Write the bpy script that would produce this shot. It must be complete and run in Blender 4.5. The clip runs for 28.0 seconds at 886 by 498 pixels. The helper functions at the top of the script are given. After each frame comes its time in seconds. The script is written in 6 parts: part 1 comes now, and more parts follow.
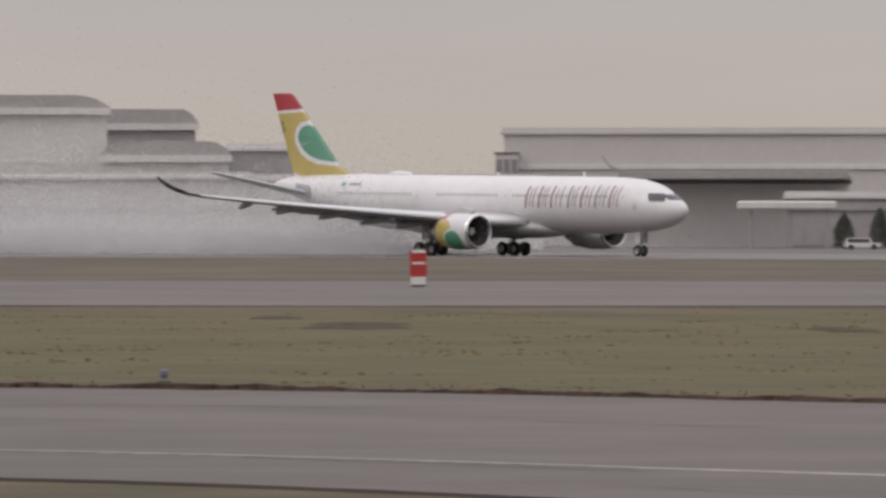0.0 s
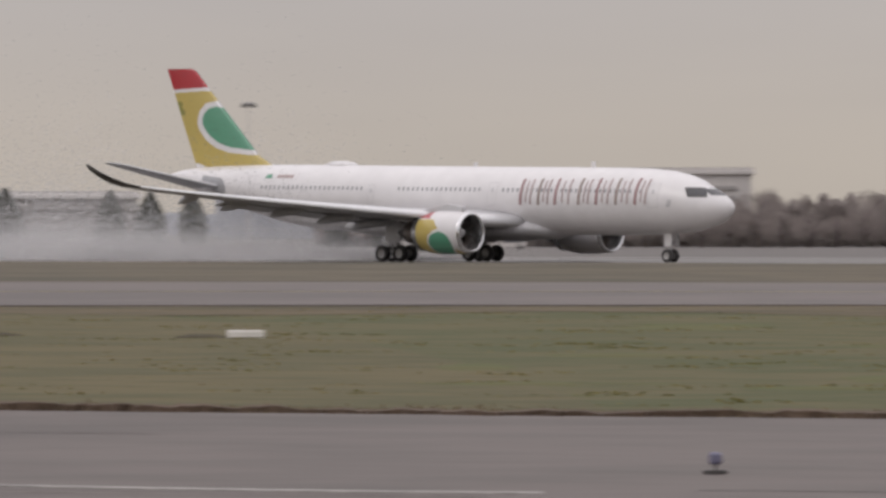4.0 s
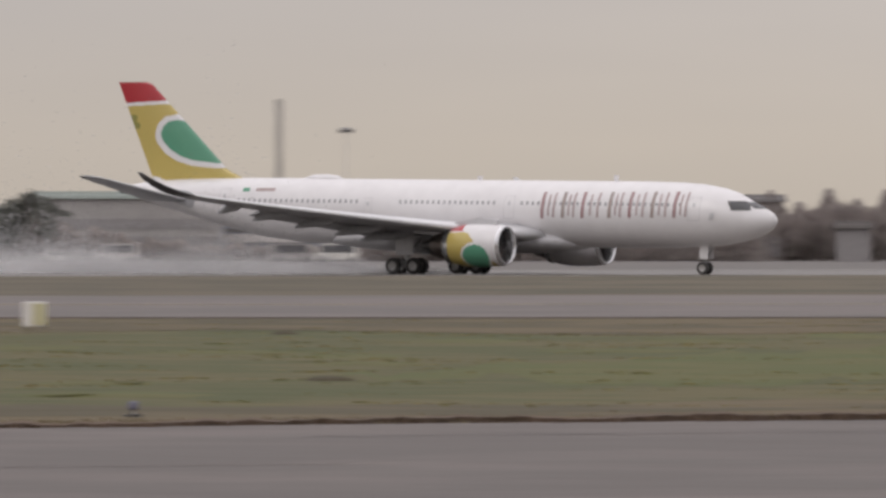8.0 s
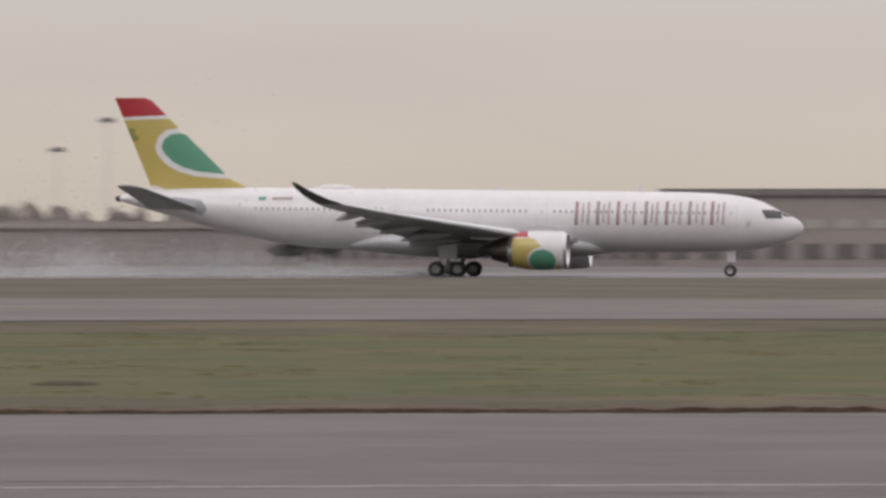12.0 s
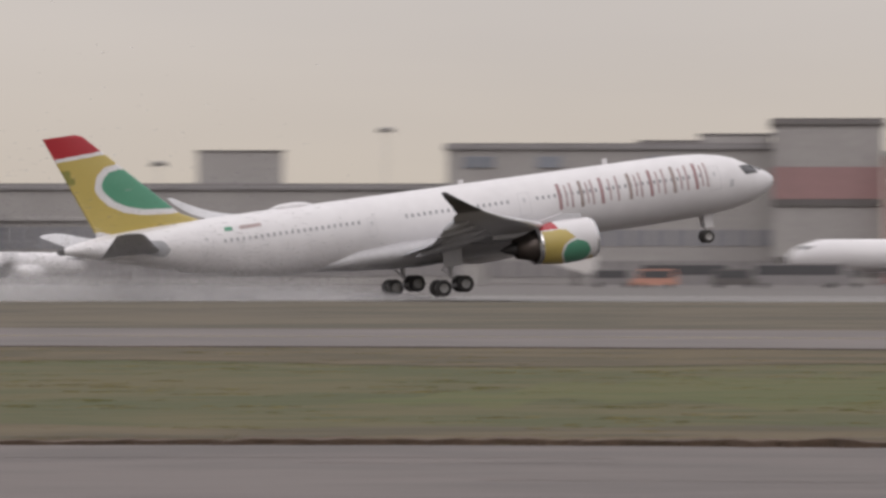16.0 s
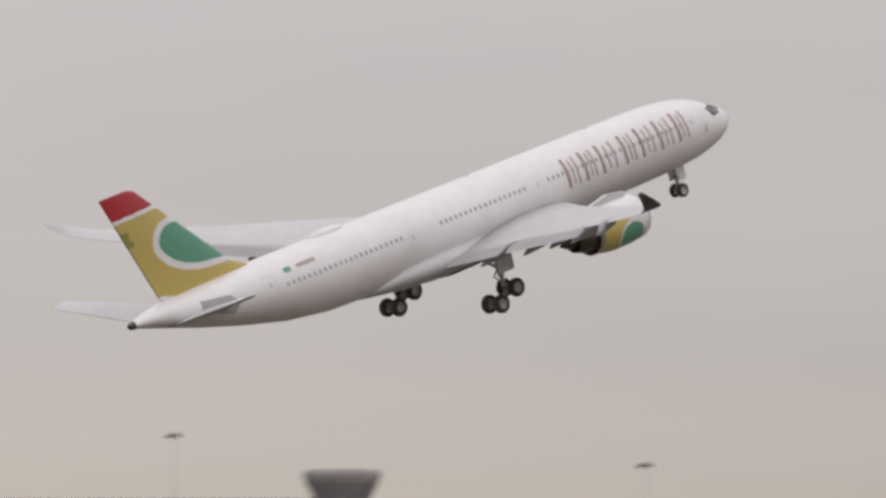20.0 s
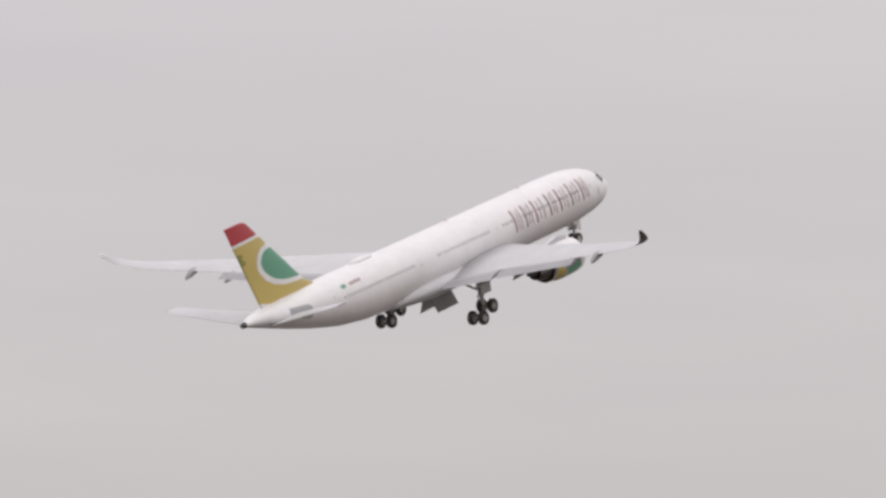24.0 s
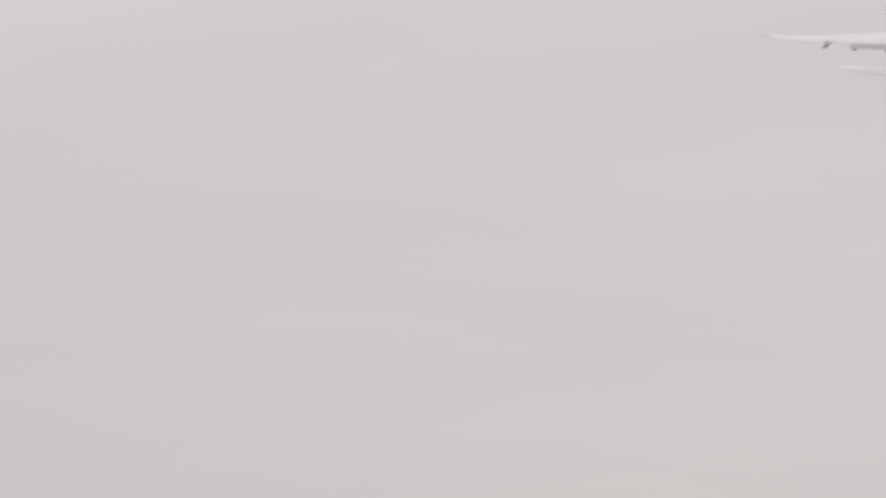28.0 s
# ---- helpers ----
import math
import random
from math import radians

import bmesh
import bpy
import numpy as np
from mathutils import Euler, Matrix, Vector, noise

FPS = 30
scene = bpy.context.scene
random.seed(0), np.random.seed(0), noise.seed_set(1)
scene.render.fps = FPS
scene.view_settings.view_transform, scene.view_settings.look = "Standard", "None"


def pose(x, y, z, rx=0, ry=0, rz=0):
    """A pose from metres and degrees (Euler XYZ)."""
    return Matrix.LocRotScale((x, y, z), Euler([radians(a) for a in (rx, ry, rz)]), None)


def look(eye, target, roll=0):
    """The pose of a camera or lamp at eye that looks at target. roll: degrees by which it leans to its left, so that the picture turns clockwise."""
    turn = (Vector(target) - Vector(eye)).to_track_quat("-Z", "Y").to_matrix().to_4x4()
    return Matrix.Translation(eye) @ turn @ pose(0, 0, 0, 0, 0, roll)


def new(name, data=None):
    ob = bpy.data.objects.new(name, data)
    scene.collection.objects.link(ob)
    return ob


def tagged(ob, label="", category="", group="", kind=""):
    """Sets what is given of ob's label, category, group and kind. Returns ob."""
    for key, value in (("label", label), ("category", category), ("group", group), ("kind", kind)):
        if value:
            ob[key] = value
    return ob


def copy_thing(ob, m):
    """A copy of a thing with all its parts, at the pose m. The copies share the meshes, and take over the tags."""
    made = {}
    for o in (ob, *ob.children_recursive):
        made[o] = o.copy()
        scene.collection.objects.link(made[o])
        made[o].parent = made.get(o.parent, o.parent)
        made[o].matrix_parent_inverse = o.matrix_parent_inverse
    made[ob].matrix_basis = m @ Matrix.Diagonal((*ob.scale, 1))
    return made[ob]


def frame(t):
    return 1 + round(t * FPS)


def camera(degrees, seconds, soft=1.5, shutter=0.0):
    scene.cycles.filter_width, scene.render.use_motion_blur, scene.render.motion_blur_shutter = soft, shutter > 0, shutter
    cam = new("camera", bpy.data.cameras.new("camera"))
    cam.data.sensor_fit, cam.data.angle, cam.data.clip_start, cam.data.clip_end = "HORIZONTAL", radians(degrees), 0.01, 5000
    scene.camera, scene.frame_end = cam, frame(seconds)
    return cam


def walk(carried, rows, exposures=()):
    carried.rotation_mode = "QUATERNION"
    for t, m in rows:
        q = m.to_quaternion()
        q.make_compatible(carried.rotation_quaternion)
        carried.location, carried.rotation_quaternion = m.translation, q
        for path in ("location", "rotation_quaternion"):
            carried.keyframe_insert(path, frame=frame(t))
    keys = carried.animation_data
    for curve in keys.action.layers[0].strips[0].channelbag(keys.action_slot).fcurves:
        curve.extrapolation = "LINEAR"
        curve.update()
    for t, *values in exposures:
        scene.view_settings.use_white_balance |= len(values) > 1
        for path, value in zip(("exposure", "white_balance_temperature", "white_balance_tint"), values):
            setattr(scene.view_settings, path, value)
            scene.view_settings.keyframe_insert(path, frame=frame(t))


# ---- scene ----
# ---- camera: held at one spot beside the airfield, panning after the airliner ----
EYE = Vector((0, 0, 3.1))
cam = camera(6.2, 28.0, soft=3.0, shutter=0.5)


def aim(pan, tilt):
    """The camera's pose from its bearing (from +y towards +x) and its tilt, in degrees."""
    return pose(EYE.x, EYE.y, EYE.z, 90 + tilt, 0, -pan)


PAN = [
    (0.0, -48.557, -0.171),
    (0.5, -47.798, -0.163),
    (1.0, -46.901, -0.167),
    (1.5, -45.874, -0.173),
    (2.0, -44.797, -0.177),
    (2.2, -44.366, -0.167),
    (3.0, -42.455, -0.161),
    (3.4, -41.410, -0.159),
    (5.5, -34.942, -0.153),
    (5.8, -33.926, -0.126),
    (6.1, -32.855, -0.127),
    (6.5, -31.448, -0.102),
    (6.7, -30.678, -0.105),
    (7.0, -29.570, -0.109),
    (7.1, -29.180, -0.120),
    (7.3, -28.434, -0.101),
    (8.0, -25.641, -0.081),
    (8.5, -23.509, -0.070),
    (8.8, -22.159, -0.063),
    (9.0, -21.248, -0.053),
    (9.3, -19.939, -0.043),
    (9.5, -19.101, -0.045),
    (9.8, -17.819, -0.040),
    (10.0, -16.938, -0.045),
    (10.5, -14.634, -0.043),
    (11.0, -12.248, -0.041),
    (11.3, -10.730, -0.043),
    (13.6, 1.263, -0.033),
    (14.0, 3.424, -0.039),
    (14.4, 5.708, -0.030),
    (15.0, 9.308, -0.022),
    (15.2, 10.510, -0.010),
    (15.8, 14.055, 0.057),
    (16.0, 15.260, 0.097),
    (16.4, 17.652, 0.186),
    (16.6, 18.790, 0.236),
    (17.0, 21.127, 0.331),
    (18.0, 27.531, 0.815),
    (18.5, 30.812, 1.172),
    (18.8, 32.780, 1.412),
    (19.0, 34.107, 1.523),
    (19.3, 35.917, 1.790),
    (19.6, 37.657, 2.055),
    (20.0, 39.828, 2.427),
    (21.0, 44.018, 3.539),
    (21.5, 46.104, 4.000),
    (23.6, 53.465, 5.822),
    (24.3, 55.536, 6.363),
    (25.0, 57.346, 6.664),
    (25.8, 59.011, 6.693),
    (26.5, 60.269, 6.447),
    (27.0, 60.722, 6.280),
    (27.5, 61.200, 6.111),
    (27.8, 61.430, 5.993),
    (28.0, 61.536, 5.926),
]
walk(cam, [(t, aim(p, e)) for t, p, e in PAN], exposures=[(t, e, 6530, 12) for t, e in ((0, -0.36), (3, -0.36), (6, -0.35), (8, -0.35), (11, -0.41), (14, -0.33), (16, -0.39), (18, -0.46), (20, -0.40), (24, -0.2), (28, -0.17))])

# ---- overcast sky and a veiled sun ----
world = bpy.data.worlds.new("overcast")
scene.world = world
world.use_nodes = True
wn, wl = world.node_tree.nodes, world.node_tree.links
wn.clear()
w_out = wn.new("ShaderNodeOutputWorld")
w_bg = wn.new("ShaderNodeBackground")
w_co = wn.new("ShaderNodeTexCoord")
w_sep = wn.new("ShaderNodeSeparateXYZ")
w_ramp = wn.new("ShaderNodeValToRGB")
w_map = wn.new("ShaderNodeMapping")
w_noise = wn.new("ShaderNodeTexNoise")
w_mul = wn.new("ShaderNodeMix")
w_sky = wn.new("ShaderNodeTexSky")
w_add = wn.new("ShaderNodeMix")
w_sky.sky_type, w_sky.sun_disc, w_sky.sun_elevation, w_sky.sun_rotation = "NISHITA", False, radians(38), radians(200)
w_map.inputs["Scale"].default_value = (6, 6, 38)
w_noise.inputs["Scale"].default_value = 1.0
w_noise.inputs["Detail"].default_value = 4
ramp = w_ramp.color_ramp
ramp.elements[0].position, ramp.elements[0].color = 0.0, (0.57, 0.502, 0.428, 1)
ramp.elements[1].position, ramp.elements[1].color = 1.0, (1.72, 1.66, 1.67, 1)
for at_z, col in ((0.012, (0.58, 0.515, 0.454, 1)), (0.03, (0.558, 0.508, 0.488, 1)), (0.12, (0.662, 0.598, 0.562, 1)), (0.35, (0.9, 0.865, 0.87, 1))):
    ramp.elements.new(at_z).color = col
w_mul.data_type, w_mul.blend_type = "RGBA", "MULTIPLY"
w_cr = wn.new("ShaderNodeValToRGB")
w_cr.color_ramp.elements[0].position, w_cr.color_ramp.elements[0].color = 0.3, (0.93, 0.93, 0.94, 1)
w_cr.color_ramp.elements[1].position, w_cr.color_ramp.elements[1].color = 0.7, (1.05, 1.045, 1.03, 1)
w_mul.inputs[0].default_value = 1.0
w_add.data_type, w_add.blend_type = "RGBA", "ADD"
w_add.inputs[0].default_value = 0.02
wl.new(w_co.outputs["Generated"], w_sep.inputs[0])
wl.new(w_sep.outputs["Z"], w_ramp.inputs[0])
wl.new(w_co.outputs["Generated"], w_map.inputs[0])
wl.new(w_map.outputs[0], w_noise.inputs["Vector"])
wl.new(w_noise.outputs["Fac"], w_cr.inputs[0])
w_dot = wn.new("ShaderNodeVectorMath")
w_dot.operation = "DOT_PRODUCT"
w_dot.inputs[1].default_value = (math.sin(radians(9)), math.cos(radians(9)), 0)
w_rng = wn.new("ShaderNodeMapRange")
w_rng.interpolation_type = "SMOOTHSTEP"
for key, v in (("From Min", 0.75), ("From Max", 1.0), ("To Min", 1.0), ("To Max", 1.17)):
    w_rng.inputs[key].default_value = v
w_lit = wn.new("ShaderNodeMix")
w_lit.data_type, w_lit.blend_type = "RGBA", "MULTIPLY"
w_lit.inputs[0].default_value = 1.0
wl.new(w_co.outputs["Generated"], w_dot.inputs[0])
wl.new(w_dot.outputs["Value"], w_rng.inputs["Value"])
wl.new(w_ramp.outputs[0], w_lit.inputs[6])
wl.new(w_rng.outputs[0], w_lit.inputs[7])
w_east = wn.new("ShaderNodeVectorMath")
w_east.operation = "DOT_PRODUCT"
w_east.inputs[1].default_value = (math.sin(radians(52)), math.cos(radians(52)), 0)
w_er = wn.new("ShaderNodeMapRange")
w_er.interpolation_type = "SMOOTHSTEP"
w_er.inputs["From Min"].default_value, w_er.inputs["From Max"].default_value = 0.84, 0.98
w_cool = wn.new("ShaderNodeMix")  # the cloud is greyer towards the east
w_cool.data_type, w_cool.blend_type = "RGBA", "MULTIPLY"
w_cool.inputs[7].default_value = (0.94, 0.955, 0.995, 1)
wl.new(w_co.outputs["Generated"], w_east.inputs[0])
wl.new(w_east.outputs["Value"], w_er.inputs["Value"])
wl.new(w_er.outputs[0], w_cool.inputs[0])
wl.new(w_lit.outputs[2], w_cool.inputs[6])
w_west = wn.new("ShaderNodeVectorMath")
w_west.operation = "DOT_PRODUCT"
w_west.inputs[1].default_value = (math.sin(radians(-52)), math.cos(radians(-52)), 0)
w_wr = wn.new("ShaderNodeMapRange")
w_wr.interpolation_type = "SMOOTHSTEP"
w_wr.inputs["From Min"].default_value, w_wr.inputs["From Max"].default_value = 0.88, 1.0
w_dim = wn.new("ShaderNodeMix")  # and dimmer and greyer towards the west
w_dim.data_type, w_dim.blend_type = "RGBA", "MULTIPLY"
w_dim.inputs[7].default_value = (0.925, 0.945, 0.985, 1)
wl.new(w_co.outputs["Generated"], w_west.inputs[0])
wl.new(w_west.outputs["Value"], w_wr.inputs["Value"])
wl.new(w_wr.outputs[0], w_dim.inputs[0])
wl.new(w_cool.outputs[2], w_dim.inputs[6])
wl.new(w_dim.outputs[2], w_mul.inputs[6])
wl.new(w_cr.outputs[0], w_mul.inputs[7])
wl.new(w_mul.outputs[2], w_add.inputs[6])
wl.new(w_sky.outputs[0], w_add.inputs[7])
wl.new(w_add.outputs[2], w_bg.inputs["Color"])
wl.new(w_bg.outputs[0], w_out.inputs["Surface"])
sun = new("sun", bpy.data.lights.new("sun", "SUN"))
sun.data.energy, sun.data.angle, sun.data.color = 0.5, radians(25), (1.0, 0.96, 0.9)
sun.matrix_world = look((0, 0, 300), (120, 330, 0))


# ---- materials ----
def mat(name, base, second=None, rough=0.6, metal=0.0, size=1.0, amount=0.5, bump=0.0, fine=12.0, coat=0.0, stretch=(1, 1, 1), islands=0.0, objects=0.0, detail=(3, 5)):
    """A surface of two close colours, mixed by noise at two scales, with grain in its relief. size: metres of the large blotches."""
    m = bpy.data.materials.new(name)
    m.use_nodes = True
    nt = m.node_tree
    b = nt.nodes["Principled BSDF"]
    b.inputs["Roughness"].default_value, b.inputs["Metallic"].default_value = rough, metal
    b.inputs["Coat Weight"].default_value = coat
    second = second or tuple(c * 0.82 for c in base)
    co, mp = nt.nodes.new("ShaderNodeTexCoord"), nt.nodes.new("ShaderNodeMapping")
    mp.inputs["Scale"].default_value = stretch
    nt.links.new(co.outputs["Object"], mp.inputs[0])
    big, small = nt.nodes.new("ShaderNodeTexNoise"), nt.nodes.new("ShaderNodeTexNoise")
    big.inputs["Scale"].default_value, big.inputs["Detail"].default_value = 1 / size, detail[0]
    small.inputs["Scale"].default_value, small.inputs["Detail"].default_value = fine / size, detail[1]
    for n in (big, small):
        nt.links.new(mp.outputs[0], n.inputs["Vector"])
    av = nt.nodes.new("ShaderNodeMath")
    av.operation = "MULTIPLY_ADD"
    nt.links.new(small.outputs["Fac"], av.inputs[0])
    av.inputs[1].default_value = 0.5
    half = nt.nodes.new("ShaderNodeMath")
    half.operation = "MULTIPLY"
    half.inputs[1].default_value = 0.5
    nt.links.new(big.outputs["Fac"], half.inputs[0])
    nt.links.new(half.outputs[0], av.inputs[2])
    cr = nt.nodes.new("ShaderNodeValToRGB")
    lo = 0.5 - 0.22 / max(amount, 0.05) * 0.5
    cr.color_ramp.elements[0].position, cr.color_ramp.elements[0].color = max(0.0, lo), (*base, 1)
    cr.color_ramp.elements[1].position, cr.color_ramp.elements[1].color = min(1.0, 1 - lo), (*second, 1)
    nt.links.new(av.outputs[0], cr.inputs[0])
    last = cr.outputs[0]
    if islands or objects:
        info = nt.nodes.new("ShaderNodeNewGeometry" if islands else "ShaderNodeObjectInfo")
        hsv = nt.nodes.new("ShaderNodeHueSaturation")
        rng = nt.nodes.new("ShaderNodeMapRange")
        k = islands or objects
        rng.inputs["To Min"].default_value, rng.inputs["To Max"].default_value = 1 - k, 1 + k
        nt.links.new(info.outputs["Random Per Island" if islands else "Random"], rng.inputs["Value"])
        nt.links.new(rng.outputs[0], hsv.inputs["Value"])
        nt.links.new(last, hsv.inputs["Color"])
        last = hsv.outputs[0]
    nt.links.new(last, b.inputs["Base Color"])
    if bump:
        bp = nt.nodes.new("ShaderNodeBump")
        bp.inputs["Strength"].default_value, bp.inputs["Distance"].default_value = bump, 0.05 * size
        nt.links.new(small.outputs["Fac"], bp.inputs["Height"])
        nt.links.new(bp.outputs[0], b.inputs["Normal"])
    return m


M = dict(
    grass=mat("grass", (0.086, 0.072, 0.022), (0.050, 0.056, 0.010), 0.9, size=14, amount=1.7, bump=0.3, fine=5, detail=(2, 3)),
    lush=mat("greener grass", (0.060, 0.071, 0.010), (0.082, 0.077, 0.016), 0.9, size=9, amount=1.6, bump=0.3, fine=4, detail=(1, 1.5)),
    # Distant wood: the haze is put into its colour, pale and bluish.
    far_haze_wood=mat("distant wood with painted haze", (0.20, 0.207, 0.228), (0.25, 0.255, 0.275), 0.95, size=9, amount=1.4, bump=0.6),
    meadow=mat("olive meadow grass", (0.096, 0.076, 0.026), (0.062, 0.057, 0.015), 0.9, size=14, amount=1.7, bump=0.3, fine=5, detail=(2, 3)),
    straw=mat("straw blades", (0.2, 0.16, 0.1), (0.14, 0.112, 0.07), 0.9, size=1.5, islands=0.2),
    # Own grey of plates and doors; on wings and tailplanes it paints underside shade.
    grey_and_shade=mat("grey lacquer and underside shade", (0.37, 0.372, 0.388), (0.31, 0.312, 0.327), 0.42, size=3, amount=0.9),
    verge=mat("olive verge grass", (0.108, 0.086, 0.055), (0.062, 0.054, 0.032), 0.9, size=30, amount=1.9, bump=0.3, fine=4, detail=(1, 1.5)),
    dry=mat("dry grass", (0.100, 0.074, 0.034), (0.057, 0.045, 0.018), 0.9, size=16, amount=1.9, bump=0.3, fine=4, detail=(1, 1.5)),
    sod=mat("dark sod", (0.040, 0.033, 0.016), (0.062, 0.050, 0.026), 0.95, size=1.5, amount=1.4, bump=0.8),
    tuft=mat("dead and green grass blades", (0.206, 0.165, 0.062), (0.125, 0.122, 0.033), 0.9, size=9, amount=1.8, islands=0.3, detail=(2, 2)),
    soil=mat("soil", (0.072, 0.048, 0.032), (0.119, 0.081, 0.057), 0.95, size=2.5, amount=1.2, bump=0.8),
    asphalt=mat("weathered asphalt", (0.108, 0.087, 0.078), (0.074, 0.060, 0.053), 0.66, size=30, amount=1.7, bump=0.1, fine=6, detail=(2, 3)),
    runway=mat("wet runway", (0.085, 0.072, 0.063), (0.058, 0.050, 0.043), 0.4, size=60, amount=1.5, fine=8),
    taxi=mat("taxiway asphalt", (0.112, 0.088, 0.079), (0.072, 0.057, 0.051), 0.6, size=36, amount=1.6, fine=6),
    apron=mat("apron concrete", (0.106, 0.091, 0.082), (0.073, 0.062, 0.056), 0.6, size=40, amount=1.0, fine=9),
    seam=mat("pale worn seam", (0.155, 0.13, 0.117), (0.092, 0.075, 0.067), 0.7, size=2.5, amount=1.6),
    tar=mat("dark tar seam", (0.064, 0.052, 0.046), (0.088, 0.071, 0.064), 0.6, size=2.5, amount=1.6),
    paint=mat("road paint", (0.30, 0.28, 0.26), (0.15, 0.14, 0.13), 0.6, size=4, amount=1.2),
    yellow_paint=mat("yellow paint", (0.30, 0.26, 0.13), (0.2, 0.18, 0.11), 0.6, size=3, amount=1.0),
    white=mat("white lacquer", (0.74, 0.725, 0.735), (0.66, 0.645, 0.655), 0.28, size=7, amount=0.7, coat=0.25, fine=6),
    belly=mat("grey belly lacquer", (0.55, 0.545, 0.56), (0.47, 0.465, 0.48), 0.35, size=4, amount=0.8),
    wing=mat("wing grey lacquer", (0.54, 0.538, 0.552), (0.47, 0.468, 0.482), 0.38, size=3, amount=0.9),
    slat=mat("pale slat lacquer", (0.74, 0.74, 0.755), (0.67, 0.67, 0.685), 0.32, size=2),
    cabin_glass=mat("dim cabin panes", (0.33, 0.33, 0.345), (0.38, 0.38, 0.395), 0.25, size=1.0),
    dark=mat("dark metal", (0.053, 0.051, 0.054), (0.083, 0.078, 0.075), 0.45, 0.4, size=0.6),
    titan=mat("burnt titanium", (0.16, 0.13, 0.115), (0.09, 0.08, 0.075), 0.35, 0.8, size=0.8),
    chrome=mat("bare aluminium", (0.72, 0.72, 0.73), (0.62, 0.62, 0.63), 0.22, 0.9, size=0.8),
    gear=mat("gear enamel", (0.52, 0.52, 0.53), (0.36, 0.35, 0.35), 0.5, 0.1, size=0.5),
    tyre=mat("tyre rubber", (0.042, 0.040, 0.040), (0.067, 0.063, 0.061), 0.8, size=0.3),
    rim=mat("wheel rim", (0.48, 0.47, 0.46), (0.3, 0.29, 0.28), 0.45, 0.3, size=0.3),
    glass=mat("dark cabin glass", (0.070, 0.070, 0.077), (0.098, 0.098, 0.105), 0.2, size=1.0),
    red=mat("crimson lacquer", (0.42, 0.022, 0.035), (0.36, 0.02, 0.03), 0.3, size=2, coat=0.3),
    gold=mat("golden lacquer", (0.52, 0.40, 0.12), (0.46, 0.37, 0.11), 0.3, size=3, coat=0.3),
    green=mat("leaf green lacquer", (0.10, 0.31, 0.20), (0.085, 0.28, 0.18), 0.3, size=3, coat=0.3),
    olive=mat("olive lacquer", (0.26, 0.25, 0.07), (0.23, 0.22, 0.06), 0.3, size=2),
    title=mat("maroon paint", (0.36, 0.225, 0.235), (0.33, 0.22, 0.22), 0.4, size=1.5, amount=1.3),
    title3=mat("grey-brown paint", (0.34, 0.275, 0.255), (0.31, 0.265, 0.25), 0.4, size=1.5, amount=1.3),
    title4=mat("rose-grey paint", (0.40, 0.315, 0.32), (0.46, 0.375, 0.375), 0.4, size=1.5, amount=1.3),
    title2=mat("grey-brown bar paint", (0.36, 0.29, 0.28), (0.42, 0.32, 0.32), 0.4, size=1.5, amount=1.3),
    mist=mat("water droplets", (0.72, 0.72, 0.73), (0.66, 0.66, 0.67), 0.8, size=2),
    # Many wall, roof and tank tones here are lifted to stand in for haze.
    cladding=mat("pale cladding", (0.68, 0.655, 0.64), (0.6, 0.58, 0.565), 0.55, size=9, amount=0.9, stretch=(1, 1, 0.25)),
    pale_wall=mat("grey panels paled for haze", (0.60, 0.57, 0.55), (0.54, 0.515, 0.5), 0.6, size=12, amount=0.8),
    grey_wall=mat("grey panels", (0.275, 0.260, 0.262), (0.226, 0.215, 0.217), 0.6, size=10, amount=0.9),
    pier_glass=mat("blue-grey pier glazing", (0.262, 0.262, 0.285), (0.222, 0.222, 0.242), 0.35, size=10, amount=0.9),
    mid_wall=mat("mid-grey panels", (0.391, 0.374, 0.362), (0.328, 0.310, 0.305), 0.6, size=10, amount=0.9),
    dark_wall=mat("dark panels", (0.150, 0.138, 0.135), (0.112, 0.105, 0.102), 0.55, size=8, amount=0.9),
    roof=mat("dark roofing felt", (0.189, 0.175, 0.171), (0.147, 0.137, 0.134), 0.7, size=8, amount=0.9),
    pane=mat("window glazing", (0.075, 0.082, 0.092), (0.11, 0.115, 0.125), 0.1, size=5),
    blue_glass=mat("blue-grey glazing", (0.22, 0.25, 0.30), (0.30, 0.31, 0.34), 0.15, size=6, objects=0.25),
    brown_wall=mat("brown-grey panels", (0.33, 0.295, 0.28), (0.275, 0.245, 0.235), 0.6, size=10, amount=0.9),
    front=mat("violet-grey panels", (0.30, 0.283, 0.287), (0.26, 0.245, 0.25), 0.55, size=12, amount=0.9),
    maroon=mat("red cladding", (0.36, 0.215, 0.213), (0.305, 0.19, 0.188), 0.55, size=8, amount=1.0),
    blue=mat("blue-grey sheet", (0.215, 0.226, 0.295), (0.235, 0.244, 0.30), 0.5, size=6),
    dusk=mat("blue-grey sheeting", (0.40, 0.39, 0.40), (0.34, 0.33, 0.34), 0.55, size=9, amount=0.8),
    teal=mat("grey-green tank paint", (0.432, 0.486, 0.459), (0.365, 0.419, 0.392), 0.5, size=4),
    concrete=mat("board-marked concrete", (0.36, 0.34, 0.33), (0.27, 0.255, 0.25), 0.8, size=5, amount=1.0, bump=0.3),
    bark=mat("bark", (0.10, 0.085, 0.075), (0.13, 0.11, 0.098), 0.9, size=0.8, bump=0.5),
    # Twigs and foliage are coloured lighter to stand in for distance haze.
    twig=mat("bare twigs", (0.40, 0.358, 0.34), (0.48, 0.43, 0.408), 0.9, size=1.5, islands=0.1),
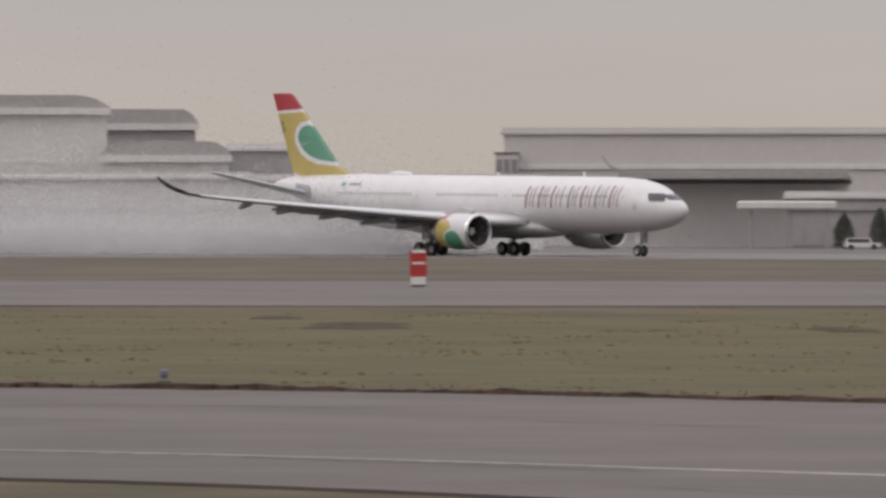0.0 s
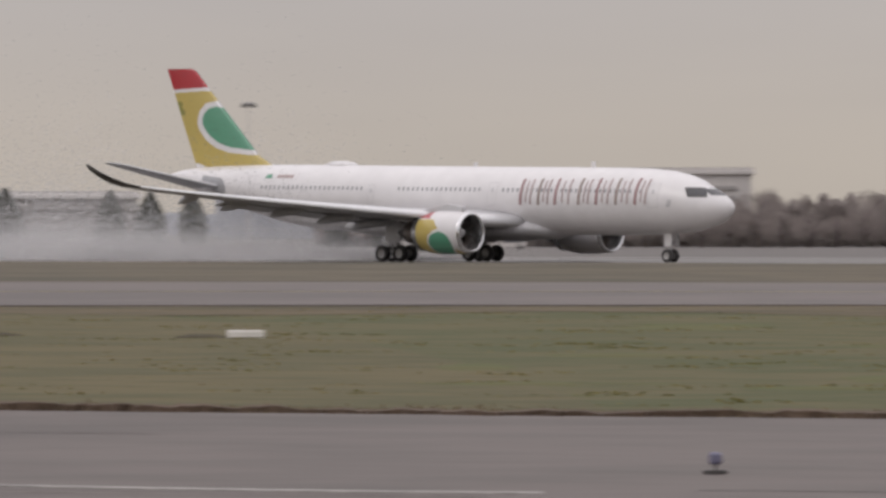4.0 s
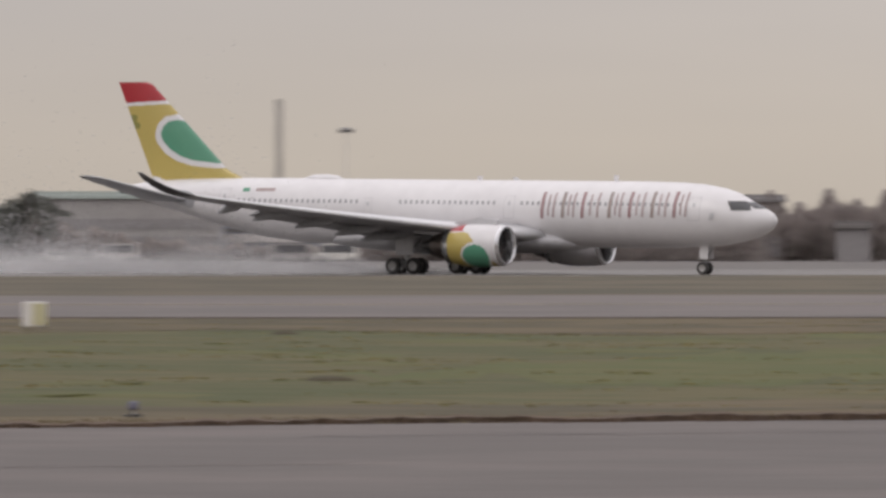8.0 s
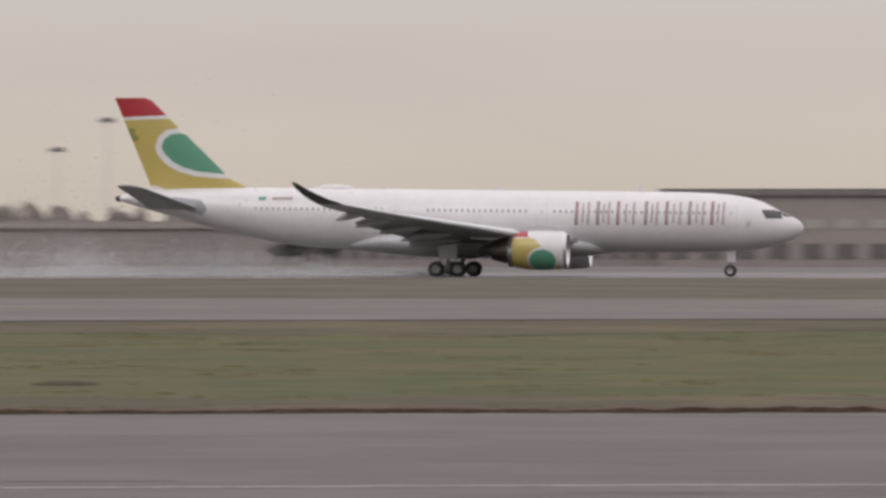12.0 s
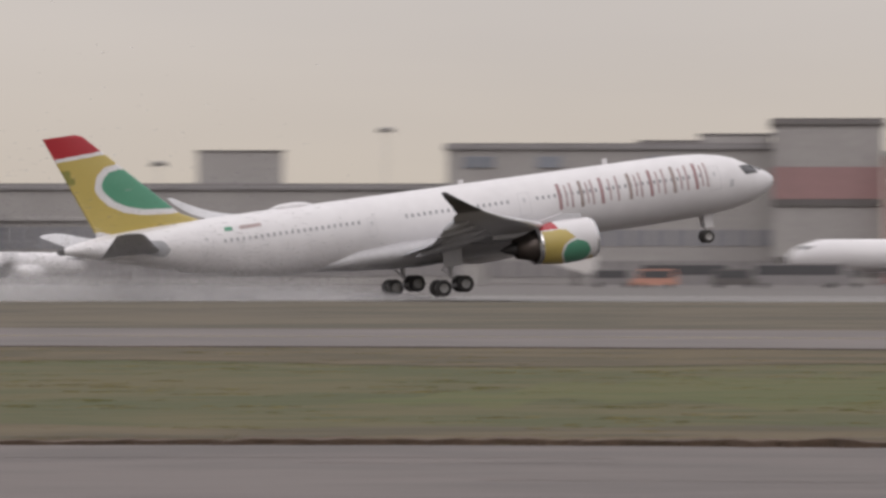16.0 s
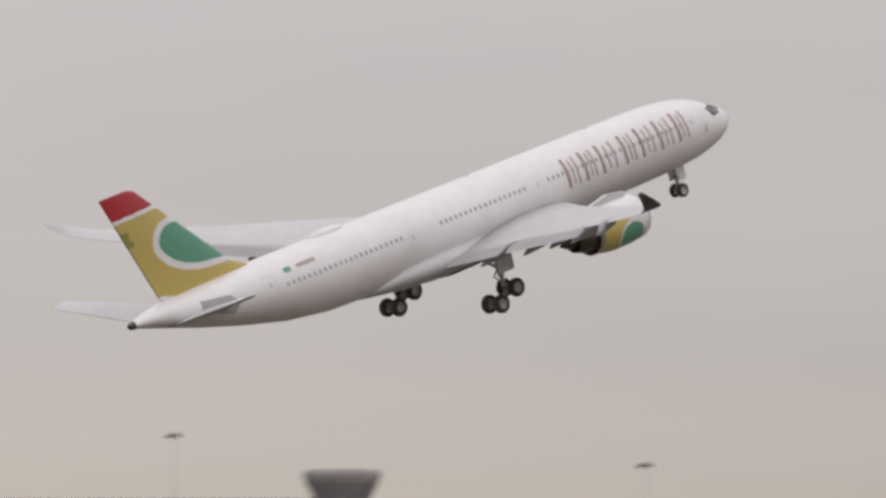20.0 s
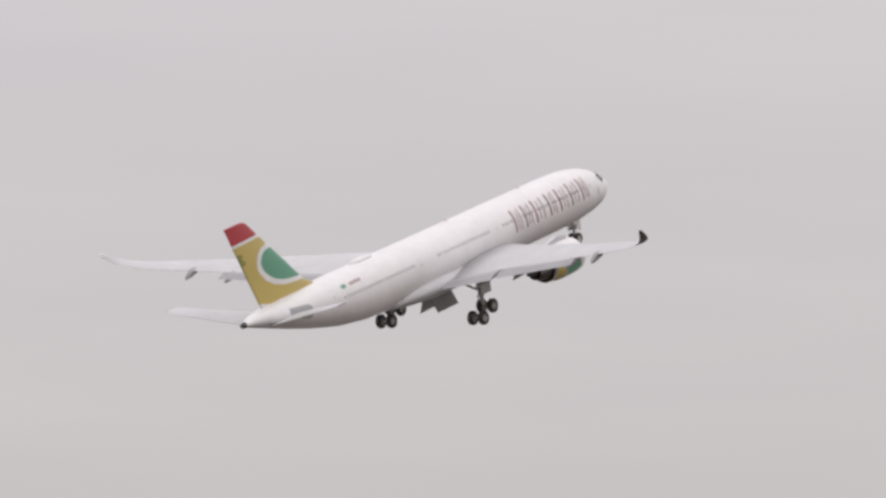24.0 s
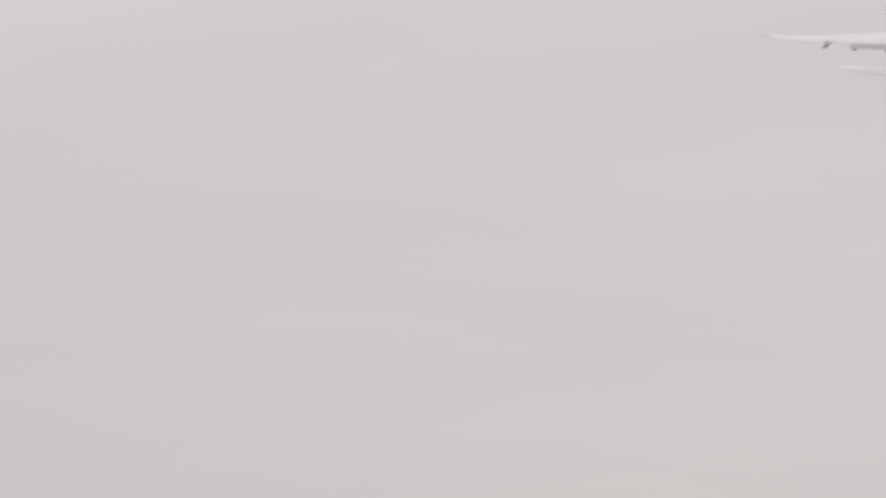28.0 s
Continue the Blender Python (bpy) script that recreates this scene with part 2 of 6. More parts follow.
    leaf=mat("dark foliage", (0.147, 0.150, 0.132), (0.192, 0.195, 0.168), 0.85, size=2, islands=0.15),
    orange=mat("orange lacquer", (0.56, 0.29, 0.22), (0.5, 0.26, 0.2), 0.4, size=3),
    jet_red=mat("pink-red lacquer", (0.60, 0.25, 0.27), (0.53, 0.24, 0.26), 0.4, size=3),
    steel=mat("galvanised steel", (0.33, 0.32, 0.32), (0.25, 0.245, 0.24), 0.5, 0.5, size=1.0),
    lamp_head=mat("lamp housing", (0.27, 0.26, 0.25), (0.22, 0.21, 0.2), 0.5, 0.3, size=1.0),
    sign_red=mat("sign red", (0.45, 0.03, 0.03), (0.38, 0.03, 0.03), 0.5, size=0.5),
    sign_white=mat("sign white", (0.75, 0.73, 0.7), (0.66, 0.64, 0.6), 0.5, size=0.5),
    sign_yellow=mat("sign yellow", (0.56, 0.53, 0.33), (0.5, 0.47, 0.28), 0.5, size=0.5),
    blue_lamp=mat("blue lamp glass", (0.12, 0.12, 0.19), (0.14, 0.13, 0.19), 0.25, size=0.2),
)


def thin_mist(m, share):
    """Makes drops that pass light on through them and let part of the view through."""
    nt = m.node_tree
    out = nt.nodes["Material Output"]
    shaders = [nt.nodes.new("ShaderNode" + k) for k in ("BsdfDiffuse", "BsdfTranslucent", "BsdfTransparent", "MixShader", "MixShader")]
    for b in shaders[:2]:
        b.inputs["Color"].default_value = (0.74, 0.735, 0.74, 1)
    shaders[3].inputs[0].default_value, shaders[4].inputs[0].default_value = 0.5, share
    nt.links.new(shaders[0].outputs[0], shaders[3].inputs[1])
    nt.links.new(shaders[1].outputs[0], shaders[3].inputs[2])
    nt.links.new(shaders[2].outputs[0], shaders[4].inputs[1])
    nt.links.new(shaders[3].outputs[0], shaders[4].inputs[2])
    nt.links.new(shaders[4].outputs[0], out.inputs["Surface"])


thin_mist(M["mist"], 0.3)


def leafy(m, share):
    """Lets thin blades and twigs pass part of the light on."""
    nt = m.node_tree
    b = nt.nodes["Principled BSDF"]
    leaf, mix = nt.nodes.new("ShaderNodeBsdfTranslucent"), nt.nodes.new("ShaderNodeMixShader")
    nt.links.new(b.inputs["Base Color"].links[0].from_socket, leaf.inputs["Color"])
    mix.inputs[0].default_value = share
    nt.links.new(b.outputs[0], mix.inputs[1])
    nt.links.new(leaf.outputs[0], mix.inputs[2])
    nt.links.new(mix.outputs[0], nt.nodes["Material Output"].inputs["Surface"])


for key in ("twig", "leaf", "tuft", "straw"):
    leafy(M[key], 0.5)


# ---- mesh helpers ----
def mesh_of(bm, mats, smooth=False, name="mesh"):
    me = bpy.data.meshes.new(name)
    bm.normal_update()
    bm.to_mesh(me)
    bm.free()
    for m in (mats if isinstance(mats, (list, tuple)) else [mats]):
        me.materials.append(m)
    if smooth:
        me.polygons.foreach_set("use_smooth", [True] * len(me.polygons))
    return me


def part(name, bm, material, parent, label="", smooth=False, at=None):
    """Links a bmesh (or a mesh that is shared) as one mesh object under a thing or a part."""
    me = bm if isinstance(bm, bpy.types.Mesh) else mesh_of(bm, material, smooth, name)
    ob = new(name, me)
    ob.parent = parent
    if at is not None:
        ob.matrix_basis = at
    if label:
        ob["label"] = label
    return ob


def thing(name, label, category, m=None, group="", kind=""):
    ob = new(name)
    if m is not None:
        ob.matrix_basis = m
    return tagged(ob, label, category, group, kind)


def box(bm, x0, x1, y0, y1, z0, z1, bevel=0.0, mi=0):
    vs = [bm.verts.new((x, y, z)) for z in (z0, z1) for y in (y0, y1) for x in (x0, x1)]
    fs = [bm.faces.new([vs[i] for i in f]) for f in ((0, 2, 3, 1), (4, 5, 7, 6), (0, 1, 5, 4), (2, 6, 7, 3), (0, 4, 6, 2), (1, 3, 7, 5))]
    for f in fs:
        f.material_index = mi
    if bevel:
        es = {e for f in fs for e in f.edges}
        bmesh.ops.bevel(bm, geom=list(es), offset=bevel, segments=1, affect="EDGES", profile=0.5)
    return bm


def boxed(*a, **k):
    return box(bmesh.new(), *a, **k)


def tube(bm, p, q, r0, r1=None, n=10, mi=0, caps=True):
    """A tapered round bar from p to q."""
    p, q = Vector(p), Vector(q)
    r1 = r0 if r1 is None else r1
    d = (q - p).normalized()
    u = d.orthogonal().normalized()
    v = d.cross(u)
    rings = []
    for c, r in ((p, r0), (q, r1)):
        rings.append([bm.verts.new(c + u * (r * math.cos(2 * math.pi * i / n)) + v * (r * math.sin(2 * math.pi * i / n))) for i in range(n)])
    for i in range(n):
        bm.faces.new((rings[0][i], rings[0][(i + 1) % n], rings[1][(i + 1) % n], rings[1][i])).material_index = mi
    if caps:
        bm.faces.new(rings[0][::-1]).material_index = mi
        bm.faces.new(rings[1]).material_index = mi
    return bm


def lathe(bm, profile, axis="x", n=32, centre=(0, 0, 0), pick=None):
    """Turns (along, radius) rows about an axis; pick(point) gives a face's material."""
    c = Vector(centre)
    rings = []
    for s, r in profile:
        ring = []
        for i in range(n):
            a = 2 * math.pi * i / n
            u, v = r * math.cos(a), r * math.sin(a)
            ring.append(bm.verts.new(c + Vector({"x": (s, u, v), "y": (u, s, v), "z": (u, v, s)}[axis])))
        rings.append(ring)
    for a, b in zip(rings, rings[1:]):
        for i in range(n):
            f = bm.faces.new((a[i], a[(i + 1) % n], b[(i + 1) % n], b[i]))
            if pick:
                f.material_index = pick(f.calc_center_median())
    return bm


def skin(bm, rings, closed=True, caps=True, pick=None):
    """Joins rings of points into a skin."""
    rows = [[bm.verts.new(p) for p in r] for r in rings]
    n = len(rows[0])
    for a, b in zip(rows, rows[1:]):
        for i in range(n if closed else n - 1):
            f = bm.faces.new((a[i], a[(i + 1) % n], b[(i + 1) % n], b[i]))
            if pick:
                f.material_index = pick(f.calc_center_median())
    if caps:
        bm.faces.new(rows[0][::-1])
        bm.faces.new(rows[-1])
    return bm


def table(rows, v):
    """Reads rows of (key, value...) at v, smoothly."""
    if v <= rows[0][0]:
        return rows[0][1:]
    for a, b in zip(rows, rows[1:]):
        if v <= b[0]:
            u = (v - a[0]) / (b[0] - a[0])
            return tuple(p + (q - p) * u for p, q in zip(a[1:], b[1:]))
    return rows[-1][1:]


def inside(poly, x, y):
    hit = False
    for (x0, y0), (x1, y1) in zip(poly, poly[1:] + poly[:1]):
        if (y0 > y) != (y1 > y) and x < x0 + (y - y0) / (y1 - y0) * (x1 - x0):
            hit = not hit
    return hit


def spot(az, r, z=0.0):
    """A place on the airfield by its bearing from the camera's stand and its distance."""
    return Vector((r * math.sin(radians(az)), r * math.cos(radians(az)), z))


def facing(az, r, z=0.0, turn=0.0):
    """A pose at that place whose -y side looks back to the stand."""
    p = spot(az, r, z)
    return pose(p.x, p.y, p.z, 0, 0, -az + turn)


def fill_mesh(me, v, f):
    """Fast fill of a triangle mesh from arrays."""
    me.vertices.add(len(v))
    me.vertices.foreach_set("co", np.ascontiguousarray(v, dtype=np.float32).ravel())
    me.loops.add(len(f) * 3)
    me.loops.foreach_set("vertex_index", np.ascontiguousarray(f, dtype=np.int32).ravel())
    me.polygons.add(len(f))
    me.polygons.foreach_set("loop_start", np.arange(0, len(f) * 3, 3, dtype=np.int32))
    me.update(calc_edges=True)


# ---- the ground: one sheet, with bands of pavement, verge and soil that curve round the stand ----
def ring_sheet(name, inner, outer, z, material, label, category, az0=-80, az1=88, step=1.0, cross=2, skirt=0.3, rough=0.0):
    bm = bmesh.new()
    n = int((az1 - az0) / step)
    rows = []
    for i in range(n + 1):
        az = az0 + (az1 - az0) * i / n
        r0, r1 = inner(az), outer(az)
        zz = z + rough * UNEVEN(az)
        row = [spot(az, r0, z - skirt)] + [spot(az, r0 + (r1 - r0) * k / cross, zz if k < cross or not rough else z - 0.1) for k in range(cross + 1)] + [spot(az, r1, z - skirt)]
        rows.append([bm.verts.new(p) for p in row])
    for a, b in zip(rows, rows[1:]):
        for k in range(len(a) - 1):
            bm.faces.new((a[k], b[k], b[k + 1], a[k + 1]))
    ob = new(name, mesh_of(bm, material, name=name))
    return tagged(ob, label, category, kind="structure")


RUN = [(-80, 900), (-60, 850), (-48.5, 806), (-46.7, 764), (-44.3, 733), (-42, 706), (-38, 680), (-34, 661), (-30, 672), (-25.7, 689), (-20, 709), (-15, 733), (-8, 748), (0, 750),
       (4, 735), (8, 712), (12, 693), (17, 674), (22, 655), (28, 637), (34, 620), (45, 640), (60, 700), (88, 760)]
EDGE = [(-80, 175), (-60, 168), (-48.5, 154), (-46.9, 147), (-44.4, 140), (-42.4, 137.5), (-34, 130), (-30.7, 132.5), (-25.6, 138.5), (-20, 143), (-12.2, 149), (-4, 152), (1.3, 151.5),
        (5.7, 147), (10.5, 141), (15.2, 141.5), (21, 137), (35, 134), (60, 150), (88, 160)]
TAXI = [(-80, 480, 340), (-48.5, 440, 305), (-44, 436, 308), (-34, 425, 312), (-25, 430, 312), (-12, 452, 318), (1, 436, 335), (10, 388, 302), (15, 374, 299), (21, 362, 282), (28, 390, 280), (45, 395, 290), (88, 440, 320)]
NEAR = [(-80, 112), (-51.65, 100), (-49.3, 95.5), (-48.1, 91.5), (-46, 87), (-42, 84), (-30, 82), (88, 84)]


def blend_of(rows, col=0):
    """A smoothed reading of a table, for the bands' edges."""
    def read(az):
        return sum(table(rows, az + d)[col] * w for d, w in ((-3, 1), (-1.5, 2), (0, 3), (1.5, 2), (3, 1))) / 9
    return read


run_c, edge_r, taxi_far, taxi_near, near_r = blend_of(RUN), blend_of([(a, r * 0.972) for a, r in EDGE]), blend_of(TAXI, 0), blend_of(TAXI, 1), blend_of(NEAR)


LINE = [(-80, 125), (-51.65, 111.5), (-48.8, 105), (-45.6, 99), (-42.46, 94.5), (-39.6, 92), (-30, 93), (-20, 97), (-12, 101), (-4, 103), (3, 103), (8, 100), (20, 95), (88, 92)]
line_r = blend_of(LINE)


def wobble(seed):
    """Smooth random unevenness along a bearing, at three lengths."""
    rng = random.Random(seed)
    rows = [[rng.uniform(-1, 1) for _ in range(997)] for _ in range(3)]

    def read(a):
        out = 0.0
        for row, k, w in zip(rows, (0.9, 4.3, 13.0), (0.5, 0.35, 0.3)):
            u = (a + 100) * k
            i = int(u)
            u -= i
            u = u * u * (3 - 2 * u)
            out += w * (row[i % 997] * (1 - u) + row[(i + 1) % 997] * u)
        return out
    return read


WOB, UNEVEN = wobble(3), wobble(8)


def build_ground():
    bm = bmesh.new()
    rows = []
    for r in (0.0, 40, 90, 150, 300, 600, 1000, 1600, 2600, 4200):
        rows.append([bm.verts.new((r * math.sin(2 * math.pi * i / 96), r * math.cos(2 * math.pi * i / 96), 0)) for i in range(96)] if r else [bm.verts.new((0, 0, 0))])
    for i in range(96):
        bm.faces.new((rows[0][0], rows[1][(i + 1) % 96], rows[1][i]))
    for a, b in zip(rows[1:], rows[2:]):
        for i in range(96):
            bm.faces.new((a[i], a[(i + 1) % 96], b[(i + 1) % 96], b[i]))
    tagged(new("ground", mesh_of(bm, M["grass"])), "patchy green and straw-coloured airfield grass", "grass", kind="structure")
    ring_sheet("pavement_taxiway_near", near_r, edge_r, 0.05, M["asphalt"], "broad grey asphalt taxiway with faint seams", "taxiway", cross=4)
    ring_sheet("trim_soil_edge", lambda a: edge_r(a) + 0.7 * WOB(a), lambda a: edge_r(a) + 2.4 + 1.5 * math.sin(a * 7.3) * math.sin(a * 2.9), 0.135, M["soil"], "dark uneven lip of soil along the asphalt edge", "soil", step=0.05, rough=0.06)
    ring_sheet("ground_meadow", lambda a: edge_r(a) + 1.0, lambda a: edge_r(a) + 1.1 + (taxi_near(a) - edge_r(a) - 1.1) * max(0.0, min(1.0, (-38.4 - a) / 4)), 0.006, M["meadow"], "olive-brown meadow grass", "grass", az1=-38.5, skirt=0.0)
    ring_sheet("ground_meadow_near", lambda a: 60.0, near_r, 0.006, M["dry"], "straw-brown grass before the asphalt", "grass", az1=-38.5, skirt=0.0)
    ring_sheet("ground_verge_near", lambda a: edge_r(a) + 1.5, lambda a: edge_r(a) + 2.5 + 15 * max(0.0, min(1.0, (a + 39) / 6)) + 3 * math.sin(a * 1.7) * math.sin(a * 0.6), 0.012, M["dry"], "straw-coloured dry grass verge", "grass", step=0.5, skirt=0.0)
    ring_sheet("ground_verge_middle", lambda a: taxi_near(a) - 24 - 22 * max(0.0, min(1.0, (a + 40) / 10)) + 7 * math.sin(a * 1.1), taxi_near, 0.012, M["dry"], "brown dry grass verge beside the taxiway", "grass", step=0.5, skirt=0.0)
    for az0, az1, width in ((-26.5, -15.5, 62), (14.5, 40, 70)):
        ring_sheet("ground_lush", lambda a: edge_r(a) + 42 + 16 * WOB(a * 0.7), lambda a: edge_r(a) + 42 + width * max(0.0, min(1.0, (a - az0) / 4, (az1 - a) / 4)) * (1 + 0.3 * UNEVEN(a * 0.6)) + 16 * WOB(a * 0.7), 0.004, M["lush"], "greener strip of damp grass", "grass", az0=az0, az1=az1, step=0.15, skirt=0.0)
    ring_sheet("pavement_taxiway_far", taxi_near, taxi_far, 0.06, M["taxi"], "pale damp asphalt taxiway", "taxiway")
    ring_sheet("ground_verge_far", taxi_far, lambda a: run_c(a) * 0.955, 0.012, M["verge"], "olive-brown grass strip between taxiway and runway", "grass", skirt=0.0)
    ring_sheet("road_runway", lambda a: run_c(a) * 0.955, lambda a: run_c(a) * 1.13, 0.02, M["runway"], "wet grey-brown runway with spray on it", "runway", cross=4)
    ring_sheet("pavement_apron", lambda a: run_c(a) * 1.13, lambda a: 2400, 0.02, M["apron"], "light concrete apron in front of the buildings", "apron", cross=4)
    ring_sheet("trim_edge_line", line_r, lambda a: line_r(a) + 0.7, 0.06, M["paint"], "worn white edge line", "line", az1=-39)
    ring_sheet("trim_edge_line_middle", line_r, lambda a: line_r(a) + 0.45, 0.06, M["paint"], "worn pale edge line", "line", az0=-17, az1=9)
    ring_sheet("trim_runway_line_near", lambda a: run_c(a) * 0.964, lambda a: run_c(a) * 0.972, 0.04, M["paint"], "white runway edge line", "line")
    ring_sheet("trim_runway_line_far", lambda a: run_c(a) * 1.085, lambda a: run_c(a) * 1.10, 0.04, M["paint"], "white runway edge line", "line")
    ring_sheet("trim_taxi_line", lambda a: (taxi_far(a) + taxi_near(a)) / 2, lambda a: (taxi_far(a) + taxi_near(a)) / 2 + 1.1, 0.075, M["yellow_paint"], "faded yellow taxiway centre line", "line")
    rng = random.Random(41)
    for k in range(46):
        a0 = -58 + 96 * (k + rng.random()) / 46
        a1 = a0 + rng.uniform(1.2, 5.0)
        f = rng.uniform(0.06, 0.95)
        wide = rng.uniform(0.15, 0.5)
        lift = 0.054 + 0.0001 * (k % 10)
        ring_sheet("trim_seam", lambda a: near_r(a) + (edge_r(a) - near_r(a)) * (f + 0.004 * WOB(a)), lambda a: near_r(a) + (edge_r(a) - near_r(a)) * (f + 0.004 * WOB(a)) + wide * (0.7 + 0.5 * UNEVEN(a * 1.7)), lift, M["seam" if k % 3 else "tar"], "faint worn seam in the asphalt", "seam", az0=a0, az1=a1, step=0.15, cross=1, skirt=0.0)


build_ground()


def build_fringe():
    """Short straw blades along the asphalt's edge."""
    rng = np.random.default_rng(12)
    n = 26000
    az = rng.uniform(-54, 40, n)
    r = np.array([edge_r(a) for a in az]) + 0.3 + rng.gamma(1.3, 1.1, n)
    h = rng.gamma(3.0, 0.010, n)
    x, y = r * np.sin(np.radians(az)), r * np.cos(np.radians(az))
    w = 0.02 + 0.03 * rng.random(n)
    turn, lean = rng.uniform(0, 6.28, n), rng.normal(0, 0.05, (n, 2))
    base = 0.04 + 0 * h
    p = np.stack([x - w * np.cos(turn), y - w * np.sin(turn), base], 1)
    q = np.stack([x + w * np.cos(turn), y + w * np.sin(turn), base], 1)
    t = np.stack([x + lean[:, 0], y + lean[:, 1], base + 0.03 + h], 1)
    me = bpy.data.meshes.new("grass_fringe")
    v = np.stack([p, q, t], 1).reshape(-1, 3).astype(np.float32)
    me.vertices.add(len(v))
    me.vertices.foreach_set("co", v.ravel())
    me.loops.add(n * 3)
    me.loops.foreach_set("vertex_index", np.arange(n * 3, dtype=np.int32))
    me.polygons.add(n)
    me.polygons.foreach_set("loop_start", np.arange(0, n * 3, 3, dtype=np.int32))
    me.update(calc_edges=True)
    me.materials.append(M["straw"])
    tagged(new("grass_fringe", me), "short straw-coloured grass blades at the asphalt edge", "grass", kind="stuff")


def build_tufts():
    """Low clumps of dead and green blades over the mown field."""
    rng = np.random.default_rng(23)
    n, blades = 6000, 9
    az = rng.uniform(-54, 36, n)
    inner = np.array([edge_r(a) + 2.5 for a in az])
    outer = np.array([taxi_near(a) - 2.0 for a in az])
    r = inner + (outer - inner) * rng.random(n) ** 0.8
    patch = np.array([noise.noise(Vector((q * math.sin(radians(a)) / 7, q * math.cos(radians(a)) / 7, 3.1))) for a, q in zip(az, r)])
    keep = patch + 0.35 * rng.random(n) > 0.12
    az, r, patch = az[keep], r[keep], patch[keep]
    n = len(az)
    wide = 0.25 + 0.7 * rng.random(n)
    tall = (0.015 + 0.035 * rng.random(n)) * (0.8 + np.maximum(patch, 0) * 1.2)
    x = (r * np.sin(np.radians(az)))[:, None] + rng.normal(0, 1, (n, blades)) * wide[:, None]
    y = (r * np.cos(np.radians(az)))[:, None] + rng.normal(0, 1, (n, blades)) * wide[:, None]
    h = tall[:, None] * (0.5 + 0.7 * rng.random((n, blades)))
    w = 0.05 + 0.08 * rng.random((n, blades))
    turn = rng.uniform(0, 6.28, (n, blades))
    lean = rng.normal(0, 0.04, (n, blades, 2))
    p = np.stack([x - w * np.cos(turn), y - w * np.sin(turn), 0 * x], 2)
    q = np.stack([x + w * np.cos(turn), y + w * np.sin(turn), 0 * x], 2)
    t = np.stack([x + lean[..., 0], y + lean[..., 1], h], 2)
    v = np.stack([p, q, t], 2).reshape(-1, 3)
    me = bpy.data.meshes.new("grass_tufts")
    fill_mesh(me, v, np.arange(len(v)).reshape(-1, 3))
    me.materials.append(M["tuft"])
    tagged(new("grass_tufts", me), "low clumps of straw-coloured and green grass on the field", "grass", kind="stuff")


build_fringe()
build_tufts()
# ---- the airliner: x forward, y to port, z up, from the ground under the main gear ----
HULL = [  # x, top, bottom, half width
    (32.0, 4.45, 4.36, 0.05), (31.85, 4.85, 4.0, 0.36), (31.5, 5.15, 3.68, 0.7), (30.8, 5.55, 3.28, 1.16), (30.0, 5.9, 2.98, 1.56), (29.2, 6.35, 2.76, 1.88),
    (28.4, 6.78, 2.6, 2.13), (27.2, 7.15, 2.43, 2.42), (25.5, 7.46, 2.3, 2.66), (23.5, 7.63, 2.23, 2.79), (20, 7.73, 2.19, 2.82), (10, 7.84, 2.28, 2.82), (0, 7.95, 2.37, 2.82),
    (-9, 8.06, 2.5, 2.82), (-13, 8.12, 2.64, 2.8), (-17, 8.16, 3.16, 2.66), (-21, 8.16, 4.06, 2.36), (-25, 8.1, 5.12, 1.86), (-28, 7.95, 6.0, 1.3), (-30, 7.68, 6.6, 0.8), (-31.1, 7.4, 6.9, 0.38)]


def hull_at(x):
    rows = [(-r[0], *r[1:]) for r in HULL]
    top, bot, w = table(rows, -x)
    return (top + bot) / 2, (top - bot) / 2, w


def hull_y(x, z):
    c, hh, w = hull_at(x)
    return w * math.sqrt(max(0.0, 1 - min(1, ((z - c) / hh) ** 2)))


def hull_plate(bm, x0, x1, z0, z1, side, lift=0.025, lean=0.0, nx=3, nz=6, mi=0):
    """A thin plate that lies on the hull's curve."""
    grid = []
    for j in range(nz + 1):
        z = z0 + (z1 - z0) * j / nz
        row = []
        for i in range(nx + 1):
            x = x0 + (x1 - x0) * i / nx + lean * (z - z0)
            row.append(bm.verts.new((x, side * (hull_y(x, z) + lift), z)))
        grid.append(row)
    for a, b in zip(grid, grid[1:]):
        for i in range(nx):
            bm.faces.new((a[i], a[i + 1], b[i + 1], b[i]) if side < 0 else (a[i], b[i], b[i + 1], a[i + 1])).material_index = mi
    return bm


def foil(y, xle, chord, z, thick, cant=0.0, n=9, swap=1):
    """A wing section; cant leans it outwards, in degrees from upright span."""
    up, low = [], []
    for i in range(n + 1):
        u = 0.5 - 0.5 * math.cos(math.pi * i / n)
        t = 5 * thick * (0.2969 * math.sqrt(u) - 0.126 * u - 0.3516 * u * u + 0.2843 * u ** 3 - 0.1015 * u ** 4)
        camber = 0.02 * (1 - (2 * u - 1) ** 2)
        up.append((u, camber + t))
        low.append((u, camber - t))
    pts = []
    ca, sa = math.cos(radians(cant)), math.sin(radians(cant))
    for u, v in up + low[-2:0:-1]:
        d = v * chord
        pts.append(Vector((xle - u * chord, swap * (y - d * sa), z + d * ca)))
    return pts


WING = [(2.4, 11.6, 13.0, 3.25, 0.13, 3), (5.5, 9.5, 10.6, 3.45, 0.125, 5), (9.4, 6.9, 8.4, 3.85, 0.115, 5), (15, 3.2, 6.55, 4.45, 0.11, 6), (21.2, -1.5, 4.55, 5.2, 0.105, 7), (26.8, -5.5, 2.95, 5.95, 0.10, 9),
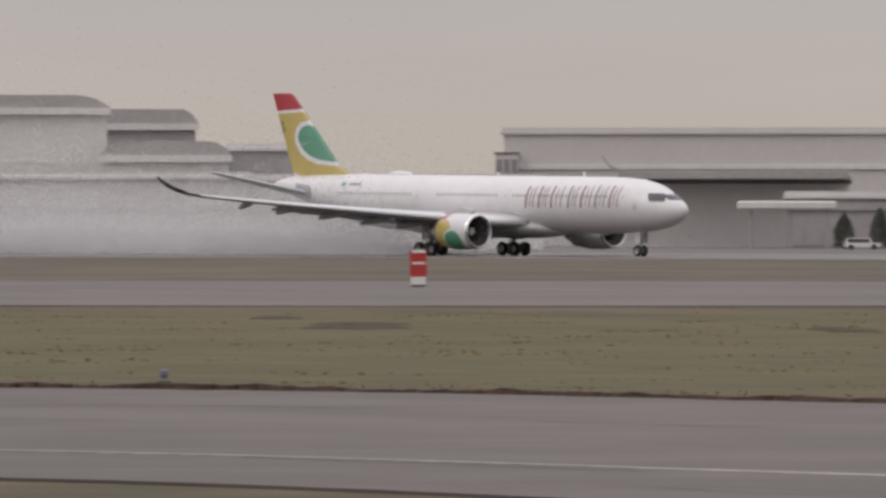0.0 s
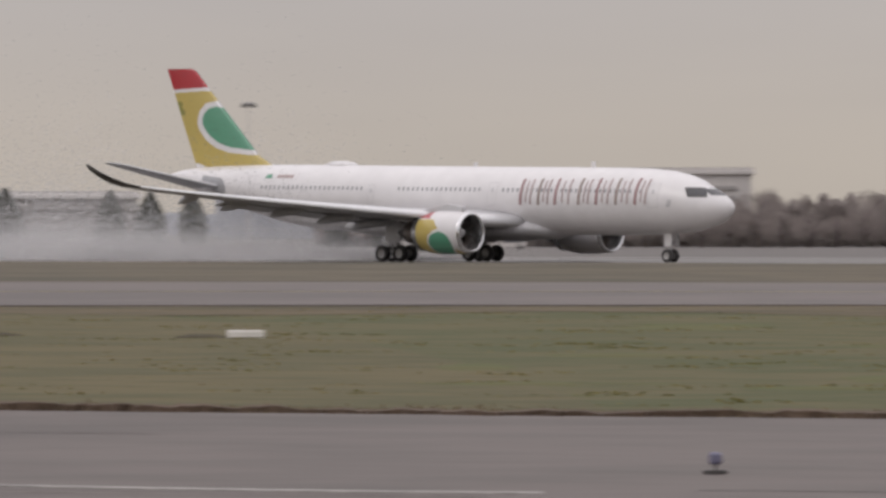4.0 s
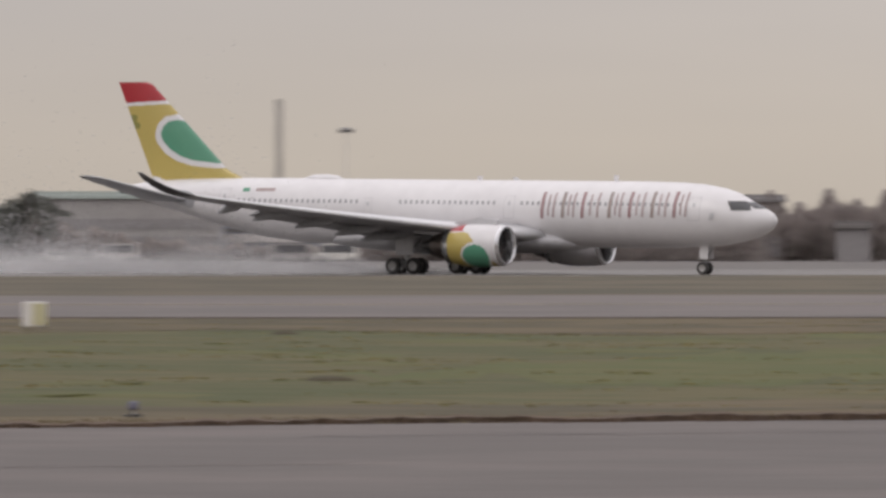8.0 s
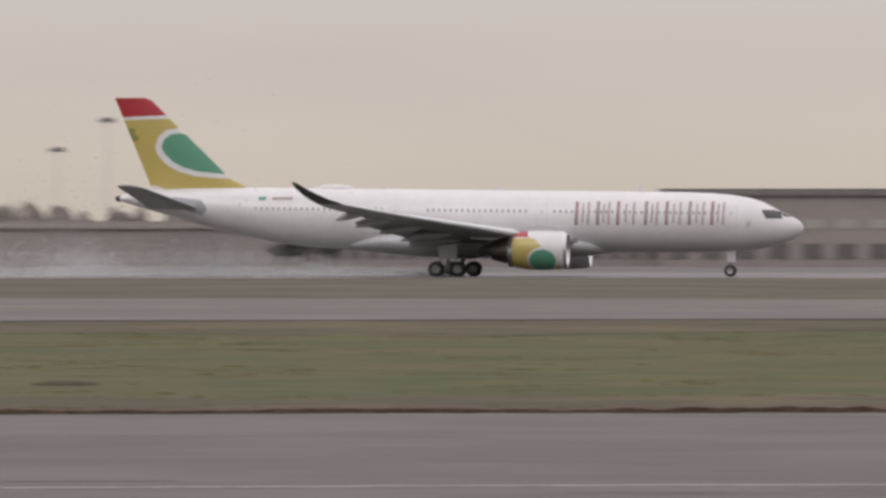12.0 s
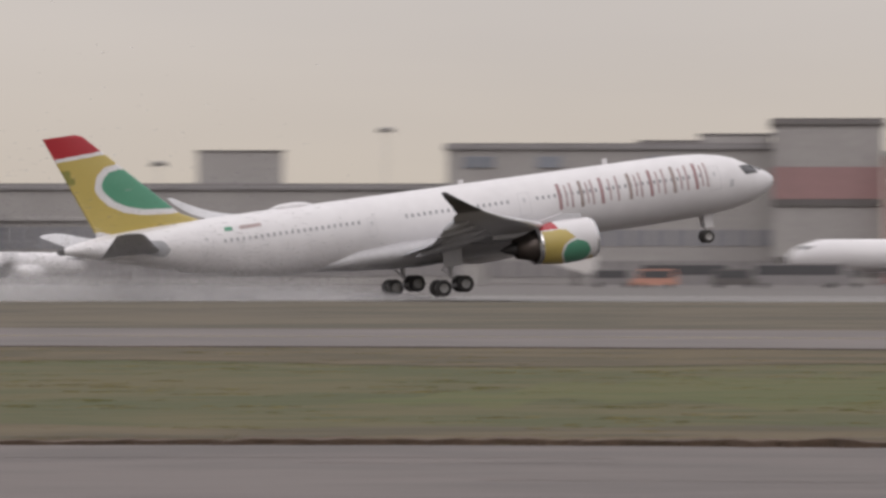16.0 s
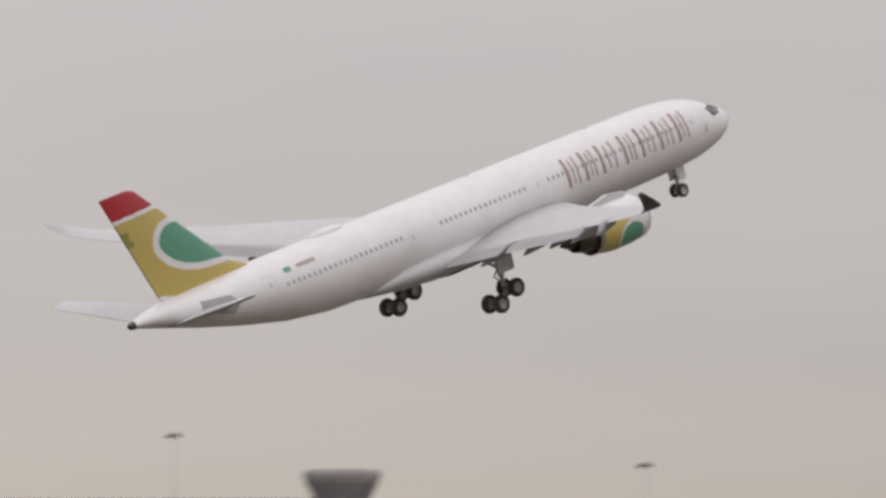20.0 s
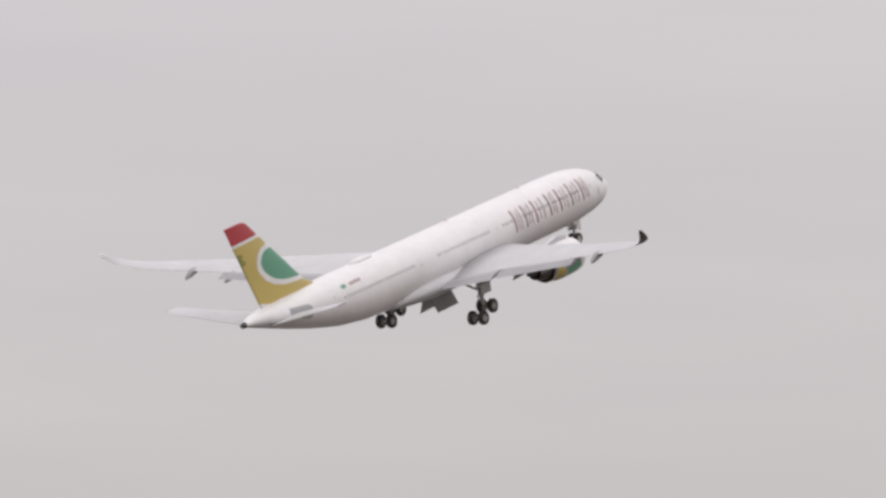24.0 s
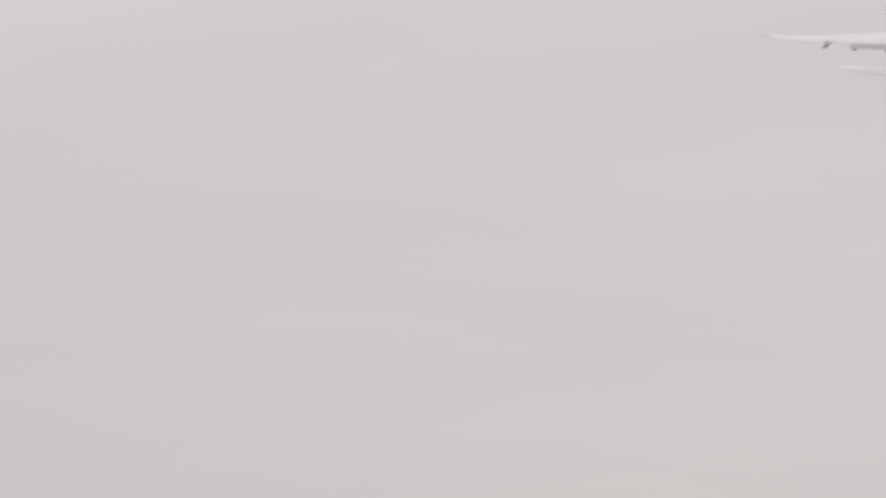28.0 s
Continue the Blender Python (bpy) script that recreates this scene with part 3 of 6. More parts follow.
        (28.2, -6.6, 2.2, 6.2, 0.10, 18), (29.0, -7.5, 1.8, 6.55, 0.095, 36), (29.6, -8.5, 1.4, 7.1, 0.09, 56), (30.0, -9.5, 0.95, 7.7, 0.085, 70), (30.25, -10.4, 0.45, 8.35, 0.08, 76)]

WING = [(y + 1.3 * max(0, (y - 9.4) / 21) ** 2, x + 0.5 * max(0, (y - 9.4) / 21), c, z - 0.3 * max(0, (z - 6.2) / 2.15), *rest) for y, x, c, z, *rest in WING]

LEAF = [(-27.7, 12.3), (-27.45, 12.85), (-26.9, 13.3), (-26.0, 13.45), (-25.0, 13.3), (-20.5, 9.35), (-21.8, 9.45), (-24.2, 9.7), (-25.6, 10.1), (-26.7, 10.7), (-27.4, 11.4), (-27.7, 11.9)]
RING = [(-28.35, 12.3), (-28.05, 13.1), (-27.3, 13.75), (-26.0, 13.98), (-24.0, 13.7), (-19.5, 9.0), (-21.8, 8.98), (-24.3, 9.2), (-26.0, 9.65), (-27.25, 10.35), (-28.05, 11.2), (-28.35, 11.8)]

LEAF, RING = [[(-20.5 + (x + 20.5) * 0.93, 9.2 + (z - 9.2) * 0.93) for x, z in rows] for rows in (LEAF, RING)]


def fin_paint(p):
    """0 white, 1 crimson, 2 gold, 3 green, 4 olive."""
    if p.z > 14.72 + 0.04 * (p.x + 29):
        return 1
    if p.z > 14.42 + 0.04 * (p.x + 29):
        return 0
    if inside(LEAF, p.x, p.z):
        return 3
    if inside(RING, p.x, p.z):
        return 0
    if p.x < -29.25 - 0.42 * (p.z - 12.2) + 0.12 * math.sin(p.z * 9) and 12.45 < p.z < 13.6:
        return 4
    if p.z < 8.35 and p.x < -27.9 + (8.35 - p.z) * 3.2:
        return 0
    return 2


def nacelle_paint(p):
    """0 white, 1 crimson, 2 gold, 3 green, for the fan cowl."""
    x, z = p.x, p.z
    if x < 6.95:
        return 0
    if ((x - 9.95) / 1.2) ** 2 + ((z - 1.8) / 0.98) ** 2 < 1:
        return 3
    if ((x - 10.0) / 1.4) ** 2 + ((z - 1.85) / 1.15) ** 2 < 1:
        return 0
    if z > 3.9 and x < 8.7 - (z - 3.7) * 0.3:
        return 1
    if x < 9.9 - (z - 3.0) * 0.9 and z < 3.8:
        return 2
    return 0


def wheel_mesh(radius, width):
    bm = bmesh.new()
    h = width / 2
    prof = [(-h * 0.6, radius * 0.05), (-h * 0.62, radius * 0.5), (-h * 0.85, radius * 0.56), (-h, radius * 0.7), (-h * 0.9, radius * 0.92), (-h * 0.45, radius), (h * 0.45, radius), (h * 0.9, radius * 0.92),
            (h, radius * 0.7), (h * 0.85, radius * 0.56), (h * 0.62, radius * 0.5), (h * 0.6, radius * 0.05)]
    lathe(bm, prof, "y", 24, pick=lambda p: 1 if math.hypot(p.x, p.z) < radius * 0.55 else 0)
    return mesh_of(bm, [M["tyre"], M["rim"]], True, "wheel")


def build_airliner():
    jet = thing("airliner", "white twin-engine airliner with green, gold and red tail", "airplane")
    # hull
    bm = bmesh.new()
    xs = [r[0] for r in HULL]
    fine = sorted({*xs, *[-13 + i * 1.0 for i in range(1, 40)], *[-31 + i * 0.8 for i in range(24)]}, reverse=True)
    rings = []
    for x in fine:
        c, hh, w = hull_at(x)
        rings.append([Vector((x, w * math.sin(2 * math.pi * i / 48), c + hh * math.cos(2 * math.pi * i / 48))) for i in range(48)])
    part("fuselage", skin(bm, rings), M["white"], jet, "long white fuselage tube", True)
    bm = bmesh.new()
    rings = []
    for x, w, hh, c in ((14.5, 0.6, 0.3, 2.5), (12.5, 2.3, 0.85, 2.75), (10, 3.0, 1.2, 2.95), (4, 3.2, 1.35, 3.1), (-3, 3.2, 1.35, 3.15), (-6.5, 2.8, 1.1, 3.2), (-9, 1.8, 0.6, 3.0), (-10.5, 0.5, 0.2, 2.8)):
        rings.append([Vector((x, w * math.sin(2 * math.pi * i / 28), c + hh * math.cos(2 * math.pi * i / 28))) for i in range(28)])
    part("belly_fairing", skin(bm, rings), M["belly"], jet, "grey wing root fairing", True)
    # flight deck glazing, wrapped by a black surround
    for side in (-1, 1):
        bm = bmesh.new()
        hull_plate(bm, 28.75, 30.2, 5.3, 6.08, side, 0.03, lean=-0.6, nx=6, nz=4)
        part("cockpit_surround", bm, M["dark"], jet, "black windscreen surround")
        for x0, x1 in ((28.85, 29.22), (29.29, 29.66), (29.73, 30.08)):
            bm = bmesh.new()
            hull_plate(bm, x0, x1, 5.42, 6.0, side, 0.05, lean=-0.6, nx=3, nz=2)
            part("cockpit_window", bm, M["glass"], jet)
    bm = bmesh.new()
    hull_front = []
    for z in (5.45, 5.7, 5.98):
        row = []
        for k in range(-4, 5):
            y = k * 0.22
            x = 30.6 - (z - 5.45) * 1.5 - abs(y) * 0.45
            for _ in range(25):
                c, hh, w = hull_at(x)
                x += 0.08 if (y / w) ** 2 + ((z - c) / hh) ** 2 < 1 else -0.08
            row.append(bm.verts.new((x + 0.1, y, z)))
        hull_front.append(row)
    for a, b in zip(hull_front, hull_front[1:]):
        for i in range(8):
            bm.faces.new((a[i], a[i + 1], b[i + 1], b[i]))
    part("windscreen", bm, M["glass"], jet, "dark front windscreen")
    # cabin windows and doors
    pane_bm = bmesh.new()
    hull_plate(pane_bm, -0.11, 0.11, 5.9, 6.2, -1, 0.02, nx=1, nz=2)
    me = mesh_of(pane_bm, M["cabin_glass"])
    pane_bm = bmesh.new()
    hull_plate(pane_bm, -0.11, 0.11, 5.9, 6.2, 1, 0.02, nx=1, nz=2)
    me_port = mesh_of(pane_bm, M["cabin_glass"])
    cols = [x for x in np.arange(-20.2, 25.0, 0.53) if not any(abs(x - d) < 1.0 for d in (25.6, 8.3, -5.3, -19.6)) and not -4.4 < x < -2.6 and not 7.0 < x < 7.6]
    for x in cols:
        c, hh, w = hull_at(x)
        slope = -0.011
        dz = (x * slope)
        for side, mesh in ((-1, me), (1, me_port)):
            at = pose(x, side * (hull_y(x, 6.04 + dz) - hull_y(0, 6.04)), dz)
            part("cabin_window", mesh, None, jet, at=at)
    for x, wd, ht in ((25.6, 1.05, 1.95), (8.3, 1.0, 1.9), (-5.3, 0.7, 1.6), (-19.6, 1.05, 1.9)):
        z0 = 4.75 - x * 0.012 + (0.35 if x < -15 else 0)
        for side in (-1, 1):
            bm = bmesh.new()
            t = 0.035
            for a0, a1, b0, b1 in ((-wd / 2, wd / 2, 0, t), (-wd / 2, wd / 2, ht - t, ht), (-wd / 2, -wd / 2 + t, 0, ht), (wd / 2 - t, wd / 2, 0, ht)):
                hull_plate(bm, x + a0, x + a1, z0 + b0, z0 + b1, side, 0.02, nx=1, nz=5)
            hull_plate(bm, x - 0.12, x + 0.12, z0 + ht * 0.58, z0 + ht * 0.58 + 0.34, side, 0.03, nx=1, nz=2)
            part("cabin_door", bm, M["belly"], jet, "grey-outlined cabin door")
    # the painted title on the flank: seven groups of plain upright bars, one thick and two thin
    for k, (x, wide) in enumerate(((11.15, 1.7), (13.1, 1.6), (14.95, 2.2), (17.5, 1.6), (19.4, 1.9), (21.5, 1.9), (23.55, 1.6))):
        for side in (-1, 1):
            bm = bmesh.new()
            hull_plate(bm, x + 0.16, x + 0.46, 4.7, 6.85, side, 0.03, lean=0.03, nx=2, nz=8, mi=0)
            hull_plate(bm, x + 0.3 + 0.3 * wide, x + 0.47 + 0.3 * wide, 4.9, 6.65, side, 0.03, lean=0.03, nx=1, nz=8, mi=1)
            hull_plate(bm, x + 0.7 * wide + 0.1, x + 0.7 * wide + 0.3, 4.75, 6.8, side, 0.03, lean=0.03, nx=1, nz=8, mi=1)
            part("title_mark", bm, [M["title3" if k % 2 else "title"], M["title4"]], jet, "plain maroon bar beside two thin rose bars")
    for side in (-1, 1):
        bm = bmesh.new()
        hull_plate(bm, 26.9, 27.3, 4.5, 5.1, side, 0.03, lean=0.25, nx=3, nz=4)
        part("nose_badge", bm, M["belly"], jet, "small dull painted badge")
        bm = bmesh.new()  # rub plate round the tailplane root
        rows = []
        for i in range(13):
            x = -22.7 - 3.2 * i / 12
            round_off = 0.75 * max(0.0, 1 - i / 2.5) ** 2
            z0, z1 = 5.4 + round_off + 1.05 * i / 12, 6.95 - round_off + 0.35 * i / 12
            rows.append([bm.verts.new((x, side * (hull_y(x, z0 + (z1 - z0) * j / 6) + 0.02), z0 + (z1 - z0) * j / 6)) for j in range(7)])
        for p, q in zip(rows, rows[1:]):
            for j in range(6):
                bm.faces.new((p[j], q[j], q[j + 1], p[j + 1]) if side > 0 else (p[j], p[j + 1], q[j + 1], q[j]))
        part("rub_plate", bm, M["grey_and_shade"], jet, "grey rub plate at the tailplane root")
    for x0, x1, z0, z1, mk in ((-17.9, -17.2, 7.0, 7.32, "green"), (-16.6, -14.7, 7.02, 7.28, "title2")):
        for side in (-1, 1):
            bm = bmesh.new()
            hull_plate(bm, x0, x1, z0, z1, side, 0.03, nx=3, nz=3)
            part("tail_mark", bm, M[mk], jet, "small painted bar near the tail")
    bm = bmesh.new()
    skin(bm, [[Vector((x, w * math.sin(2 * math.pi * i / 16), z0 + h * math.cos(2 * math.pi * i / 16))) for i in range(16)] for x, w, h, z0 in ((-9.2, 0.05, 0.05, 8.0), (-9.8, 0.45, 0.3, 8.02), (-10.8, 0.6, 0.42, 8.03), (-12.2, 0.5, 0.36, 8.06), (-13.2, 0.06, 0.06, 8.05))])
    part("antenna_dome", bm, M["white"], jet, "white satellite antenna hump", True)
    for x in (4.0, 17.0):
        bm = bmesh.new()
        skin(bm, [[Vector((x + d, s, z)) for d, s in ((0.25, 0), (0, 0.04), (-0.25, 0), (0, -0.04))] for z in (7.7, 8.25)])
        part("antenna_blade", bm, M["white"], jet)
    bm = bmesh.new()
    lathe(bm, [(-31.05, 0.3), (-31.4, 0.26), (-31.55, 0.18), (-31.4, 0.1)], "x", 14, (0, 0, 7.15))
    part("tail_exhaust", bm, M["dark"], jet, "dark exhaust at the tail cone")
    # fin
    bm = bmesh.new()
    nu, nv = 120, 170
    rings = []
    for j in range(nv + 1):
        v = j / nv
        z = 7.6 + v * (16.42 - 7.6)
        le = -20.2 - (z - 8.35) * 1.02 if z > 8.9 else -18.0 - (z - 7.6) * 2.13
        te = -27.95 - (z - 7.6) * 0.415
        if z > 16.2:
            le -= (z - 16.2) * 1.6
        ring = []
        for i in range(nu + 1):
            u = i / nu
            ring.append((le + (te - le) * u, z, u, le - te))
        rings.append(ring)
    for side in (-1, 1):
        vs = [[bm.verts.new((x, side * (min(ch * 0.055, 0.32) * (0.25 + 1.9 * math.sqrt(u) * (1 - u) + 0.02) if 0 < u < 1 else 0.02), z)) for x, z, u, ch in r] for r in rings]
        for a, b in zip(vs, vs[1:]):
            for i in range(nu):
                f = bm.faces.new((a[i], a[i + 1], b[i + 1], b[i]) if side > 0 else (a[i], b[i], b[i + 1], a[i + 1]))
                f.material_index = fin_paint(f.calc_center_median())
        top = vs[-1]
        if side < 0:
            keep = top
        else:
            for i in range(nu):
                bm.faces.new((keep[i], keep[i + 1], top[i + 1], top[i])).material_index = 1
    part("fin", bm, [M["white"], M["red"], M["gold"], M["green"], M["olive"]], jet, "gold fin with green leaf and red tip", True)
    # tailplanes
    for side in (-1, 1):
        bm = bmesh.new()
        skin(bm, [foil(y, x, c, z, 0.1, 6, swap=side) for y, x, c, z in ((0.7, -22.9, 5.4, 6.1), (1.6, -23.4, 5.0, 6.3), (9.0, -27.2, 2.5, 7.95), (9.6, -27.7, 2.0, 8.1), (9.8, -28.2, 1.3, 8.15))])
        for v in bm.verts:  # trimmed nose-down
            v.co.z -= (v.co.x + 26) * 0.04
        bmesh.ops.recalc_face_normals(bm, faces=bm.faces)
        # Only upward faces stay pale; the underside's shade is put into the colour.
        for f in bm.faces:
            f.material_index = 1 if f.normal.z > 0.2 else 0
        part("tailplane", bm, [M["grey_and_shade"], M["belly"]], jet, "swept tailplane, pale above, shade painted into the lower faces", True)
    # wings with their flap fairings, flaps and dark tips
    wings = []
    for side in (-1, 1):
        bm = bmesh.new()
        tip = lambda p: 1 if abs(p.y) > 29.6 or p.z > 6.6 else 0
        skin(bm, [foil(y, x, c, z, t, cant, 10, side) for y, x, c, z, t, cant in WING], pick=tip)
        bmesh.ops.recalc_face_normals(bm, faces=bm.faces)
        # Faces turned down get a darker grey that paints in the wing's shade.
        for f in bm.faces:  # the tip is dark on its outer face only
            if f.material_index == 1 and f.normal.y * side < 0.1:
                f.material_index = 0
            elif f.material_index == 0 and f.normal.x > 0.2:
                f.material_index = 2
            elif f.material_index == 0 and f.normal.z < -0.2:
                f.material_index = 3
        wing = part("wing", bm, [M["wing"], M["dark"], M["slat"], M["grey_and_shade"]], jet, "swept wing, pale above, shade painted below, with dark upturned tip", True)
        wings.append(wing)
        # Fairings and flaps take the same dark grey as painted underside shade.
        for y, xb, ln, z in ((7.2, -1.5, 5.2, 3.25), (11.6, -1.5, 4.6, 3.68), (15.8, -3.1, 4.0, 4.25), (19.8, -5.0, 3.4, 4.8), (23.6, -6.5, 2.4, 5.35)):
            bm = bmesh.new()
            skin(bm, [[Vector((x, side * (y + r * 0.75 * math.sin(2 * math.pi * i / 12)), zz + r * math.cos(2 * math.pi * i / 12))) for i in range(12)]
                      for x, r, zz in ((xb + ln * 0.62, 0.05, z + 0.1), (xb + ln * 0.4, 0.3, z), (xb, 0.4, z - 0.1), (xb - ln * 0.25, 0.27, z - 0.3), (xb - ln * 0.42, 0.04, z - 0.5))])
            part("flap_fairing", bm, M["grey_and_shade"], wing, "", True)
        for y0, y1, x0, x1, z0, z1, c in ((3.2, 9.0, -0.9, -1.1, 3.3, 3.8, 2.4), (9.4, 20.5, -1.2, -4.5, 3.82, 5.08, 1.9)):
            bm = bmesh.new()
            skin(bm, [[Vector((x + 0.2, side * y, z + 0.02)), Vector((x - c * 0.5, side * y, z + 0.02)), Vector((x - c, side * y, z - 0.42)), Vector((x - c * 0.5, side * y, z - 0.22)), Vector((x + 0.1, side * y, z - 0.2))]
                      for x, y, z in ((x0, y0, z0), (x1, y1, z1))])
            part("flap", bm, M["grey_and_shade"], wing, "lowered trailing edge flap")
    # engines
    cowl = [(12.0, 1.42), (12.12, 1.5), (12.08, 1.58), (11.8, 1.68)] + [(11.8 - 0.0807 * k, 1.68 + 0.1 * math.sin(min(1, k / 24.5) * 1.57) - max(0, k - 32.7) ** 2 * 0.000458) for k in range(1, 63)]
    for side in (-1, 1):
        c = (-0.65, side * 8.7, 2.42)
        bm = bmesh.new()
        lathe(bm, cowl[3:], "x", 120, c, pick=lambda p: nacelle_paint(p - Vector((c[0], 0, c[2] - 2.72))) if (p.y - c[1]) * side > -0.25 else 0)
        eng = part("engine", bm, [M["white"], M["red"], M["gold"], M["green"]], jet, "white nacelle with green and gold shapes", True)
        bm = bmesh.new()
        lathe(bm, [(10.7, 1.38), (11.6, 1.40)] + cowl[:4], "x", 48, c)
        part("inlet_lip", bm, M["chrome"], eng, "polished inlet ring", True)
        bm = bmesh.new()
        lathe(bm, [(10.75, 0.02), (10.76, 1.39)], "x", 40, c)
        part("fan_disc", bm, M["dark"], eng, "dark fan disc")
        bm = bmesh.new()
        for k in range(20):
            a = 2 * math.pi * k / 20
            for r0, r1 in ((0.45, 1.36),):
                q = [Vector((10.78 + c[0] + dx, c[1] + r * math.cos(a + da), c[2] + r * math.sin(a + da))) for r, dx, da in ((r0, 0, -0.05), (r1, 0.0, -0.02), (r1, 0.2, 0.11), (r0, 0.25, 0.07))]
                bm.faces.new([bm.verts.new(v) for v in q])
        part("fan_blades", bm, M["titan"], eng, "curved fan blades")
        bm = bmesh.new()
        lathe(bm, [(11.35, 0.03), (11.15, 0.22), (10.8, 0.42)], "x", 20, c)
        part("spinner", bm, M["belly"], eng, "", True)
        bm = bmesh.new()
        lathe(bm, [(7.4, 1.5), (6.74, 1.54), (6.75, 1.46), (7.3, 1.3)], "x", 40, c)
        part("nozzle_ring", bm, M["chrome"], eng, "", True)
        bm = bmesh.new()
        lathe(bm, [(7.4, 1.3), (6.3, 1.15), (5.2, 0.86), (5.15, 0.78), (5.5, 0.74)], "x", 32, c)
        part("core_cowl", bm, M["titan"], eng, "heat-stained core cowl", True)
        bm = bmesh.new()
        lathe(bm, [(5.8, 0.6), (5.0, 0.52), (4.2, 0.25), (3.8, 0.03)], "x", 20, c)
        part("exhaust_plug", bm, M["dark"], eng, "dark exhaust cone", True)
        bm = bmesh.new()
        skin(bm, [[Vector((x, c[1] + w, z)) for w, z in ((-0.22, zt), (0.22, zt), (0.26, zb), (-0.26, zb))] for x, zt, zb in ((10.6, 4.5, 4.2), (9.0, 4.72, 4.0), (6.8, 4.35, 3.8), (4.6, 3.95, 3.3), (2.6, 3.75, 3.45))])
        part("pylon", bm, M["belly"], jet, "engine pylon")
    # nose gear
    bm = tube(bmesh.new(), (25.3, 0, 0.6), (25.3, 0, 2.6), 0.13)
    tube(bm, (25.3, 0, 1.2), (26.3, 0, 2.5), 0.07)
    tube(bm, (25.3, -0.42, 0.55), (25.3, 0.42, 0.55), 0.08)
    box(bm, 25.15, 25.5, -0.3, 0.3, 1.5, 1.68)
    nose = part("nose_gear", bm, M["gear"], jet, "steel nose gear leg")
    small = wheel_mesh(0.54, 0.36)
    for y in (-0.38, 0.38):
        part("wheel", small, None, nose, at=pose(25.3, y, 0.55))
    for side in (-1, 1):
        bm = boxed(25.05, 25.85, side * 0.5 - 0.02, side * 0.5 + 0.02, 1.3, 2.42, 0.015)
        part("gear_door", bm, M["white"], jet)
    # main gear: leg fixed, bogie moving
    big = wheel_mesh(0.7, 0.5)
    bogies = []
    for side in (-1, 1):
        y = side * 5.34
        bm = tube(bmesh.new(), (0, y, 1.3), (0, y * 0.97, 3.6), 0.25, 0.28)
        tube(bm, (0, y, 0.55), (0, y, 1.6), 0.17)
        tube(bm, (0.1, y, 1.9), (1.2, y * 0.85, 3.3), 0.1)
        tube(bm, (0, y, 1.8), (0, y * 0.55, 2.9), 0.11)
        tube(bm, (-0.2, y, 0.9), (-0.75, y, 1.45), 0.06)
        tube(bm, (-0.75, y, 1.45), (-0.15, y, 2.0), 0.06)
        part("main_gear_leg", bm, M["gear"], jet, "thick steel main gear leg")
        bm = boxed(-0.75, 0.95, y + side * 0.55 - 0.03, y + side * 0.55 + 0.03, 1.6, 3.5, 0.02)
        part("gear_door", bm, M["belly"], jet, "grey main gear door")
        bm = tube(bmesh.new(), (-1.0, 0, 0), (1.0, 0, 0), 0.16)
        for x in (-0.99, 0.99):
            tube(bm, (x, -0.75, 0), (x, 0.75, 0), 0.1)
        bogie = part("bogie", bm, M["gear"], jet, "four-wheeled bogie beam", at=pose(0, y, 0.7))
        bogies.append((bogie, y))
        for x in (-0.99, 0.99):
            for w in (-0.62, 0.62):
                part("wheel", big, None, bogie, at=pose(x, w, 0))
    # main gear bay doors, hinged beside the keel
    bays = []
    for side in (-1, 1):
        bm = bmesh.new()
        skin(bm, [[Vector((x, side * 0.02, -0.03)), Vector((x, side * 1.0, 0.02)), Vector((x, side * 1.6, 0.09)), Vector((x, side * 1.6, 0.14)), Vector((x, side * 1.0, 0.07)), Vector((x, side * 0.02, 0.03))] for x in (-1.5, 2.1)])
        bays.append((part("bay_door", bm, M["grey_and_shade"], jet, "grey main gear bay door", at=pose(0, side * 0.45, 1.7, side * 5)), side))
    return jet, bogies, wings, bays


airliner, BOGIES, WINGS, BAYS = build_airliner()


# ---- spray thrown up behind the main wheels: drops in packets that ride with the airliner ----
def build_spray():
    """Streaks of fine drops, denser near the ground; each packet is one rigid piece."""
    rng = np.random.default_rng(4)
    packets = []
    for k, (x0, x1, count, wide, high, size) in enumerate(((-2, -14, 90000, 5.0, 1.0, 0.036), (-10, -36, 240000, 8, 2.9, 0.046), (-30, -75, 340000, 10, 4.8, 0.054), (-65, -170, 300000, 14, 6.2, 0.066), (-10, -170, 520000, 20, 15.0, 0.098))):
        u = rng.random(count)
        x = x0 + (x1 - x0) * u + rng.normal(0, 1.5, count)
        y = rng.normal(0, wide * 0.5, count) + np.where(rng.random(count) < 0.5, -3.5, 3.5)
        z = np.abs(rng.gamma(1.25, high * 0.36, count)) * (0.45 + 0.55 * u) + 0.05
        z *= 0.8 + 0.3 * np.sin(x * 0.37 + y * 0.2) * np.sin(x * 0.11 + 1.3)
        s = size * (0.6 + 0.8 * rng.random(count))
        c = np.stack([x, y, z], 1)
        d = rng.normal(0, 1, (count, 3, 3))
        d /= np.linalg.norm(d, axis=2, keepdims=True)
        d[:, :, 0] *= 4.0
        d[:, :, 2] *= 0.6
        v = (c[:, None, :] + d * s[:, None, None]).reshape(-1, 3)
        v[:, 2] = np.maximum(v[:, 2], 0.03)
        f = np.arange(count * 3).reshape(-1, 3)
        me = bpy.data.meshes.new("spray")
        fill_mesh(me, v, f)
        me.materials.append(M["mist"])
        ob = new("water_spray", me)
        packets.append(tagged(ob, "white mist of spray trailing above the wet runway", "water spray", group="spray behind the wheels", kind="stuff"))
    return packets


SPRAY = build_spray()


# ---- builders for the far side of the airfield ----
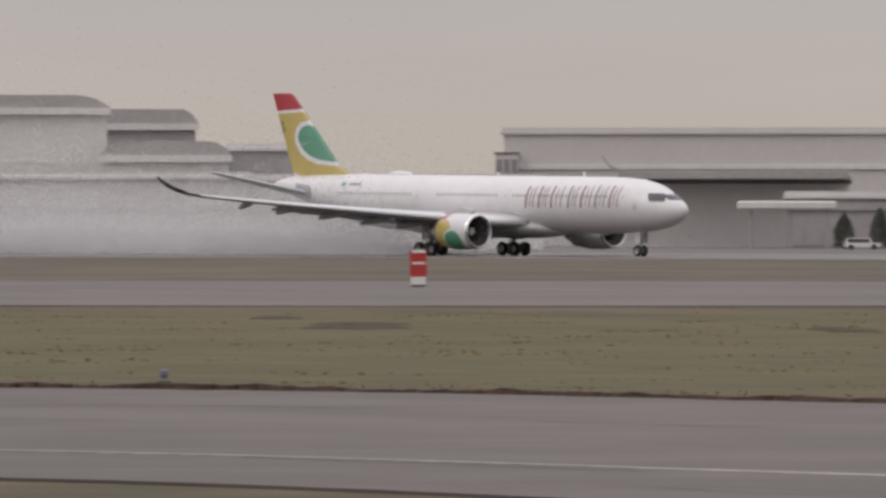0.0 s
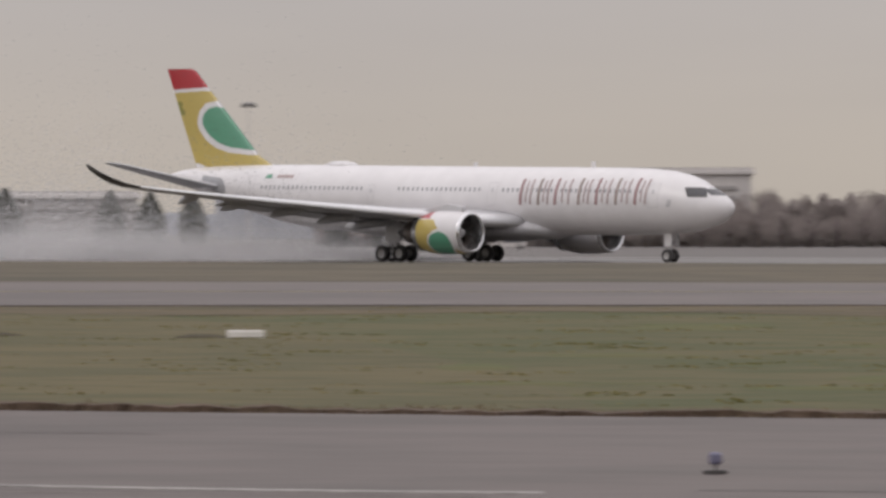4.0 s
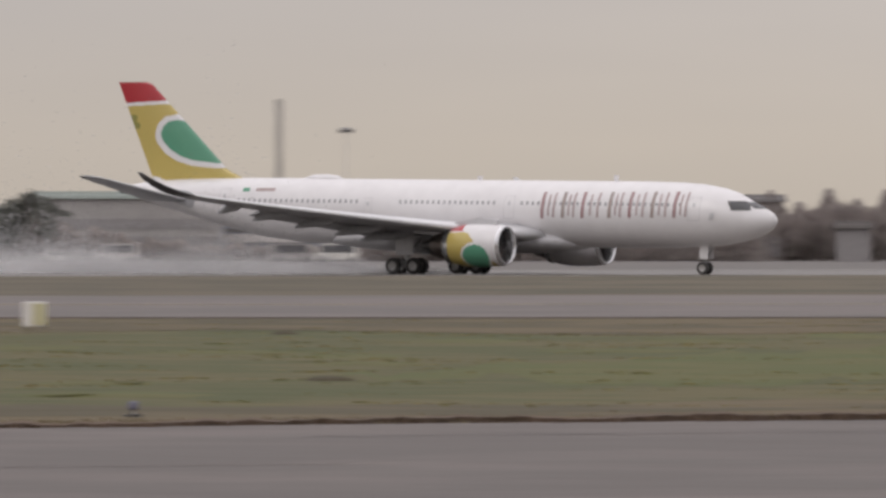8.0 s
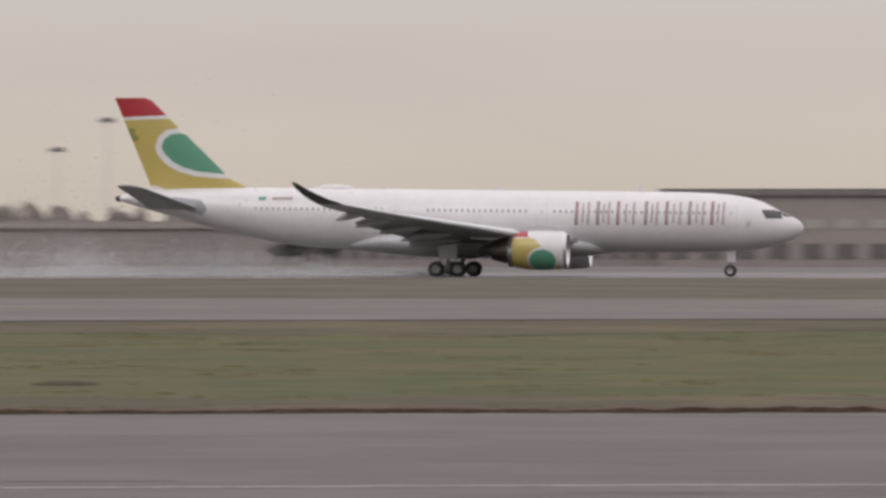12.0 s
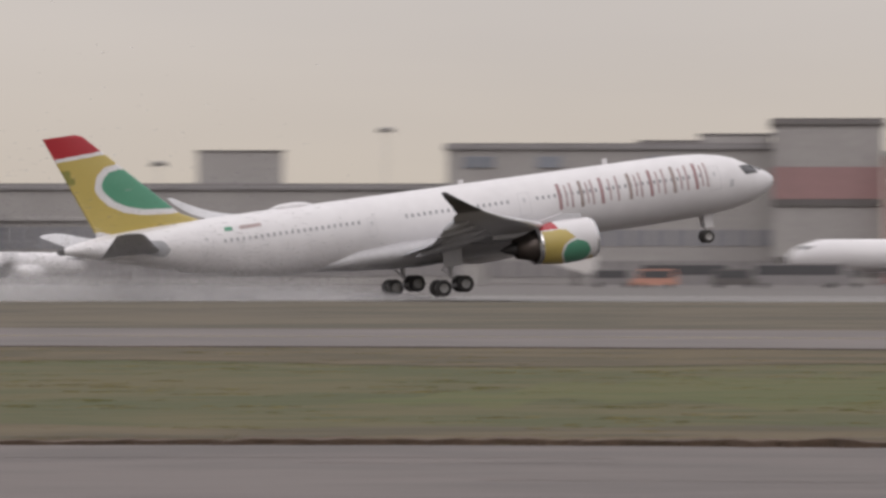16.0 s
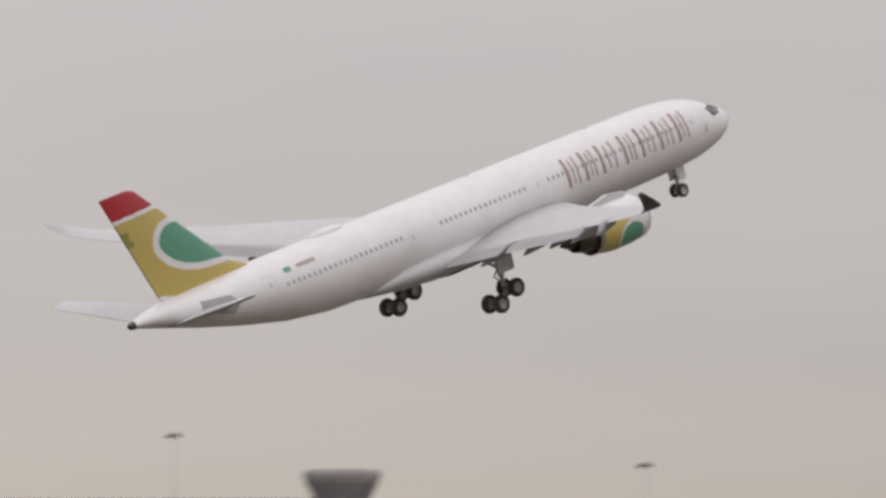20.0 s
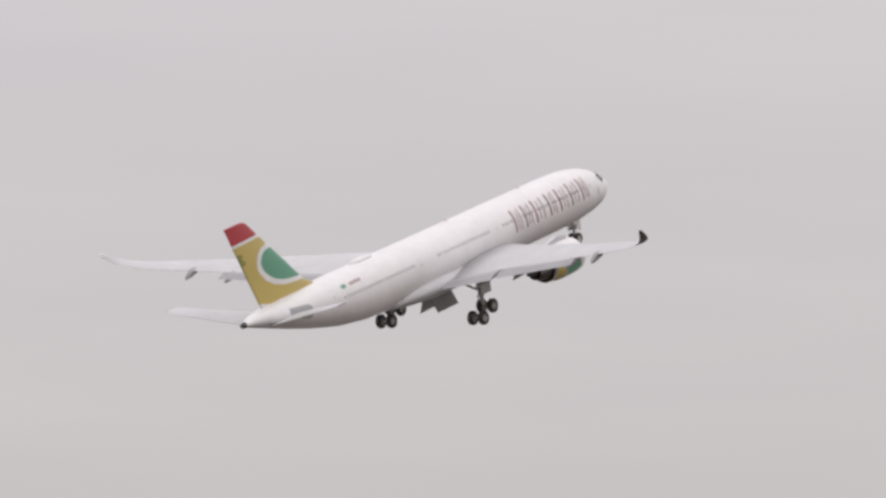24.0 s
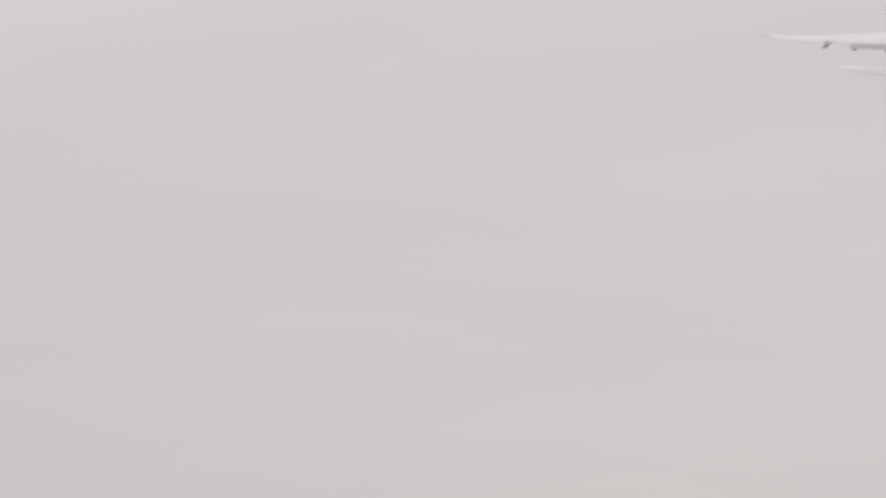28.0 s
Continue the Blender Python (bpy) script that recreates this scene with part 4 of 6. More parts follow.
def span_of(az0, az1, r):
    return 2 * r * math.tan(radians(az1 - az0) / 2)


def block(name, label, category, az0, az1, r, top, wall, depth=32.0, roof="roof", z0=0.0, lip=0.5, rows=(), bands=(), doors=(), arch=0.0, group="", turn=0.0):
    """A building whose front faces the field. rows: (z0, z1, count, fill) of windows; bands: (z0, z1, material, from, to) as shares of
    the front; doors: (from, to, height, material); arch: the rise of a barrel roof."""
    az = (az0 + az1) / 2
    w = span_of(az0, az1, r)
    ob = thing(name, label, category, facing(az, r, z0, turn), group)
    h = top - z0
    eave = h - arch
    bm = boxed(-w / 2, w / 2, 0, depth, -0.3, eave)
    part("wall", bm, M[wall], ob)
    if arch:
        bm = bmesh.new()
        n = 18
        pro = []
        for i in range(n + 1):
            u = i / n
            edge = min(u, 1 - u) / 0.16
            pro.append((-w / 2 - 0.4 + (w + 0.8) * u, eave + arch * (math.sin(min(1, edge) * math.pi / 2) ** 0.8)))
        skin(bm, [[Vector((x, y, z)) for x, z in pro] + [Vector((w / 2 + 0.4, y, eave - 0.35)), Vector((-w / 2 - 0.4, y, eave - 0.35))] for y in (-0.6, depth + 0.5)])
        part("roof", bm, M[roof], ob, "dark rounded roof")
        part("fascia", boxed(-w / 2 - 0.5, w / 2 + 0.5, -0.9, -0.62, eave - 1.0, eave - 0.1), M["cladding"], ob, "pale roof edge")
    else:
        part("roof", boxed(-w / 2 - lip, w / 2 + lip, -lip, depth + lip, eave + 0.003, eave + 0.55, 0.05), M[roof], ob)
        part("parapet", boxed(-w / 2 - lip * 0.6, w / 2 + lip * 0.6, -lip * 0.6, -lip * 0.6 + 0.3, eave + 0.56, eave + 1.0), M[roof], ob)
    for a, b, n, fill, *m in rows:
        pitch = w / n
        me = mesh_of(boxed(-pitch * fill / 2, pitch * fill / 2, -0.12, 0.05, 0, b - a), M[m[0] if m else "pane"])
        for i in range(n):
            part("window", me, None, ob, at=pose(-w / 2 + pitch * (i + 0.5), 0, a))
    for a, b, m, f0, f1 in bands:
        part("wall_band", boxed(-w / 2 + w * f0, -w / 2 + w * f1, -0.35, 0.1, a, b, 0.04), M[m], ob)
    for f0, f1, hh, m in doors:
        part("hangar_door", boxed(-w / 2 + w * f0, -w / 2 + w * f1, -0.25, 0.1, 0, hh, 0.03), M[m], ob)
    return ob


def rooftop(label, az0, az1, r, z0, top, m, depth=10.0, louvre="grey_wall"):
    az = (az0 + az1) / 2
    w = span_of(az0, az1, r)
    ob = thing("plant_room", label, "plant room", facing(az, r, z0), group="rooftop plant rooms")
    part("casing", boxed(-w / 2, w / 2, 0, depth, 0, top - z0 - 0.25), M[m], ob)
    part("cover", boxed(-w / 2 - 0.2, w / 2 + 0.2, -0.2, depth + 0.2, top - z0 - 0.247, top - z0, 0.04), M["roof"], ob)
    for i in range(3):
        x = -w / 2 + w * (i + 0.5) / 3
        part("louvre", boxed(x - w * 0.12, x + w * 0.12, -0.1, 0.05, 0.5, (top - z0) * 0.7), M[louvre], ob)
    return ob


def tree(height, wide, seed, bare=True, cone=False):
    """A tapered trunk, forked limbs and a crown of many small tufts with gaps."""
    rng = random.Random(seed)
    ob = new("tree")
    bm = bmesh.new()
    tube(bm, (0, 0, 0), (0.1, 0, height * 0.3), height * 0.028, height * 0.02, 7)
    tube(bm, (0.1, 0, height * 0.3), (0, 0.1, height * 0.85), height * 0.02, height * 0.004, 6)
    tips = []
    for i in range(14 if not cone else 6):
        a, z = rng.random() * 6.28, height * (0.22 + 0.5 * rng.random())
        ln = wide * (0.28 + 0.25 * rng.random())
        e = Vector((ln * math.cos(a), ln * math.sin(a), z + height * (0.1 + 0.2 * rng.random())))
        tube(bm, (0, 0, z), e, height * 0.011, height * 0.003, 5, caps=False)
        tips.append(e)
    part("trunk", bm, M["bark"], ob, "bare brown trunk and limbs" if bare else "")
    vs, fs = [], []
    n = 4600 if bare else 2600
    for i in range(n):
        if cone:
            u = rng.random() ** 0.8
            a = rng.random() * 6.28
            rad = wide * 0.5 * (math.sin(min(1, (1 - u) * 1.5 + 0.04) * 1.57)) * (0.55 + 0.5 * rng.random())
            c = Vector((rad * math.cos(a), rad * math.sin(a), height * (0.04 + 0.95 * u)))
        else:
            t = tips[rng.randrange(len(tips))]
            c = Vector((t.x, t.y, t.z)) * (0.75 + 0.3 * rng.random()) + Vector([rng.gauss(0, 1) for _ in range(3)]) * wide * 0.105
            lim = height * (0.99 - 0.32 * min(1, (math.hypot(c.x, c.y) / (wide * 0.55)) ** 2))
            c.z = min(max(c.z, height * 0.16), lim - rng.random() * height * 0.05)
        s = (0.0125 if bare else 0.021) * (height + wide) * (0.35 + 0.9 * rng.random())
        d = [Vector([rng.gauss(0, 1) for _ in range(3)]).normalized() * s for _ in range(3)]
        k = len(vs)
        if bare:
            d[1], d[2] = d[0] * 0.2 + d[1] * 0.45, d[2] * 0.75
        vs += [c + d[0], c + d[1], c + d[2], c - (d[0] + d[1]) * 0.6]
        fs += [(k, k + 1, k + 2), (k, k + 2, k + 3), (k + 1, k + 3, k + 2)]
    me = bpy.data.meshes.new("crown")
    me.from_pydata([tuple(v) for v in vs], [], fs)
    me.materials.append(M["twig" if bare else "leaf"])
    part("crown", me, None, ob)
    return ob


BARE = [tree(12, 9.5, 3), tree(11, 7, 8), tree(13, 11.5, 15)]
CYPRESS = [tree(8, 4.6, 21, False, True), tree(8, 4.0, 22, False, True)]
BUSHY = [tree(9, 7.5, 31, False), tree(9, 6, 32, False)]
SETS = {"bare": (BARE, (12, 11, 13), "leafless brown tree beyond the runway"), "cypress": (CYPRESS, (8, 8), "dark slender conifer by the far road"), "bushy": (BUSHY, (9, 9), "dark full tree beyond the apron")}
used = set()


def plant(kind, az, r, height, seed):
    kinds, sizes, label = SETS[kind]
    i = seed % len(kinds)
    src = kinds[i]
    s = height / sizes[i]
    m = facing(az, r, 0, seed * 67 % 360)
    ob = src if src.name not in used else copy_thing(src, m)
    used.add(src.name)
    ob.matrix_basis = m
    ob.scale = (s, s, s)
    return tagged(ob, label, "tree", group={"bare": "leafless trees", "cypress": "conifers in a row", "bushy": "dark trees"}[kind])


def woodland(label, az0, az1, r, rows, seed, material="twig", density=30, scale=1.0, bumpy=1.0):
    """A far belt of undergrowth and treetops with an uneven top; rows: (az, height)."""
    rng = np.random.default_rng(seed)
    n = int((az1 - az0) * density * 130)
    az = rng.uniform(az0, az1, n)
    hs = np.array([table(rows, a)[0] for a in az])
    bumps = 1 + bumpy * (-0.2 + 0.2 * np.sin(az * 23 + seed) * np.sin(az * 9.1) + 0.06 * np.sin(az * 61))
    z = hs * bumps * (1 - rng.random(n) ** 1.6 * 0.98)
    rr = r + rng.uniform(-6, 14, n)
    c = np.stack([rr * np.sin(np.radians(az)), rr * np.cos(np.radians(az)), z], 1)
    d = rng.normal(0, 1, (n, 4, 3))
    d /= np.linalg.norm(d, axis=2, keepdims=True)
    s = scale * (0.16 + 0.36 * rng.random(n))
    v = c[:, None, :] + d * s[:, None, None]
    v = v.reshape(-1, 3)
    v[:, 2] = np.maximum(v[:, 2], -0.2)
    base = (np.arange(n) * 4)[:, None]
    f = np.concatenate([base + np.array(t) for t in ((0, 1, 2), (1, 3, 2))])
    me = bpy.data.meshes.new("woodland")
    fill_mesh(me, v, f)
    me.materials.append(M[material])
    return tagged(new("woodland", me), label, "trees", kind="stuff")


def ridge(label, az0, az1, r, rows, seed, material="far_haze_wood"):
    """A far wooded rise: one rounded bank with an uneven crest; rows: (az, height)."""
    uneven = wobble(seed)
    bm = bmesh.new()
    sections = []
    n = int((az1 - az0) / 0.03)
    for i in range(n + 1):
        az = az0 + (az1 - az0) * i / n
        h = table(rows, az)[0] * (1 + 0.05 * uneven(az * 2.0)) + 0.35 * uneven(az * 7.0 + 40)
        sections.append([bm.verts.new(spot(az, r + d, h * f)) for d, f in ((-14, -0.02), (-9, 0.55), (-4, 0.86), (2, 1.0), (12, 0.97), (40, 0.0))])
    for a, b in zip(sections, sections[1:]):
        for k in range(len(a) - 1):
            bm.faces.new((a[k], b[k], b[k + 1], a[k + 1]))
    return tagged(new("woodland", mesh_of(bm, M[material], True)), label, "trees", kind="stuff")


def light_mast(az, r, top, arm=1.0):
    ob = thing("light_mast", "tall thin floodlight mast with a flat dark ring head", "light mast", facing(az, r), group="apron light masts")
    part("pole", tube(bmesh.new(), (0, 0, 0), (0, 0, top), 0.13, 0.07, 8), M["cladding"], ob, "thin pale pole")
    bm = bmesh.new()
    lathe(bm, [(top - 0.25, 0.25), (top - 0.3, 1.35 * arm), (top, 1.5 * arm), (top + 0.25, 1.3 * arm), (top + 0.4, 0.3)], "z", 16)
    head = part("lamp_ring", bm, M["lamp_head"], ob, "dark ring of lamps")
    for k in range(6):
        a = k * math.pi / 3
        x, y = 1.35 * arm * math.cos(a), 1.35 * arm * math.sin(a)
        part("lamp", boxed(x - 0.25, x + 0.25, y - 0.2, y + 0.2, top - 0.5, top - 0.29), M["lamp_head"], head)
    return ob


def parked_jet(az, r, turn, body, tail, label, length=37.0, z=0.0):
    """A parked short-haul jet; x forward along its hull, turned from the line of sight."""
    ob = thing("parked_airliner", label, "airplane", facing(az, r, z, turn), group="parked jets")
    L = length / 37.0
    bm = bmesh.new()
    prof = [(18.5, 0.1, 3.1), (18.0, 0.9, 3.2), (16.8, 1.5, 3.4), (14.5, 1.95, 3.6), (0, 1.98, 3.65), (-8, 1.95, 3.7), (-13, 1.4, 4.2), (-17, 0.6, 4.8), (-18.5, 0.2, 5.0)]
    skin(bm, [[Vector((x * L, w * math.sin(2 * math.pi * i / 20) * L, (zc + w * math.cos(2 * math.pi * i / 20)) * L)) for i in range(20)] for x, w, zc in prof],
         pick=lambda p: 1 if (p.x < -9 * L and p.z > 3.6 * L) or (6 * L < p.x < 13 * L and p.z < 3.4 * L) else 0)
    part("fuselage", bm, [M["white"], M[body]], ob, "", True)
    for s in (-1, 1):
        bm = bmesh.new()
        skin(bm, [foil(y * L, x * L, c * L, zz * L, 0.12, 5, 6, s) for y, x, c, zz in ((1.5, 5, 6.5, 2.6), (6, 2, 3.8, 3.1), (16.5, -4.2, 1.6, 4.0), (17.0, -5.2, 1.0, 5.6))])
        part("wing", bm, M["wing"], ob, "", True)
        bm = bmesh.new()
        skin(bm, [foil(y * L, x * L, c * L, zz * L, 0.1, 5, 5, s) for y, x, c, zz in ((0.5, -13, 3.6, 5.0), (6.2, -16.6, 1.5, 5.6))])
        part("tailplane", bm, M["wing"], ob, "", True)
        bm = bmesh.new()
        lathe(bm, [(5.6, 0.85), (5.8, 0.95), (5.2, 1.1), (3.5, 1.15), (1.8, 0.85), (1.5, 0.4)], "x", 18, (0, s * 5.75 * L, 1.75))
        part("engine", bm, M[body], ob, "", True)
        bm = tube(bmesh.new(), (-0.6 * L, s * 3.8, 0), (-0.6 * L, s * 3.8, 2.6), 0.12)
        tube(bm, (-0.6 * L, s * 3.8 - 0.45, 0.55), (-0.6 * L, s * 3.8 + 0.45, 0.55), 0.55, n=14)
        part("main_gear", bm, M["dark"], ob)
    bm = bmesh.new()
    skin(bm, [[Vector((x * L, yy, zz * L)) for x, yy in ((le, 0), (le - 1.2, 0.16), (te, 0), (le - 1.2, -0.16))] for zz, le, te in ((5.2, -11.4, -17.4), (8.5, -14.2, -17.9), (11.6, -16.6, -18.6))])
    part("fin", bm, M[tail], ob)
    bm = tube(bmesh.new(), (13.5 * L, 0, 0.4), (13.5 * L, 0, 2.2), 0.1)
    tube(bm, (13.5 * L, -0.3, 0.4), (13.5 * L, 0.3, 0.4), 0.4, n=14)
    part("nose_gear", bm, M["dark"], ob)
    bm = bmesh.new()
    for s in (-1, 1):
        box(bm, 15.6 * L, 16.7 * L, s * 1.2 - 0.35, s * 1.2 + 0.35, 4.3 * L, 4.75 * L)
    part("cockpit_window", bm, M["glass"], ob)
    return ob


def vehicle(az, r, kind, m, turn=0.0):
    """Cars and vans on the far apron."""
    ob = thing(kind, {"car": "parked pale car on the far apron", "van": "%s service van on the far apron" % {"maroon": "dark red", "orange": "orange", "dark_wall": "dark", "grey_wall": "grey", "mid_wall": "grey"}.get(m, "pale"), "bus": "long apron bus beside the terminal"}[kind], kind, facing(az, r, 0.02, turn), group="apron vehicles")
    ln, h, cab = {"car": (4.4, 1.45, 0.55), "van": (5.6, 2.3, 0.8), "bus": (13.0, 3.0, 0.95)}[kind]
    bm = bmesh.new()
    w = 0.95 if kind == "car" else 1.15
    low = h * (0.58 if kind == "car" else 0.5)
    skin(bm, [[Vector((x, y, z)) for x, z in ((-ln / 2, 0.35), (ln / 2, 0.35), (ln / 2, low * 0.95), (ln / 2 * cab, low), (ln / 2 * (cab - 0.12), h), (-ln / 2 * 0.86, h), (-ln / 2, low))] for y in (-w, w)])
    part("body", bm, M[m], ob)
    part("side_window", boxed(-ln / 2 * 0.8, ln / 2 * (cab - 0.15), -w - 0.02, w + 0.02, low * 1.05, h * 0.93), M["glass"], ob)
    me = mesh_of(tube(bmesh.new(), (0, -0.12, 0), (0, 0.12, 0), 0.34, n=14), M["tyre"])
    for x in (-ln * 0.32, ln * 0.32):
        for y in (-w + 0.05, w - 0.05):
            part("wheel", me, None, ob, at=pose(x, y, 0.34))
    return ob


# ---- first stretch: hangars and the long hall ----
# Hangar and hall colours are paled in place of mist and haze.
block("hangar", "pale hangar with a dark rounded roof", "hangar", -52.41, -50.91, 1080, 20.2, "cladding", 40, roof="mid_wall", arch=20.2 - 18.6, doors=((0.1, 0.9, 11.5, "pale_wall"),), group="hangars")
block("hangar", "grey hangar with a rounded roof end", "hangar", -50.99, -50.29, 1135, 19.1, "mid_wall", 40, roof="mid_wall", arch=1.9, bands=((16.9, 17.3, "cladding", 0, 1),), group="hangars")
block("hangar", "low hangar with dark rounded roof and two doors", "hangar", -50.94, -50.06, 1062, 13.9, "cladding", 34, roof="mid_wall", arch=13.9 - 12.2, doors=((0.03, 0.4, 8.0, "pale_wall"), (0.48, 0.97, 8.0, "pale_wall")), group="hangars")
block("shed", "plain grey shed with a pale roof edge", "shed", -50.06, -49.46, 1075, 12.75, "mid_wall", 30, roof="cladding", doors=((0.08, 0.9, 6.5, "mid_wall"),))
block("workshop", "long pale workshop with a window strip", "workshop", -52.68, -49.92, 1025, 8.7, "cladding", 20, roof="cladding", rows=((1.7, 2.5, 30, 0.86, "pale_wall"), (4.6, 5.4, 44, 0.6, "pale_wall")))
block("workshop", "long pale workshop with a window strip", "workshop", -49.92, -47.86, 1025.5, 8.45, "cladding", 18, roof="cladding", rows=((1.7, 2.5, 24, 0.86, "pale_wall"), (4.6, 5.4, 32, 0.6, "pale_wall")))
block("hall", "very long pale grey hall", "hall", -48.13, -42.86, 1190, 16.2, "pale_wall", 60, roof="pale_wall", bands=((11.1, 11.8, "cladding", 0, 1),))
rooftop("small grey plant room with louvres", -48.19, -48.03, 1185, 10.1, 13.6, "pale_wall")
for a0, a1 in ((-47.32, -45.72), (-44.78, -43.17)):
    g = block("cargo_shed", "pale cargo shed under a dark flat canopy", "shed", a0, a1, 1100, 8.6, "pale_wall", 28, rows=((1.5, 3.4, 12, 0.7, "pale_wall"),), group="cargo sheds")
    w = span_of(a0, a1, 1100)
    hz = 8.6
    bm = boxed(-w / 2, w / 2, -7, 2, hz + 0.6, 10.3, 0.06)
    part("canopy", bm, M["mid_wall"], g, "dark flat canopy")
    bm = bmesh.new()
    skin(bm, [[Vector((x, -7, z)), Vector((x, 2, z)), Vector((x, 2, z + 0.5)), Vector((x, -7, z + 0.5))] for x, z in ((-w / 2, hz + 1.4), (-w / 2 - 1.2, hz + 2.0), (-w / 2 - 2.2, hz + 3.4))])
    part("canopy_tip", bm, M["mid_wall"], g, "upturned canopy end")
block("road_gallery", "low white gallery over a dark opening", "gallery", -46.15, -41.85, 1050, 6.4, "mid_wall", 10, roof="cladding", rows=((0.4, 2.6, 34, 0.8, "mid_wall"),), bands=((4.9, 5.8, "mid_wall", 0, 1),))
ob = thing("boarding_bridge", "white tubular boarding bridge on grey legs", "boarding bridge", facing(-46.15, 1040))
part("tunnel", boxed(-6.3, 6.3, -1.4, 1.4, 5.0, 6.1, 0.2), M["cladding"], ob)
for x in (-4.5, 0.5, 5.2):
    part("leg", tube(bmesh.new(), (x, 0, 0), (x, 0, 5.0), 0.2), M["mid_wall"], ob)
for i, (a, h) in enumerate(((-45.75, 4.6), (-45.5, 5.2), (-45.25, 4.4), (-43.70, 7.6), (-43.41, 5.4), (-43.10, 8.2), (-42.77, 7.6), (-42.04, 7.4), (-41.76, 7.2), (-41.46, 7.2), (-40.45, 5.4), (-40.14, 4.8), (-39.90, 4.4), (-39.66, 5.2))):
    plant("cypress", a, 1015 + 7 * (i % 3), h, i)
ridge("wooded rise in the distance, blue-grey with painted haze", -41.3, -38.6, 1750, ((-41.3, 11.5), (-40.9, 13.2), (-40.41, 14.3), (-39.60, 14.0), (-38.6, 9.0)), 5)
block("office_block", "pale office block with dark window strips", "office building", -39.57, -37.55, 1160, 10.2, "pale_wall", 24, roof="pale_wall", bands=((8.0, 8.6, "mid_wall", 0.02, 0.95), (6.5, 7.2, "mid_wall", 0.02, 0.95)), rows=((1.0, 3.4, 26, 0.7, "mid_wall"),))
block("house", "white block of flats beyond the trees", "apartment building", -39.58, -39.07, 1500, 12.0, "cladding", 14, rows=((4.0, 5.4, 6, 0.5), (7.2, 8.6, 6, 0.5), (10.2, 11.6, 6, 0.5)))
for i in range(16):
    plant("bare", -39.61 + i * 0.19, 1080 + 6 * (i % 4), 4.6 + 1.7 * (i * 13 % 7) / 7, i + 2)

# ---- second stretch: winter trees, low terminal, mast ----
woodland("brown winter undergrowth along the airfield fence", -40.6, -31.6, 1130, ((-40.6, 3.0), (-39.7, 3.4), (-39.5, 5.2), (-38.3, 5.8), (-37.03, 7.4), (-35.64, 8.2), (-33.86, 8.6), (-32.3, 8.2), (-31.6, 6.0)), 11, "twig", 110)
for i in range(23):
    plant("bare", -38.3 + i * 0.27, 1120 + 9 * (i % 3), 6.4 + 2.4 * (i * 29 % 11) / 11, i)
plant("bushy", -28.55, 1055, 9.4, 2)
plant("bushy", -28.78, 1062, 7.6, 3)
plant("bare", -29.35, 1290, 12.0, 1)
plant("bare", -29.1, 1300, 10.5, 2)
woodland("brown bushes behind the low terminal wing", -31.6, -29.3, 1140, ((-31.6, 6.4), (-30.6, 6.6), (-29.3, 6.8)), 13, "twig", 60)
woodland("brown bushes and low trees before the terminal wings", -29.6, -25.3, 1066, ((-29.6, 3.6), (-28.9, 4.6), (-28.3, 5.6), (-27.9, 3.6), (-27.4, 2.4), (-26.6, 1.6), (-25.9, 2.8), (-25.3, 5.0)), 12, "twig", 70)
plant("bushy", -31.84, 1060, 9.2, 0)
plant("bushy", -31.13, 1075, 6.2, 1)
block("terminal_wing", "low terminal wing under a grey roof", "terminal", -31.2, -29.3, 1095, 4.7, "mid_wall", 26, roof="grey_wall", rows=((0.5, 2.4, 20, 0.6, "pale_wall"),), bands=((2.6, 3.2, "grey_wall", 0.0, 1.0),))
block("terminal_wing", "low brown-grey terminal wing", "terminal", -29.3, -28.52, 1098, 6.2, "mid_wall", 26, roof="grey_wall", rows=((0.6, 3.0, 8, 0.75, "grey_wall"),))
block("terminal_wing", "low terminal wing under a grey-green roof", "terminal", -28.51, -27.19, 1085, 8.2, "mid_wall", 26, roof="teal", rows=((0.8, 3.2, 20, 0.7, "grey_wall"), (4.2, 5.6, 20, 0.7, "grey_wall")))
block("warehouse", "warehouse with a broad blue-grey front", "warehouse", -27.18, -25.87, 1090, 8.7, "blue", 30, roof="blue", rows=((0.4, 2.2, 14, 0.6, "pale_wall"),), bands=((3.8, 4.3, "dark_wall", 0, 0.7), (2.4, 3.6, "pale_wall", 0, 1)))
plant("bushy", -25.73, 1060, 7.6, 3)
block("depot", "hall with a blue-grey roof edge and dull glazed front", "depot", -25.6, -25.0, 1092, 8.5, "mid_wall", 22, roof="blue", rows=((4.6, 7.6, 7, 0.8, "blue_glass"), (0.5, 3.2, 7, 0.7, "grey_wall")))
block("depot", "white-walled depot with tall dark doorways", "depot", -24.98, -24.1, 1088, 8.0, "cladding", 22, roof="grey_wall", doors=((0.2, 0.38, 4.4, "brown_wall"), (0.55, 0.7, 4.4, "brown_wall")), rows=((5.2, 6.2, 12, 0.6, "mid_wall"),))
block("roof_house", "brown plant house on the white depot", "plant house", -24.84, -24.55, 1094, 9.4, "brown_wall", 10, roof="brown_wall", z0=8.03)
block("depot", "low brown-grey depot with pale doors", "depot", -24.08, -23.26, 1085, 7.8, "brown_wall", 22, roof="grey_wall", rows=((0.5, 3.2, 8, 0.7, "grey_wall"), (5.0, 6.2, 8, 0.7, "mid_wall")))
woodland("brown bushes before the depots", -25.5, -23.4, 1066, ((-25.5, 5.2), (-25.0, 4.8), (-24.9, 2.4), (-24.75, 5.0), (-24.45, 4.6), (-24.3, 3.0), (-23.4, 6.0)), 51, "twig", 70)
